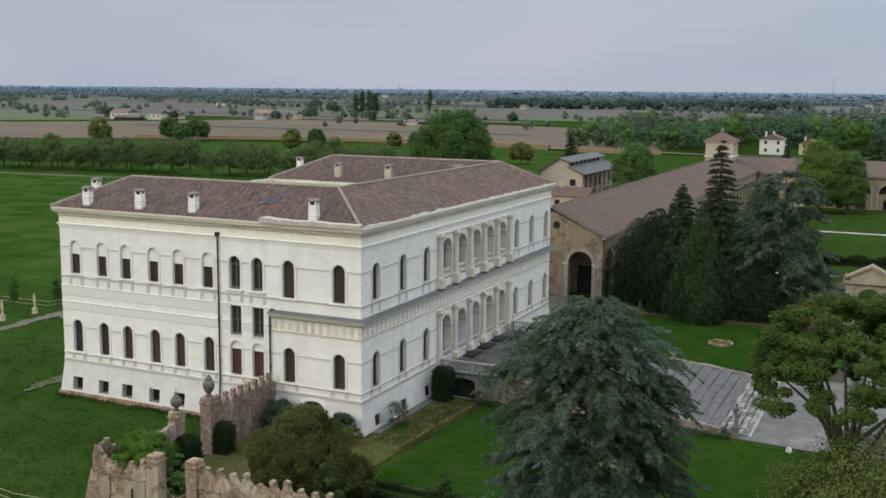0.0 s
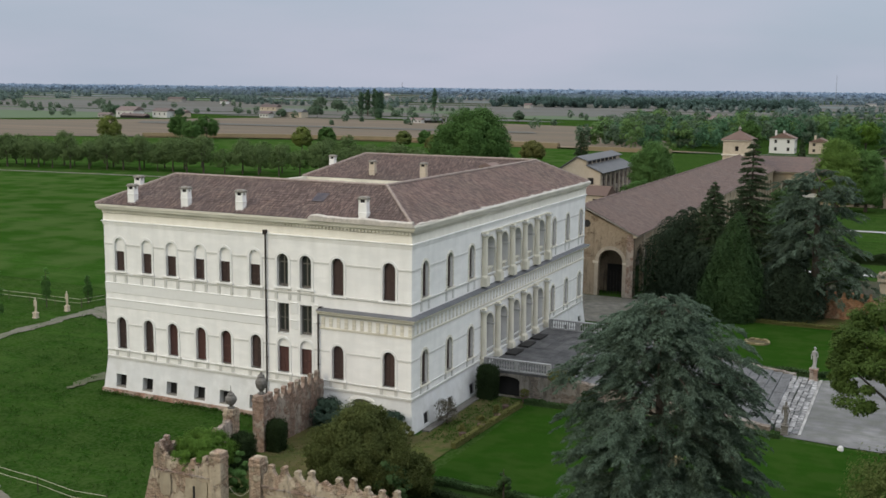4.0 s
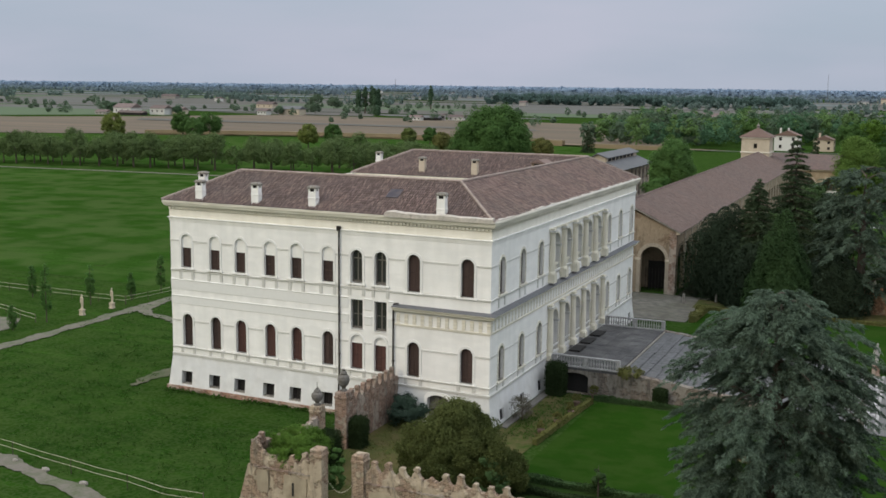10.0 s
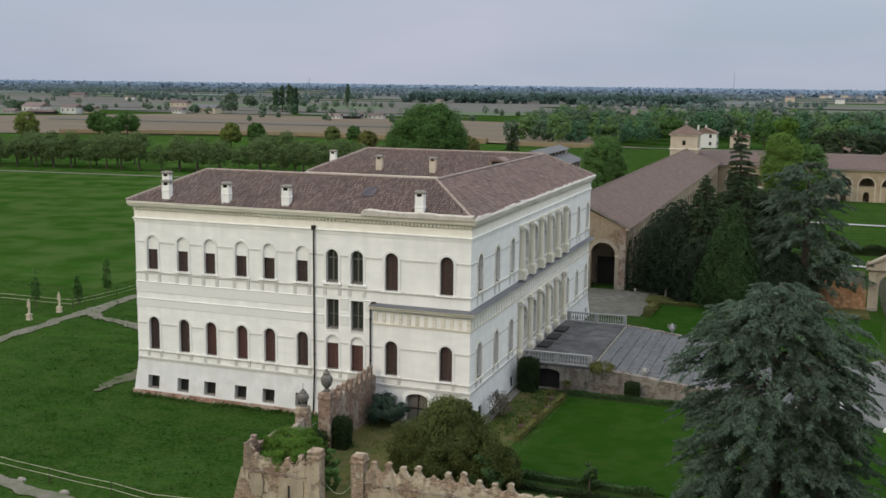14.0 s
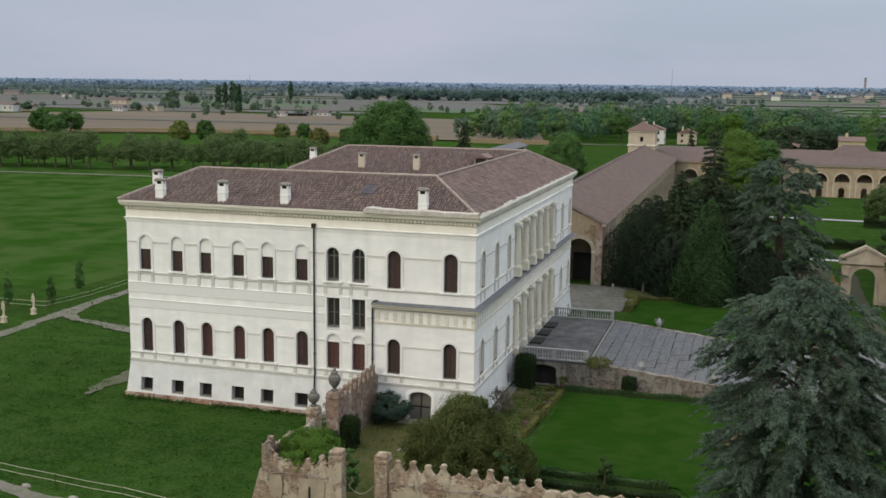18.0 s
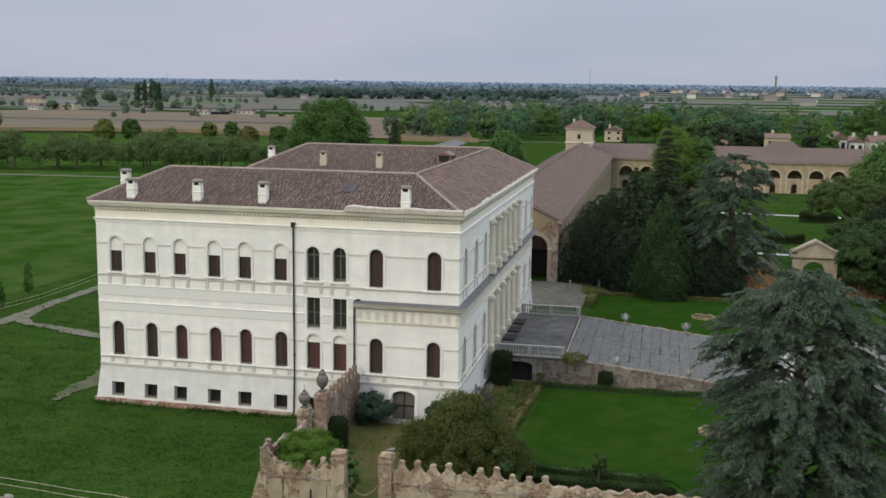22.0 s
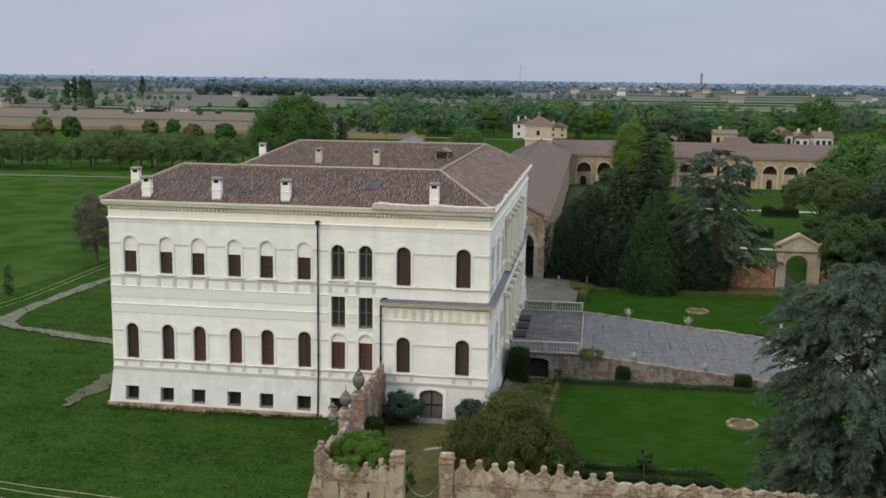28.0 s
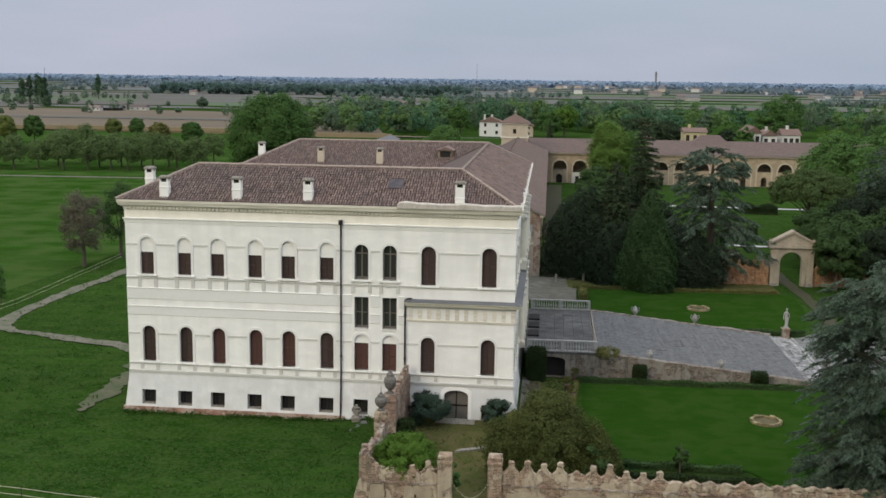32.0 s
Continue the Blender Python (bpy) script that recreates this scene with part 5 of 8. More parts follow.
def statue(x, y, z, h, pedestal, mat, label, width=0.26, foot=1.0):
    base = Build().loft([[(x + sx * w * foot, y + sy * w * foot, z + q) for sx, sy in ((-1, -1), (1, -1), (1, 1), (-1, 1))] for q, w in ((0, 0.34), (0.12, 0.34), (0.14, 0.27), (pedestal - 0.14, 0.27), (pedestal - 0.1, 0.33), (pedestal, 0.33))])
    tagged(part("pedestal", base, mat), "moulded square pedestal under a garden statue", "pedestal", "statue pedestals")
    b = z + pedestal
    stone = mat if mat is not BRICK else PALESTEP
    body = Build().loft([[(x + dx + r * math.cos(a) * 1.15, y + r * math.sin(a) * 0.8, b + q * h) for a in [2 * math.pi * i / 12 for i in range(12)]] for q, r, dx in ((0, width, 0), (0.06, width * 0.95, 0), (0.1, width * 0.62, 0.02), (0.3, width * 0.6, 0.05), (0.46, width * 0.78, 0.04), (0.56, width * 0.58, 0.0), (0.66, width * 0.7, -0.03), (0.78, width * 0.9, -0.03), (0.82, width * 0.5, -0.01), (0.85, width * 0.3, 0), (0.88, width * 0.34, 0.01), (0.94, width * 0.44, 0.01), (0.98, width * 0.32, 0.01), (1.0, width * 0.12, 0.01))])
    body.tube([(x + width * 0.85, y, b + h * 0.76), (x + width * 1.35, y - 0.05, b + h * 0.6), (x + width * 0.9, y - 0.16, b + h * 0.5)], [width * 0.24, width * 0.2, width * 0.16], 6)
    body.tube([(x - width * 0.9, y, b + h * 0.76), (x - width * 1.2, y + 0.02, b + h * 0.58), (x - width * 1.1, y - 0.05, b + h * 0.42)], [width * 0.24, width * 0.2, width * 0.16], 6)
    return tagged(part("statue", body, stone), label, "statue", "garden statues")


statue(23.95, 26.9, 0.95, 1.85, 1.0, BRICK, "weathered stone figure on a brick pedestal below the stairs", 0.2, 1.1)
statue(23.6, 10.9, 0.95, 1.7, 0.7, DARKSTONE, "dark weathered stone figure at the foot of the stairs", 0.19, 0.8)


def stone_vase(x, y, z, h, label, r=0.36, spike=False, mat=None):
    mat = mat or DARKSTONE
    t = thing("stone_vase", (x, y, z), label, "vase", "stone vases")
    part("foot", Build().lathe(x, y, [(r * 0.6, z), (r * 0.6, z + 0.06 * h), (r * 0.3, z + 0.1 * h), (r * 0.35, z + 0.16 * h)], 14), mat, t)
    part("body", Build().lathe(x, y, [(r * 0.35, z + 0.16 * h), (r * 0.8, z + 0.3 * h), (r, z + 0.5 * h), (r * 0.92, z + 0.64 * h), (r * 0.55, z + 0.76 * h), (r * 0.62, z + 0.8 * h)], 14), mat, t)
    part("lid", Build().lathe(x, y, [(r * 0.62, z + 0.8 * h), (r * 0.45, z + 0.87 * h), (r * 0.2, z + 0.9 * h), (r * 0.28, z + 0.95 * h), (0.03, z + h)], 12), mat, t)
    if mat is PALESTEP:
        for k in (-1, 1):
            part("handle", Build().tube([(x + k * r * 0.85, y, z + 0.4 * h), (x + k * r * 1.5, y, z + 0.62 * h), (x + k * r * 1.25, y, z + 0.86 * h), (x + k * r * 0.6, y, z + 0.78 * h)], [0.035] * 4, 6), mat, t)
    if spike:
        part("spike", Build().tube([(x, y, z + h), (x, y, z + h + 0.35)], [0.02, 0.015], 6), IRON, t)
    return t


for x in (10.33, 15.77):
    z = 3.05 - (x - 6.2) * 0.104
    stone_vase(x, 26.87, z, 0.95, "pale weathered two-handled stone vase on the stair wall", 0.27, mat=PALESTEP)
    stone_vase(x, 11.2, z, 0.8, "small grey weathered two-handled vase on the stair wall", 0.2, mat=PALESTEP)


# ---- garden walls ----
def merlon(place, u, z, h=1.05, w=0.78, ruin=1.0):
    """A swallow-necked merlon with concave shoulders."""
    half = [(0.5, 0.0), (0.49, 0.12), (0.4, 0.2), (0.28, 0.34), (0.18, 0.54), (0.14, 0.7), (0.18, 0.74), (0.19, 0.88), (0.11, 0.97)]
    if ruin < 0.7:
        half = [(0.5, 0.0), (0.5, 0.2), (0.38, 0.28), (0.24, 0.4), (0.13, 0.55), (0.08, 0.64)]
    r = random.Random(int(u * 100) + 5)
    pts = half + [(-p, q) for p, q in reversed(half)]
    return plate(place, [(u + p * w + r.uniform(-0.025, 0.025), z + q * h * ruin + (r.uniform(-0.03, 0.03) if q > 0.1 else 0)) for p, q in pts], 0.06, 0.36)


def rough_wall(place, u0, u1, z0, tops, thick, seed):
    """A wall with an uneven top: tops gives (u, z) knots."""
    b, rings = Build(), []
    n = int(abs(u1 - u0) / 0.14)
    us, zs = [t[0] for t in tops], [t[1] for t in tops]
    for k in range(n + 1):
        u = u0 + (u1 - u0) * k / n
        z = float(np.interp(u, us, zs)) + 0.12 * noise.noise((u * 2.1, seed, 0)) + 0.09 * noise.noise((u * 7, seed, 4))
        j = 0.03 * noise.noise((u * 3, seed, 8))
        face = []
        for q in (0.94, 0.8, 0.65, 0.5, 0.35, 0.18):
            zz = z0 + (z - z0) * q
            face.append(place(u, zz, j + 0.07 * noise.noise((u * 2.6, zz * 2.6, seed)) + 0.05 * noise.noise((u * 6, zz * 6, seed))))
        rings.append([place(u, z0, j), place(u, z0, thick), place(u, z, thick - 0.05), place(u, z + 0.06 * noise.noise((u * 5, seed, 2)), thick / 2), place(u, z, j + 0.04)] + face)
    return b.loft(rings)


def front(u, z, d=0.0):
    return (u, -18.9 + d, z)


def flank(u, z, d=0.0):
    return (-7.05 - d, u, z)


near_wall = tagged(thing("garden_wall", (8, -18.7, 0.8), "long pale brick garden wall crowned with worn merlons", "wall"), kind="structure")
part("wall_body", rough_wall(front, 0.05, 34.0, 0.2, [(0, 4.05), (5, 4.05), (9, 3.95), (12, 3.85), (34, 3.85)], 0.42, 1.0), PALEBRICK, near_wall)
part("string_course", rough_wall(lambda u, z, d=0.0: (u, -18.97 + d, z), 0.05, 34.0, 3.42, [(0, 3.53), (34, 3.5)], 0.09, 5.0), BRICK, near_wall)
x, k = 0.55, 0
while x < 33.5:
    ruined = 1.0 if x < 8.2 and k not in (4,) else 0.5 + 0.19 * ((k * 37) % 10) / 10
    part("merlon", merlon(front, x, 4.0 if x < 6 else 3.88, 0.72 + 0.06 * math.sin(k * 2.3) if x < 6 else 0.58 + 0.06 * math.sin(k * 2.3), 0.84, ruined), PALEBRICK, near_wall)
    x, k = x + 0.837, k + 1


def gate_post(x, y, z0, top, w, owner, mat=PALEBRICK):
    p = part("gate_post", Build().loft([[(x + sx * q * w / 2, y + sy * q * w / 2, z) for sx, sy in ((-1, -1), (1, -1), (1, 1), (-1, 1))] for z, q in ((z0, 1.0), (top - 0.5, 1.0), (top - 0.45, 1.08), (top - 0.32, 1.1), (top - 0.28, 1.0), (top - 0.06, 0.98), (top, 0.8))]), mat, owner, "worn brick and stone gate post")
    return p


gate_post(-0.28, -18.7, 0.2, 5.0, 0.72, near_wall)
ruin = tagged(thing("ruined_wall", (-5.2, -18.7, 0.8), "ruined pale brick wall with a broken crown", "wall"), kind="structure")
part("wall_body", rough_wall(front, -7.2, -3.25, 0.1, [(-7.2, 4.5), (-6.9, 4.75), (-6.6, 4.2), (-6.0, 3.95), (-5.0, 3.8), (-4.4, 4.0), (-4.0, 3.75), (-3.7, 4.3), (-3.25, 3.8)], 0.45, 2.0), PALEBRICK, ruin)
part("buttress", Build().loft([[(-8.4, -18.95, 0.1), (-7.15, -18.95, 0.1), (-7.15, -18.3, 0.1), (-8.4, -18.3, 0.1)], [(-7.9, -18.92, 1.4), (-7.15, -18.92, 1.4), (-7.15, -18.35, 1.4), (-7.8, -18.35, 1.4)], [(-7.35, -18.9, 3.4), (-7.15, -18.9, 3.4), (-7.15, -18.4, 3.4), (-7.35, -18.4, 3.4)]]), PALEBRICK, ruin)
for u, h in ((-3.75, 0.75), (-4.55, 0.45), (-5.6, 0.35)):
    part("merlon", merlon(front, u, 3.8, h, 0.7), PALEBRICK, ruin)
gate_post(-2.86, -18.7, 0.2, 4.95, 0.72, ruin)
side = [(-18.5, 4.7), (-17.8, 4.6), (-16.5, 4.0), (-15, 4.2), (-13.8, 3.7), (-12.6, 3.9), (-11.6, 4.1)]
part("wall_body", rough_wall(flank, -18.5, -11.55, 0.1, side, 0.4, 3.0), BRICK, ruin)
for u, z, h in ((-17.6, 4.2, 0.7), (-16.2, 3.6, 0.6), (-14.6, 3.6, 0.6), (-13.0, 3.2, 0.6)):
    part("merlon", merlon(flank, u, z, h, 0.7), BRICK, ruin)
gate_post(-7.4, -11.15, 0.2, 4.7, 0.72, ruin, PALEBRICK)
stone_vase(-7.4, -11.15, 4.7, 1.12, "dark weathered stone vase with an iron spike on its post", 0.38, True)
short_wall = tagged(thing("courtyard_wall", (-7.3, -3.8, 0.8), "short reddish brick wall with scrolled merlons meeting the villa", "wall"), kind="structure")
part("wall_body", rough_wall(flank, -7.5, -0.35, 0.1, [(-7.5, 3.85), (-0.35, 3.95)], 0.42, 4.0), BRICK, short_wall)
for k in range(8):
    part("merlon", merlon(flank, -7.0 + k * 0.86, 3.8, 0.92, 0.86), BRICK, short_wall)
gate_post(-7.35, -7.85, 0.2, 4.75, 0.85, short_wall, BRICK)
stone_vase(-7.35, -7.85, 4.75, 1.5, "large dark weathered stone vase on its brick post", 0.4)
part("gate_step", Build().box(-8.6, -7.0, -10.7, -8.4, 0.3, 0.85), STONE, short_wall)
part("gate_step", Build().box(-9.3, -8.6, -10.7, -8.4, 0.3, 0.65), STONE, short_wall)
statue(-10.7, -1.0, 0.45, 0.9, 0.45, STONE, "small weathered stone figure at the villa wall", 0.24)
slabs = thing("stone_steps", (-10.2, -2.8, 0.4), "low dark stone steps beside the courtyard wall", "steps")
for k in range(5):
    part("step", Build().box(-11.3 + 0.25 * k, -9.0, -4.6 + 0.7 * k, -3.95 + 0.7 * k, 0.35, 0.52 + 0.05 * k), LEAD, slabs)

chain = thing("gate_chain", (-1.57, -18.7, 3.3), "pale bead chain hanging between the gate posts", "chain")
for k in range(21):
    t = k / 20
    x, z = -2.45 + t * 1.78, 3.35 - 0.75 * 4 * t * (1 - t)
    part("bead", Build().lathe(x, -18.7, [(0.0, z - 0.035), (0.03, z), (0.0, z + 0.035)], 6), BEAD, chain)

# far garden wall and portal
far_wall = tagged(thing("far_garden_wall", (20, 54, 0.9), "reddish brick garden wall with merlons beside the portal", "wall"), kind="structure")
part("wall_body", rough_wall(lambda u, z, d=0.0: (u, 53.8 + d, z), 8.0, 27.6, 0.3, [(8, 3.0), (28, 3.1)], 0.4, 6.0), FARBRICK, far_wall)
part("wall_body", rough_wall(lambda u, z, d=0.0: (u, 53.8 + d, z), 32.6, 52.0, 0.3, [(32, 3.0), (52, 3.1)], 0.4, 7.0), FARBRICK, far_wall)
for k in range(22):
    part("merlon", merlon(lambda u, z, d=0.0: (u, 53.8 + d, z), 8.4 + k * 0.88, 3.0, 0.85, 0.75), FARBRICK, far_wall)
for k in range(20):
    part("merlon", merlon(lambda u, z, d=0.0: (u, 53.8 + d, z), 33.2 + k * 0.88, 3.0, 0.85, 0.75), FARBRICK, far_wall)
portal = thing("garden_portal", (30.1, 54, 0.9), "cream stone portal with an arch and a pediment", "portal")
pf = lambda u, z, d=0.0: (u, 53.6 + d, z)
part("arch_wall", pierced(pf, 27.75, 32.45, 0.6, 5.35, [arch_outline(30.0, 2.5, 0.65, 4.9)], 0.8), PORTALSTONE, portal)
part("archivolt", ring(pf, arch_outline(30.0, 2.5, 0.95, 4.9), grown(arch_outline(30.0, 2.5, 0.95, 4.9), 0.28), -0.1, 0.0), PORTALSTONE, portal)
for u in (27.7, 31.75):
    col = part("pilaster", block(pf, u, u + 0.75, 0.9, 5.0, -0.16, 0.0), PORTALSTONE, portal)
    part("base", block(pf, u - 0.08, u + 0.83, 0.6, 1.25, -0.24, 0.0), STONE, col)
    part("capital", block(pf, u - 0.06, u + 0.81, 4.85, 5.05, -0.22, 0.0), PORTALSTONE, col)
part("cornice", block(pf, 27.4, 32.8, 5.35, 5.7, -0.35, 1.1), PORTALSTONE, portal)
part("pediment", plate(pf, [(27.5, 5.7), (32.7, 5.7), (30.1, 7.1)], -0.1, 0.8), PORTALSTONE, portal)
for s in (-1, 1):
    part("raking_cornice", plate(pf, [(30.1 + s * 2.75, 5.7), (30.1 + s * 2.75, 5.9), (30.1, 7.4), (30.1, 7.1)], -0.3, 1.0), PORTALSTONE, portal)
for u in (27.7, 32.5):
    z = 5.7
    part("finial", Build().lathe(u, 53.9, [(0.3, z), (0.22, z + 0.15), (0.32, z + 0.35), (0.12, z + 0.6)], 8), BRICK, portal)

# ---- wing with arcade, tower and north range ----
wing = thing("farm_wing", (-5, 112, 0.9), "long ochre farm wing with an arcade and a brown tiled roof", "building")
wf = lambda u, z, d=0.0: (u, 55.0 + d, z)
gable_hole = arch_outline(-1.43, 2.9, 0.6, 6.4)
part("gable_wall", pierced(wf, -11.0, 1.2, 0.3, 8.2, [gable_hole, arch_outline(-8.4, 2.9, 0.6, 6.4)], 0.7), WINGWALL, wing, "stained ochre gable wall with an arched gateway")
part("gable", plate(wf, [(-11.0, 8.2), (1.2, 8.2), (-4.9, 10.9)], 0.0, 0.7), WINGWALL, wing)
part("oculus", plate(wf, [(-4.4 + 0.45 * math.cos(a * math.pi / 8), 9.3 + 0.45 * math.sin(a * math.pi / 8)) for a in range(16)], -0.02, 0.05), DARK, wing)
part("archivolt", ring(wf, gable_hole, grown(gable_hole, 0.42), -0.1, 0.0), PORTALSTONE, wing)
part("pilaster", block(wf, 0.45, 1.25, 0.4, 8.2, -0.15, 0.0), BRICK, wing)
part("impost", block(wf, -3.5, -2.85, 4.75, 5.0, -0.18, 0.0), OCHRE, wing)
part("impost", block(wf, 0.0, 0.45, 4.75, 5.0, -0.18, 0.0), OCHRE, wing)
part("inner_wall", Build().box(-10.9, 0.55, 58.5, 58.8, 0.3, 8.0), WINGWALL, wing)
part("gate", Build().box(-2.7, -0.2, 58.4, 58.48, 0.9, 4.2), DARK, wing, "dark iron gate in the archway")
for k in range(7):
    part("gate_bar", Build().box(-2.6 + k * 0.38, -2.55 + k * 0.38, 56.6, 56.65, 0.9, 3.6), IRON, wing)
bays = [57.9 + 3.95 * k for k in range(29)]
we = lambda u, z, d=0.0: (1.2 - d, u, z)
part("arcade_wall", pierced(we, 55.7, 172.0, 0.3, 8.2, [arch_outline(c, 3.1, 0.6, 6.4, steps=8) for c in bays], 0.35), CREAM, wing, "ochre plastered arcade")
for c in bays:
    part("pilaster", block(we, c + 1.75, c + 2.2, 0.4, 7.9, -0.1, 0.0), OCHRE, wing)
part("back_wall", Build().box(-4.4, -4.1, 59, 172, 0.3, 8.0), DIRTYWALL, wing)
part("west_wall", Build().box(-11.0, -10.5, 55.7, 172, 0.3, 8.2), WINGWALL, wing)
part("cornice", Build().box(1.2, 1.6, 54.8, 171.0, 7.95, 8.25), OCHRE, wing)
b = Build()
w_slopes = [[(1.75, 54.7, 8.2), (1.75, 174, 8.2), (-4.9, 174, 11.4), (-4.9, 54.7, 11.4)], [(-11.5, 174, 8.2), (-11.5, 54.7, 8.2), (-4.9, 54.7, 11.4), (-4.9, 174, 11.4)]]
for s in w_slopes:
    b.poly(s)
part("verge", Build().loft([[(1.75, y, 8.05), (-4.9, y, 11.25), (-4.9, y, 11.4), (1.75, y, 8.2)] for y in (54.65, 55.0)]), STONE, wing)
wroof = part("roof", b, TILEDARK, wing, "brown tiled roof")
tiled(w_slopes[0], wroof, 0.25, 0.42, 0.05, WINGTILE)
ridge_line([(-4.9, 54.7, 11.4), (-4.9, 165.5, 11.4)], wroof)

tower = thing("tower", (-5.6, 168.9, 0.9), "square cream tower with a brown pyramid roof", "tower")
tf = lambda u, z, d=0.0: (u, 166.0 + d, z)
te = lambda u, z, d=0.0: (-2.8 - d, u, z)
tw_holes = [[(-6.0, 12.2), (-5.3, 12.2), (-5.3, 13.2), (-6.0, 13.2)]]
part("wall", pierced(tf, -8.5, -2.8, 0.5, 14.4, tw_holes, 0.4), OCHRE, tower)
part("wall", pierced(te, 166.4, 171.8, 0.5, 14.4, [[(168.8, 12.2), (169.5, 12.2), (169.5, 13.2), (168.8, 13.2)]], 0.4), OCHRE, tower)
part("wall", Build().box(-8.5, -8.1, 166.4, 171.8, 0.5, 14.4), CREAM, tower)
part("wall", Build().box(-8.1, -3.2, 171.4, 171.8, 0.5, 14.4), CREAM, tower)
part("string_course", sweep([(0, 11.2), (0.2, 11.25), (0.22, 11.45), (0, 11.5)], [(-8.5, 166), (-2.8, 166), (-2.8, 171.8), (-8.5, 171.8)], True), TRIM, tower)
part("cornice", sweep([(0, 14.2), (0.3, 14.3), (0.35, 14.5), (0, 14.5)], [(-8.5, 166), (-2.8, 166), (-2.8, 171.8), (-8.5, 171.8)], True), TRIM, tower)
part("roof", Build().loft([[(-5.65 + sx * w, 168.9 + sy * w, z) for sx, sy in ((-1, -1), (1, -1), (1, 1), (-1, 1))] for w, z in ((3.35, 14.5), (3.35, 14.58), (0.1, 16.4))]), REDROOF, tower)
part("finial", Build().lathe(-5.65, 168.9, [(0.3, 16.2), (0.25, 16.6), (0.4, 16.8), (0.15, 17.1), (0.05, 17.5)], 8), STONE, tower)
# Black block stands in for the tower's unlit inside.
part("interior", Build().box(-7.9, -3.4, 166.6, 171.2, 11.8, 13.8), DARK, tower)

north = thing("north_range", (40, 177, 0.9), "long cream arcaded farm range with a brown tiled roof", "building")
nf = lambda u, z, d=0.0: (u, 174.0 + d, z)
n_bays = [4.5 + 4.53 * k for k in range(18)]
n_holes = [arch_outline(c, 3.1, 4.2 if k > 1 else 0.95, 6.05) for k, c in enumerate(n_bays)]
n_doors = [arch_outline(c, 1.25, 0.95, 3.1, steps=6) for c in n_bays[2:]]
part("arcade_wall", pierced(nf, 1.2, 84.0, 0.3, 7.8, n_holes + n_doors, 0.6), CREAM, north, "cream plastered front with arches and doors")
for k, c in enumerate(n_bays):
    h = arch_outline(c, 3.1, 0.95, 6.05)
    part("archivolt", ring(nf, h, grown(h, 0.3), -0.1, 0.0), OCHRE, north)
    part("pilaster", block(nf, c + 1.98, c + 2.5, 0.5, 7.5, -0.08, 0.0), CREAM, north)
c = n_bays[0]
mezz = part("infill_wall", pierced(nf, c - 1.54, c + 1.54, 0.9, 3.75, [arch_outline(c - 0.1, 1.35, 0.95, 2.95, steps=6)], 0.3), OLDPLASTER, north, "grey infill wall with an arched doorway")
part("rail", block(nf, c - 1.54, c + 1.54, 3.75, 3.95, -0.04, 0.3), STONE, mezz)
part("doorway", block(nf, c - 0.9, c + 0.7, 0.9, 3.1, 0.5, 0.55), DARK, mezz)
c = n_bays[1]
booth = part("infill_wall", block(nf, c - 1.75, c + 1.75, 0.9, 3.35, -0.25, -0.12), WHITEWALL, north, "white panel wall before the arch")
for u in (-0.6, 0.9):
    part("window", block(nf, c + u - 0.4, c + u + 0.4, 1.6, 2.5, -0.28, -0.25), DARK, booth)
part("back_wall", Build().box(1.2, 84, 177.0, 177.3, 0.3, 7.8), WINGWALL, north)
part("back_wall", Build().box(-11.0, 84, 184.0, 184.4, 0.3, 7.8), WINGWALL, north)
part("end_wall", Build().box(83.5, 84, 174.6, 184.0, 0.3, 7.8), WINGWALL, north)
part("cornice", Build().box(1.2, 84.2, 173.6, 174.0, 7.45, 7.8), OCHRE, north)
b = Build()
n_slopes = [[(1.5, 173.4, 7.75), (84.5, 173.4, 7.75), (84.5, 179.2, 10.7), (-4.9, 179.2, 10.7)], [(84.5, 185, 7.75), (-11.5, 185, 7.75), (-4.9, 179.2, 10.7), (84.5, 179.2, 10.7)]]
for s in n_slopes:
    b.poly(s)
part("roof", b, FARTILE, north, "brown tiled roof")
part("raised_roof", Build().loft([[(33.2, 176.5, 9.3), (43.4, 176.5, 9.3), (43.4, 184, 9.3), (33.2, 184, 9.3)], [(36.4, 180, 12.0), (40.6, 180, 12.0), (40.6, 180.4, 12.0), (36.4, 180.4, 12.0)]]), FARTILE, north, "low reddish hip roof rising above the range")


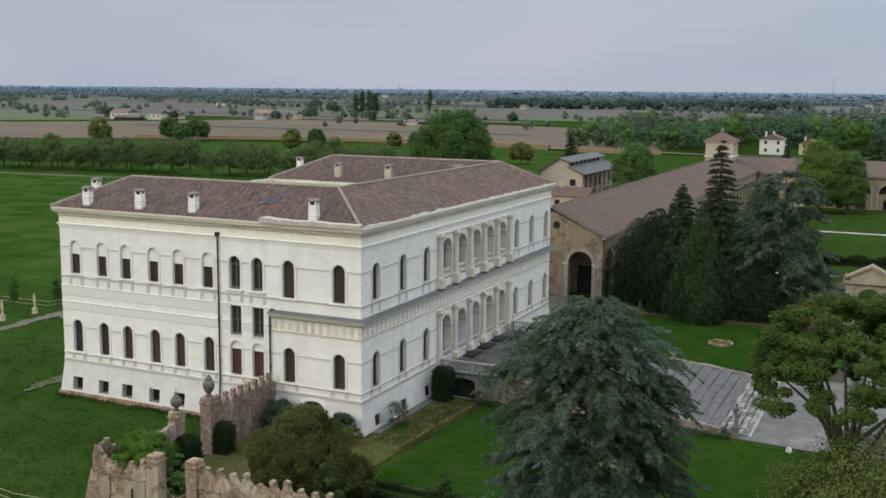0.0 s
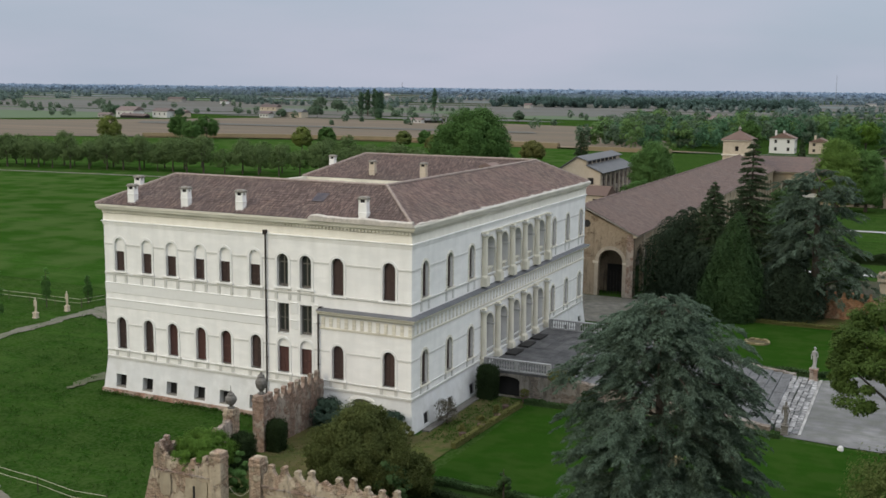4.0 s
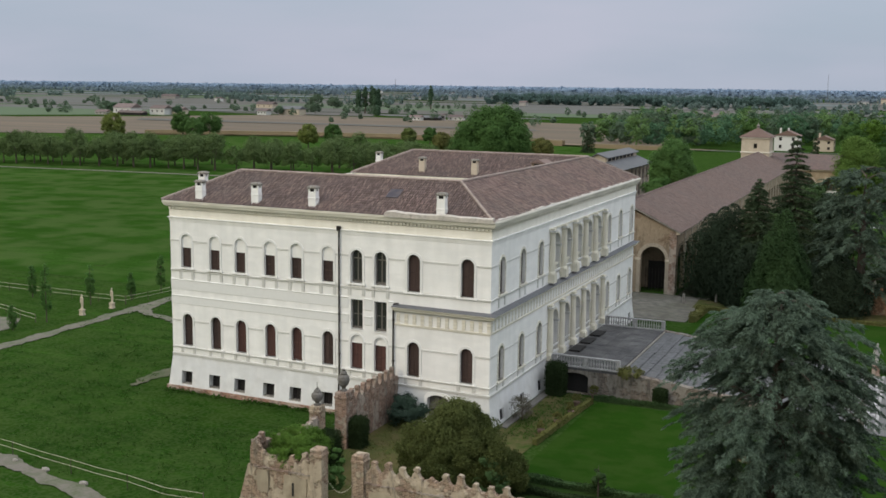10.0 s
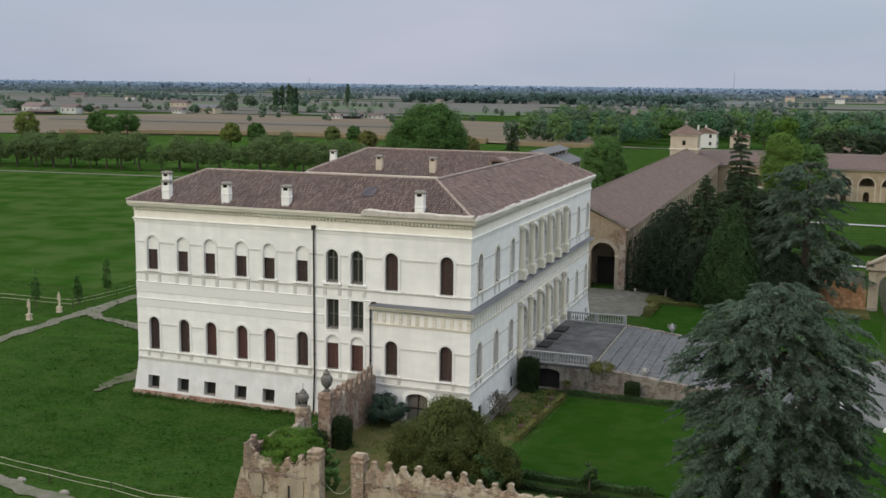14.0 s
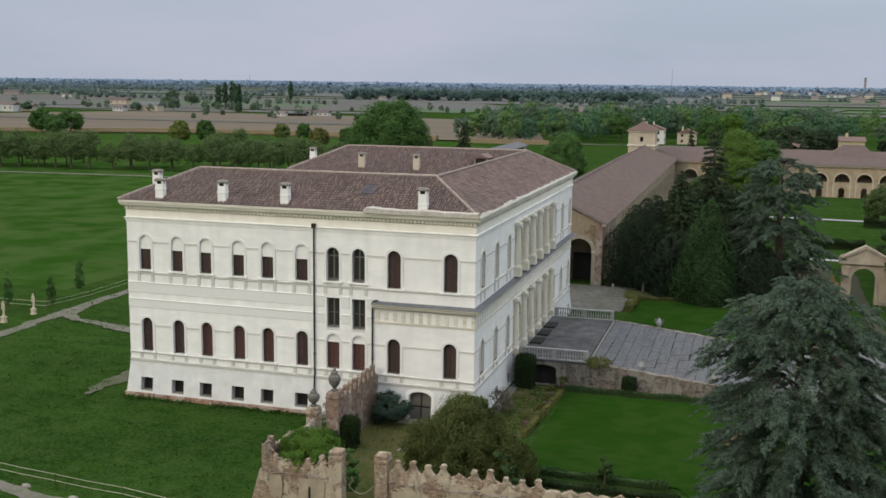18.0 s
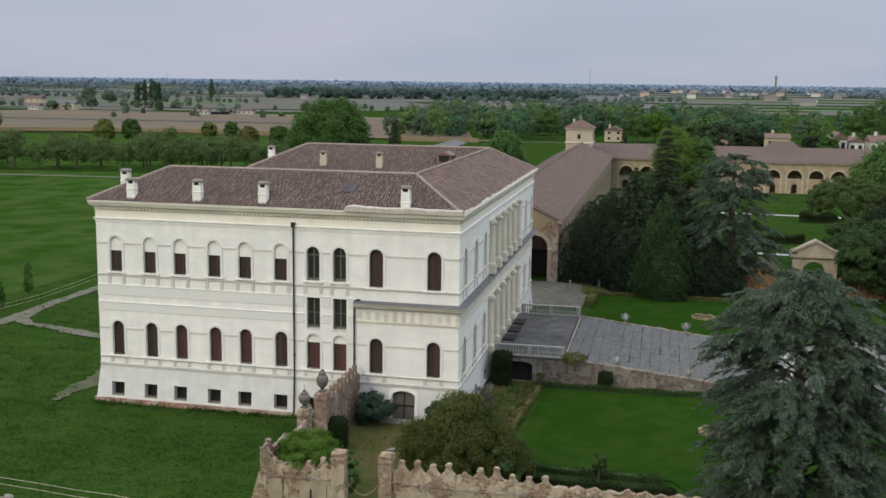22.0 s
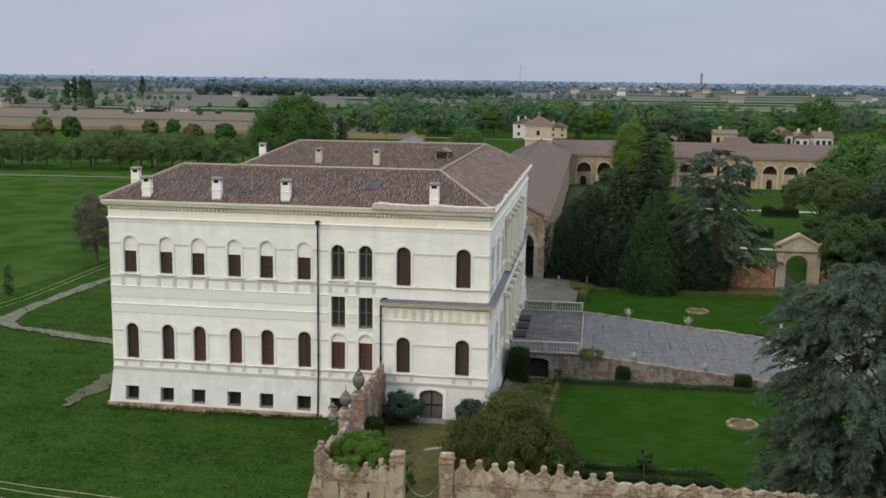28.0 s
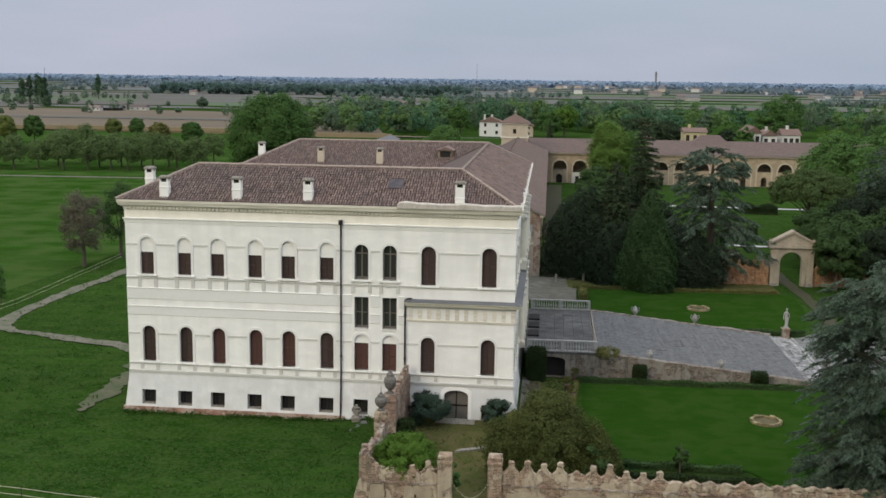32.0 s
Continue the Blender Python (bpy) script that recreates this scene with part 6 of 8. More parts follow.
def house(name, x0, x1, y0, y1, z, eave, top, wall, roof_mat, label, along="x", floors=2, n=3, chimneys=1):
    """A plain house with a pitched roof, windows in rows on the two sides in view, and chimneys."""
    h = thing(name, ((x0 + x1) / 2, (y0 + y1) / 2, z), label, "house", "far houses")
    part("wall", Build().box(x0, x1, y0, y1, z - 0.3, eave), wall, h)
    o = 0.4
    if along == "x":
        m = (y0 + y1) / 2
        rings = [[(x, y0 - o, eave - 0.05), (x, y1 + o, eave - 0.05), (x, m, top)] for x in (x0 - o, x1 + o)]
    else:
        m = (x0 + x1) / 2
        rings = [[(x0 - o, y, eave - 0.05), (x1 + o, y, eave - 0.05), (m, y, top)] for y in (y0 - o, y1 + o)]
    part("roof", Build().loft(rings), roof_mat, h)
    step = (eave - z) / floors
    for f in range(floors):
        for k in range(n):
            c = x0 + (x1 - x0) * (k + 0.5) / n
            part("window", Build().box(c - 0.5, c + 0.5, y0 - 0.04, y0 + 0.02, z + step * f + step * 0.35, z + step * f + step * 0.8), DARK, h)
            c = y0 + (y1 - y0) * (k + 0.5) / n
            part("window", Build().box(x1 - 0.02, x1 + 0.04, c - 0.5, c + 0.5, z + step * f + step * 0.35, z + step * f + step * 0.8), DARK, h)
    for k in range(chimneys):
        part("chimney", Build().box(x0 + 1.5 + 3 * k, x0 + 2.2 + 3 * k, (y0 + y1) / 2 - 0.4, (y0 + y1) / 2 + 0.4, eave, top + 0.9), wall, h)
    return h


house("white_house", -27.0, -17.5, 376, 384, 0.4, 6.4, 8.4, WHITEWALL, REDROOF, "white two-storey house with a brown roof", "y", 2, 2, 2)
house("village_house", -12.5, -5.0, 380, 388, 0.4, 5.0, 6.6, BARNPLASTER, REDROOF, "pale house beside the white house", "y", 2, 2, 1)
barn = thing("barn", (-33.1, 155, 0.6), "tall brick barn with a raised grey sheet roof", "barn")
part("gable_wall", Build().loft([[(-38.1, y, 0.4), (-29.1, y, 0.4), (-29.1, y, 7.9), (-32.1, y, 9.2), (-32.1, y, 10.2), (-34.1, y, 10.9), (-38.1, y, 8.2)] for y in (146.0, 146.5)]), BARNPLASTER, barn, "pale cream gable wall")
for z in (2.6, 5.6):
    part("gable_window", Build().box(-31.7, -30.5, 145.94, 146.02, z, z + 1.3), DARK, barn)
be = lambda u, z, d=0.0: (-29.1 - d, u, z)
part("side_wall", pierced(be, 146.5, 171.4, 0.4, 7.9, [[(c - 0.6, q), (c + 0.6, q), (c + 0.6, q + 2.2), (c - 0.6, q + 2.2)] for c in [148.4 + 3.4 * k for k in range(7)] for q in (1.7, 4.9)], 0.4), BARNBRICK, barn, "pale brick side wall with two rows of windows")
for k in range(8):
    part("pilaster", block(be, 146.55 + 3.4 * k, 146.95 + 3.4 * k, 0.5, 7.8, -0.12, 0.0), BARNPLASTER, barn)
# Black block stands in for the barn's unlit inside.
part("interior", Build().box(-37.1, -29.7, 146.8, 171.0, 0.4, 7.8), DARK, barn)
part("roof", Build().loft([[(-28.4, y, 7.85), (-32.1, y, 9.35), (-32.1, y, 9.5), (-28.4, y, 8.0)] for y in (145.6, 172.0)]), GREYROOF, barn)
part("roof", Build().loft([[(-31.7, y, 10.35), (-34.1, y, 11.2), (-38.5, y, 8.2), (-38.5, y, 8.0), (-34.1, y, 11.0), (-31.7, y, 10.2)] for y in (145.6, 172.0)]), GREYROOF, barn)
part("clerestory", Build().box(-32.3, -32.1, 146.2, 171.2, 9.3, 10.3), BARNPLASTER, barn)
for k in range(7):
    part("clerestory_window", Build().box(-32.1, -32.06, 147.2 + k * 3.1, 149.6 + k * 3.1, 9.55, 10.2), DARK, barn)
house("shed", -33.5, -25.6, 137.5, 144, 0.5, 4.3, 5.9, BARNPLASTER, REDROOF, "low cream shed with a red tiled roof", "x", 1, 2, 1)
house("village_house", 40.5, 46.8, 245, 253, 0.4, 9.7, 10.8, YELLOWWALL, REDROOF, "yellowish village house behind the north range", "x", 2, 3, 1)
house("village_house", 57.3, 61.2, 240, 252, 0.4, 10.0, 11.8, WHITEWALL, REDROOF, "white gabled village house behind the north range", "y", 2, 2, 0)
house("village_house", 62.0, 66.0, 242, 252, 0.4, 9.2, 10.6, WHITEWALL, REDROOF, "white village house behind the north range", "y", 2, 2, 1)
house("village_house", 67.6, 72.4, 242, 250, 0.4, 9.4, 11.0, WHITEWALL, REDROOF, "pale village house behind the north range", "x", 2, 3, 1)
house("village_house", 24, 34, 262, 270, 0.4, 6.5, 8.0, CREAM, REDROOF, "pale village house among trees", "x", 2, 3, 1)
house("shed", -27.5, -20.0, 132, 136, 0.5, 2.6, 3.4, BRICK, REDROOF, "low brick shed with a red roof", "x", 1, 2, 0)


# loose stones on the broken crowns
def rubble(place, u0, u1, tops, count, mat, owner, seed):
    r = random.Random(seed)
    us, zs = [t[0] for t in tops], [t[1] for t in tops]
    for k in range(count):
        u = r.uniform(u0, u1)
        z, d, s = float(np.interp(u, us, zs)) - 0.03, r.uniform(0.1, 0.32), r.uniform(0.08, 0.17)
        b = Build()
        rings = []
        for q, w in ((-0.5, 0.8), (0.1, 1.0), (0.6, 0.6)):
            rings.append([place(u + s * w * math.cos(a) * r.uniform(0.8, 1.2), z + q * s * r.uniform(0.8, 1.3) + s * 0.4, d + s * w * math.sin(a) * r.uniform(0.7, 1.1)) for a in [i * math.pi / 3 for i in range(6)]])
        part("stone", b.loft(rings), mat, owner)


rubble(front, -7.1, -3.4, [(-7.2, 4.5), (-6.9, 4.75), (-6.6, 4.2), (-6.0, 3.95), (-5.0, 3.8), (-4.4, 4.0), (-4.0, 3.75), (-3.7, 4.3), (-3.25, 3.8)], 34, PALEBRICK, ruin, 1)
rubble(flank, -18.3, -11.7, side, 40, BRICK, ruin, 2)
rubble(front, 8.8, 33.0, [(8.8, 3.75), (34, 3.7)], 60, PALEBRICK, near_wall, 3)

bench = thing("stone_slab", (-2.3, -6.9, 0.9), "low pale stone slab lying in the courtyard grass", "slab")
part("slab", Build().loft([[(-3.3, -7.5, z), (-1.4, -6.6, z), (-1.2, -6.1, z), (-3.1, -7.0, z)] for z in (0.8, 1.08)]), STONE, bench)


def plaster_patch(place, u0, u1, z0, z1, owner, seed):
    """A broken field of old plaster left on a brick face."""
    cu, cz, a, b2 = (u0 + u1) / 2, (z0 + z1) / 2, (u1 - u0) / 2, (z1 - z0) / 2
    pts = []
    for k in range(40):
        t = 2 * math.pi * k / 40
        c, s = math.cos(t), math.sin(t)
        q = 1 / max(abs(c), abs(s)) ** 0.8 * (1 + 0.14 * noise.noise((c * 2.5, s * 2.5, seed)) + 0.06 * noise.noise((c * 8, s * 8, seed + 9)))
        pts.append((cu + a * c * q, cz + b2 * s * q))
    part("plaster_patch", plate(place, pts, -0.05, 0.1), OLDPLASTER, owner, "broken patch of cream plaster")


for k, (u0, u1, z0, z1) in enumerate(((-6.75, -6.0, 1.9, 3.2), (-5.0, -3.5, 0.9, 3.15), (-6.1, -5.3, 0.4, 1.3))):
    plaster_patch(front, u0, u1, z0, z1, ruin, k)
for k, (u0, u1, z0, z1) in enumerate(((0.3, 1.9, 1.4, 3.1), (3.0, 5.2, 0.9, 3.2), (7.0, 8.6, 1.8, 3.2), (10.5, 13.0, 1.2, 3.1), (15.5, 17.0, 1.0, 2.9), (19.0, 22.5, 1.4, 3.2), (25, 28, 1.0, 3.0))):
    plaster_patch(front, u0, u1, z0, z1, near_wall, 20 + k)
part("string_course", rough_wall(lambda u, z, d=0.0: (u, -18.98 + d, z), -6.9, -3.3, 3.3, [(-6.9, 3.42), (-3.3, 3.4)], 0.12, 8.0), BRICK, ruin)
part("slit", block(front, -4.42, -4.34, 2.0, 2.75, -0.12, 0.05), DARK, ruin)


# ---- plants ----
def leaf_mesh(name, points, size, flat=0.0, slim=0.6, along=None, out=None):
    """Many small pointed leaves or needle tufts at the given points; out turns their faces outwards."""
    g = np.random.RandomState(len(points) % 9973)
    p = np.asarray(points, dtype=np.float64)
    n = len(p)
    nor = g.normal(size=(n, 3))
    nor[:, 2] = np.abs(nor[:, 2]) + flat
    if out is not None:
        nor = np.asarray(out) + 0.33 * nor
    nor /= np.linalg.norm(nor, axis=1)[:, None]
    a = np.cross(nor, g.normal(size=(n, 3)))
    if along is not None:
        a = np.asarray(along) + 0.45 * g.normal(size=(n, 3))
        a /= np.linalg.norm(a, axis=1)[:, None]
        nor -= a * (nor * a).sum(1)[:, None]
        nor /= np.linalg.norm(nor, axis=1)[:, None]
    a /= np.linalg.norm(a, axis=1)[:, None]
    c = np.cross(nor, a)
    s = size * g.uniform(0.6, 1.35, (n, 1))
    v = np.stack([p + a * s * 1.15, p - a * s * 0.75 + c * s * slim * 1.1, p - a * s * 0.75 - c * s * slim * 1.1], 1).reshape(-1, 3)
    me = bpy.data.meshes.new(name)
    me.vertices.add(3 * n)
    me.vertices.foreach_set("co", v.ravel())
    me.loops.add(3 * n)
    me.loops.foreach_set("vertex_index", np.arange(3 * n, dtype=np.int32))
    me.polygons.add(n)
    me.polygons.foreach_set("loop_start", np.arange(0, 3 * n, 3, dtype=np.int32))
    me.update(calc_edges=True)
    me.validate()
    return me


def clump_points(g, centre, radii, clumps, leaves, clump_r, hollow=0.55, lower=-0.75):
    """Leaf places in rounded clumps over an ellipsoid crown."""
    d = g.normal(size=(clumps, 3))
    d /= np.linalg.norm(d, axis=1)[:, None]
    d[:, 2] = np.where(d[:, 2] < lower, -d[:, 2] * 0.3, d[:, 2])
    r = g.uniform(hollow, 1.0, (clumps, 1)) ** 0.6
    cc = np.asarray(centre) + d * r * np.asarray(radii)
    o = g.normal(size=(clumps, leaves, 3))
    o /= np.linalg.norm(o, axis=2)[:, :, None]
    o *= (g.uniform(0.25, 1.0, (clumps, leaves, 1)) ** 0.5) * clump_r * g.uniform(0.6, 1.25, (clumps, 1, 1))
    o[:, :, 2] *= 0.8
    return (cc[:, None, :] + o).reshape(-1, 3), cc


def outwards(pts, cc, centre):
    """Directions from the clumps' centres, mixed with those from the crown's."""
    o = pts.reshape(len(cc), -1, 3) - cc[:, None, :]
    o /= np.linalg.norm(o, axis=2)[:, :, None] + 1e-6
    c = cc - np.asarray(centre)
    c /= np.linalg.norm(c, axis=1)[:, None] + 1e-6
    return (0.75 * o + 0.55 * c[:, None, :] + (0, 0, 0.15)).reshape(-1, 3)


def limbs(g, x, y, z, fork, targets, r, lean=(0, 0)):
    """A tapered trunk that forks into limbs towards some of the clumps."""
    b = Build()
    top = (x + lean[0], y + lean[1], fork)
    b.tube([(x, y, z - 0.2), (x + lean[0] * 0.4 + 0.04, y + lean[1] * 0.4, z + (fork - z) * 0.5), top], [r * 1.25, r, r * 0.8], 8)
    for t in targets:
        t = Vector(t)
        s = Vector(top) - Vector((0, 0, g.uniform(0, 0.25) * (fork - z)))
        m = s.lerp(t, 0.5) + Vector((0, 0, (t - s).length * 0.08))
        b.tube([s, m, t], [r * 0.42, r * 0.22, r * 0.08], 5)
    return b


def broadleaf(name, x, y, h, w, mat, label, category="tree", group="", clumps=60, leaves=120, leaf=0.2, trunk=0.3, seed=1, clump_r=None, base=None, z=None, kind=""):
    g = np.random.RandomState(seed)
    z = ground_height(x, y) if z is None else z
    base = h * trunk if base is None else base
    if y > 90:
        leaves, leaf = int(leaves * 0.6), leaf * 1.28
    pts, cc = clump_points(g, (x, y, z + (h + base) / 2), (w / 2 * 0.85, w / 2 * 0.85, (h - base) / 2 * 0.88), clumps, leaves, clump_r or w * 0.13)
    t = thing(name, (x, y, z), label, category, group, kind)
    if trunk:
        stem = limbs(g, x, y, z, z + base + (h - base) * 0.3, cc[:9], max(0.06, h * 0.022)) if w > 2 else Build().tube([(x, y, z - 0.2), (x + 0.02, y, z + h * 0.5), (x, y, z + h * 0.95)], [0.06, 0.04, 0.012], 6)
        part("trunk", stem, BARK, t)
    part("crown", leaf_mesh("crown", pts, leaf, out=outwards(pts, cc, (x, y, z + (h + base) / 2))), mat, t)
    return t


def yew(x, y, h, w, label, spires=9, seed=1, leaves=4200, leaf=0.13, mat=None, name="yew", fall=0.34):
    """A dense dark yew: many upright spires grown together, leafy to the ground."""
    g = np.random.RandomState(seed)
    z = ground_height(x, y)
    t = thing(name, (x, y, z), label, "tree")
    pts, out = [], []
    for i in range(spires):
        a, q = i * 2.399 + g.uniform(-0.3, 0.3), math.sqrt((i + 0.3) / spires)
        cx, cy = x + math.cos(a) * q * w * 0.3, y + math.sin(a) * q * w * 0.3
        top, r = h * (1.0 - fall * q ** 1.5) * g.uniform(0.93, 1.0), w * g.uniform(0.2, 0.26)
        v, d = g.uniform(0, 1, leaves), g.uniform(0, 2 * math.pi, leaves)
        bump = 1 + 0.2 * np.sin(5 * d + i + v * 9) * np.sin(v * 14 + i * 2 + 2 * d) + g.normal(size=leaves) * 0.05
        rr = r * np.sqrt(np.clip(1 - v ** 1.9, 0.004, 1)) * (0.82 + 0.25 * np.sin(v * 2.6)) * bump
        pts.append(np.stack([cx + np.cos(d) * rr, cy + np.sin(d) * rr, z + 0.1 + v * top], 1))
        out.append(np.stack([np.cos(d), np.sin(d), 0.25 + 0.8 * v], 1))
    part("trunk", Build().tube([(x, y, z - 0.2), (x, y, z + h * 0.4), (x, y, z + h * 0.8)], [h * 0.04, h * 0.03, 0.05], 8), BARK, t)
    pts, out = np.concatenate(pts), np.concatenate(out)
    part("crown", leaf_mesh("crown", pts, leaf, 0.0, 0.4, None, out), mat or YEW, t)
    return t


def conifer(name, x, y, h, w, mat, label, seed=1, tiers=30, per=9, needles=70, leaf=0.16, droop=0.25, bare=0.08, shape=1.0, top_w=0.03):
    """A spruce or cedar: whorls of boughs with hanging sprays."""
    g = np.random.RandomState(seed)
    z = ground_height(x, y)
    t = thing(name, (x, y, z), label, "tree")
    b = Build()
    b.tube([(x, y, z - 0.2), (x, y, z + h * 0.5), (x, y, z + h * 0.98)], [h * 0.022, h * 0.013, 0.03], 8)
    pts, ways = [], []
    for i in range(tiers):
        f = bare + (1 - bare) * (i + g.uniform(0, 0.7)) / tiers
        reach = w / 2 * max(top_w, (1 - f) ** shape)
        for k in range(per):
            a = g.uniform(0, 2 * math.pi)
            ln = reach * g.uniform(0.65, 1.12)
            zz = z + h * f
            tip = (x + math.cos(a) * ln, y + math.sin(a) * ln, zz - ln * droop * g.uniform(0.4, 1.3))
            if i % 2 == 0 and k % 2 == 0:
                part("bough", Build().tube([(x, y, zz), tip], [0.012 * h * 0.3, 0.015], 4), BARK, t)
            n = max(6, int(needles * ln / (w / 2)))
            s = g.uniform(0.12, 1.0, n) ** 0.7
            side = g.normal(size=n) * ln * 0.13 * (1.15 - s)
            px = x + math.cos(a) * ln * s - math.sin(a) * side
            py = y + math.sin(a) * ln * s + math.cos(a) * side
            pz = zz + (tip[2] - zz) * s ** 1.3 - np.abs(side) * 0.4 - g.uniform(0, 0.16, n)
            pts.append(np.stack([px, py, pz], 1))
            ways.append(np.tile((math.cos(a), math.sin(a), -droop), (n, 1)) + np.stack([-math.sin(a) * np.sign(side), math.cos(a) * np.sign(side), side * 0], 1) * 0.6)
    part("trunk", b, BARK, t)
    part("crown", leaf_mesh("crown", np.concatenate(pts), leaf * 1.35, 0.4, 0.3, np.concatenate(ways)), mat, t)
    return t


def great_cedar(x, y, h, w, seed, label, boughs=330, fans=14, needles=62, leaf=0.1, mat=None, profile=((0.05, 0.8), (0.25, 0.95), (0.42, 1.0), (0.64, 0.95), (0.75, 0.9), (0.84, 0.84), (0.92, 0.74), (0.96, 0.5), (1.0, 0.2))):
    """An old blue-grey cedar: long boughs that arch out and droop at the tips, carrying feathery fans of needles."""
    g = np.random.RandomState(seed)
    z = ground_height(x, y)
    t = thing("cedar", (x, y, z), label, "tree")
    b = Build()
    b.tube([(x, y, z - 0.2), (x + 0.1, y, z + h * 0.4), (x - 0.1, y + 0.1, z + h * 0.75), (x, y, z + h * 0.95)], [h * 0.035, h * 0.026, h * 0.013, 0.05], 10)
    pts, ways = [], []
    fs, rs = [q[0] for q in profile], [q[1] for q in profile]
    level = g.permutation(boughs)
    for i in range(boughs):
        a = i * 2.399 + g.uniform(-0.5, 0.5)
        f = fs[0] + (1 - fs[0]) * (level[i] + g.uniform(0, 1)) / boughs
        ln = w / 2 * float(np.interp(f, fs, rs)) * g.uniform(0.62, 1.03) * (1.0 + 0.09 * math.sin(2 * a + 9 * f) + 0.06 * math.sin(5 * a - 14 * f))
        lift = ln * g.uniform(0.12, 0.34)
        zz = z + h * f - lift * 0.75
        e = np.array([(x + math.cos(a) * ln * s, y + math.sin(a) * ln * s, zz + lift * math.sin(s * 2.3) - 0.14 * ln * s ** 3) for s in (0.0, 0.25, 0.5, 0.75, 1.0)])
        if i % 5 == 0:
            part("bough", Build().tube([tuple(p) for p in e], [0.08, 0.065, 0.05, 0.03, 0.012], 5), BARK, t)
        n = max(4, int(fans * (0.35 + 0.65 * ln / (w / 2))))
        for k in range(n):
            s = 0.3 + 0.7 * ((k + g.uniform(0, 1)) / n) ** 0.75
            c = np.array([np.interp(s, (0, 0.25, 0.5, 0.75, 1), e[:, q]) for q in range(3)]) + g.normal(size=3) * (0.12, 0.12, 0.1)
            off = a + g.uniform(-1.35, 1.35) * (1.1 - 0.5 * s)
            fan = g.uniform(0.45, 1.0) * (0.55 + 0.09 * w / 2)
            pitch = g.uniform(-0.15, 0.5)
            q = g.uniform(0, 1, needles)
            r = g.uniform(-1, 1, needles) * (1.05 - q) * 0.42 * fan
            ahead = q * fan + np.abs(r) * 0.7
            px = c[0] + math.cos(off) * ahead - math.sin(off) * r
            py = c[1] + math.sin(off) * ahead + math.cos(off) * r
            pz = c[2] - pitch * ahead - 0.32 * ahead ** 2 / fan + g.normal(size=needles) * 0.025 - np.abs(r) * 0.2
            pts.append(np.stack([px, py, pz], 1))
            side = np.sign(r) * 0.8
            ways.append(np.stack([math.cos(off) - math.sin(off) * side, math.sin(off) + math.cos(off) * side, -pitch - 0.5 * q], 1))
    part("trunk", b, BARK, t)
    part("crown", leaf_mesh("crown", np.concatenate(pts), leaf, 0.7, 0.27, np.concatenate(ways)), mat or CEDAR, t)
    return t


def umbrella_pine(x, y, h, w, base, seed, label, mat=PINE, tufts=330, leaves=320, leaf=0.085, r=0.5, lean=(0.1, 0.0)):
    """A stone pine: bare forking limbs under a dome of many small upright tufts of needles."""
    g = np.random.RandomState(seed)
    z = ground_height(x, y)
    t = thing("stone_pine", (x, y, z), label, "tree")
    c0 = np.array((x + lean[0], y + lean[1], z + base + (h - base) * 0.25))
    d = g.normal(size=(tufts, 3))
    d[:, 2] = np.abs(d[:, 2]) - 0.16
    d /= np.linalg.norm(d, axis=1)[:, None]
    lump = 1 + 0.07 * np.sin(3.1 * d[:, :1] * 3 + seed) * np.sin(2.7 * d[:, 1:2] * 3) + g.uniform(-0.16, 0.03, (tufts, 1))
    cc = c0 + d * lump * (w / 2, w / 2, (h - base) * 0.75 - r * 0.5)
    o = g.normal(size=(len(cc), leaves, 3))
    o /= np.linalg.norm(o, axis=2)[:, :, None]
    o[:, :, 2] = o[:, :, 2] * 0.75 + 0.1
    o *= g.uniform(0.2, 1.0, (len(cc), leaves, 1)) ** 0.6 * r * g.uniform(0.6, 1.2, (len(cc), 1, 1))
    pts = (cc[:, None, :] + o).reshape(-1, 3)
    fork = c0 - (0, 0, (h - base) * 0.25)
    aims = [c0 + (c - c0) * 0.9 for c in cc[:14]]
    part("trunk", limbs(g, x, y, z, z + base * 0.88, aims, h * 0.021, lean), BARK, t)
    part("crown", leaf_mesh("crown", pts, leaf, 0.3, 0.45, out=0.6 * outwards(pts, cc, fork)), mat, t)
    return t


great_cedar(20.6, -15.2, 14.2, 10.4, 4, "broad old blue-grey cedar standing on the lawn", 430, 16, 90, 0.085, None, ((0.05, 0.8), (0.2, 0.95), (0.36, 1.03), (0.5, 1.0), (0.66, 0.97), (0.78, 0.92), (0.86, 0.82), (0.92, 0.62), (0.97, 0.38), (1.0, 0.15)))
umbrella_pine(32.2, -15.0, 15.3, 8.7, 9.9, 17, "olive-green stone pine with a rounded crown of dense tufts", leaf=0.08, r=0.46)
broadleaf("tree", 33.6, -18.6, 10.6, 9.4, DULLOLIVE, "yellow-green tree at the garden's edge", clumps=170, leaves=300, leaf=0.065, trunk=0.25, seed=12, clump_r=1.2)
magnolia = broadleaf("magnolia", 2.3, -12.0, 5.9, 4.4, MAGNOLIA, "dense olive-green evergreen tree in the courtyard", clumps=150, leaves=330, leaf=0.06, trunk=0.03, seed=3, clump_r=0.7)
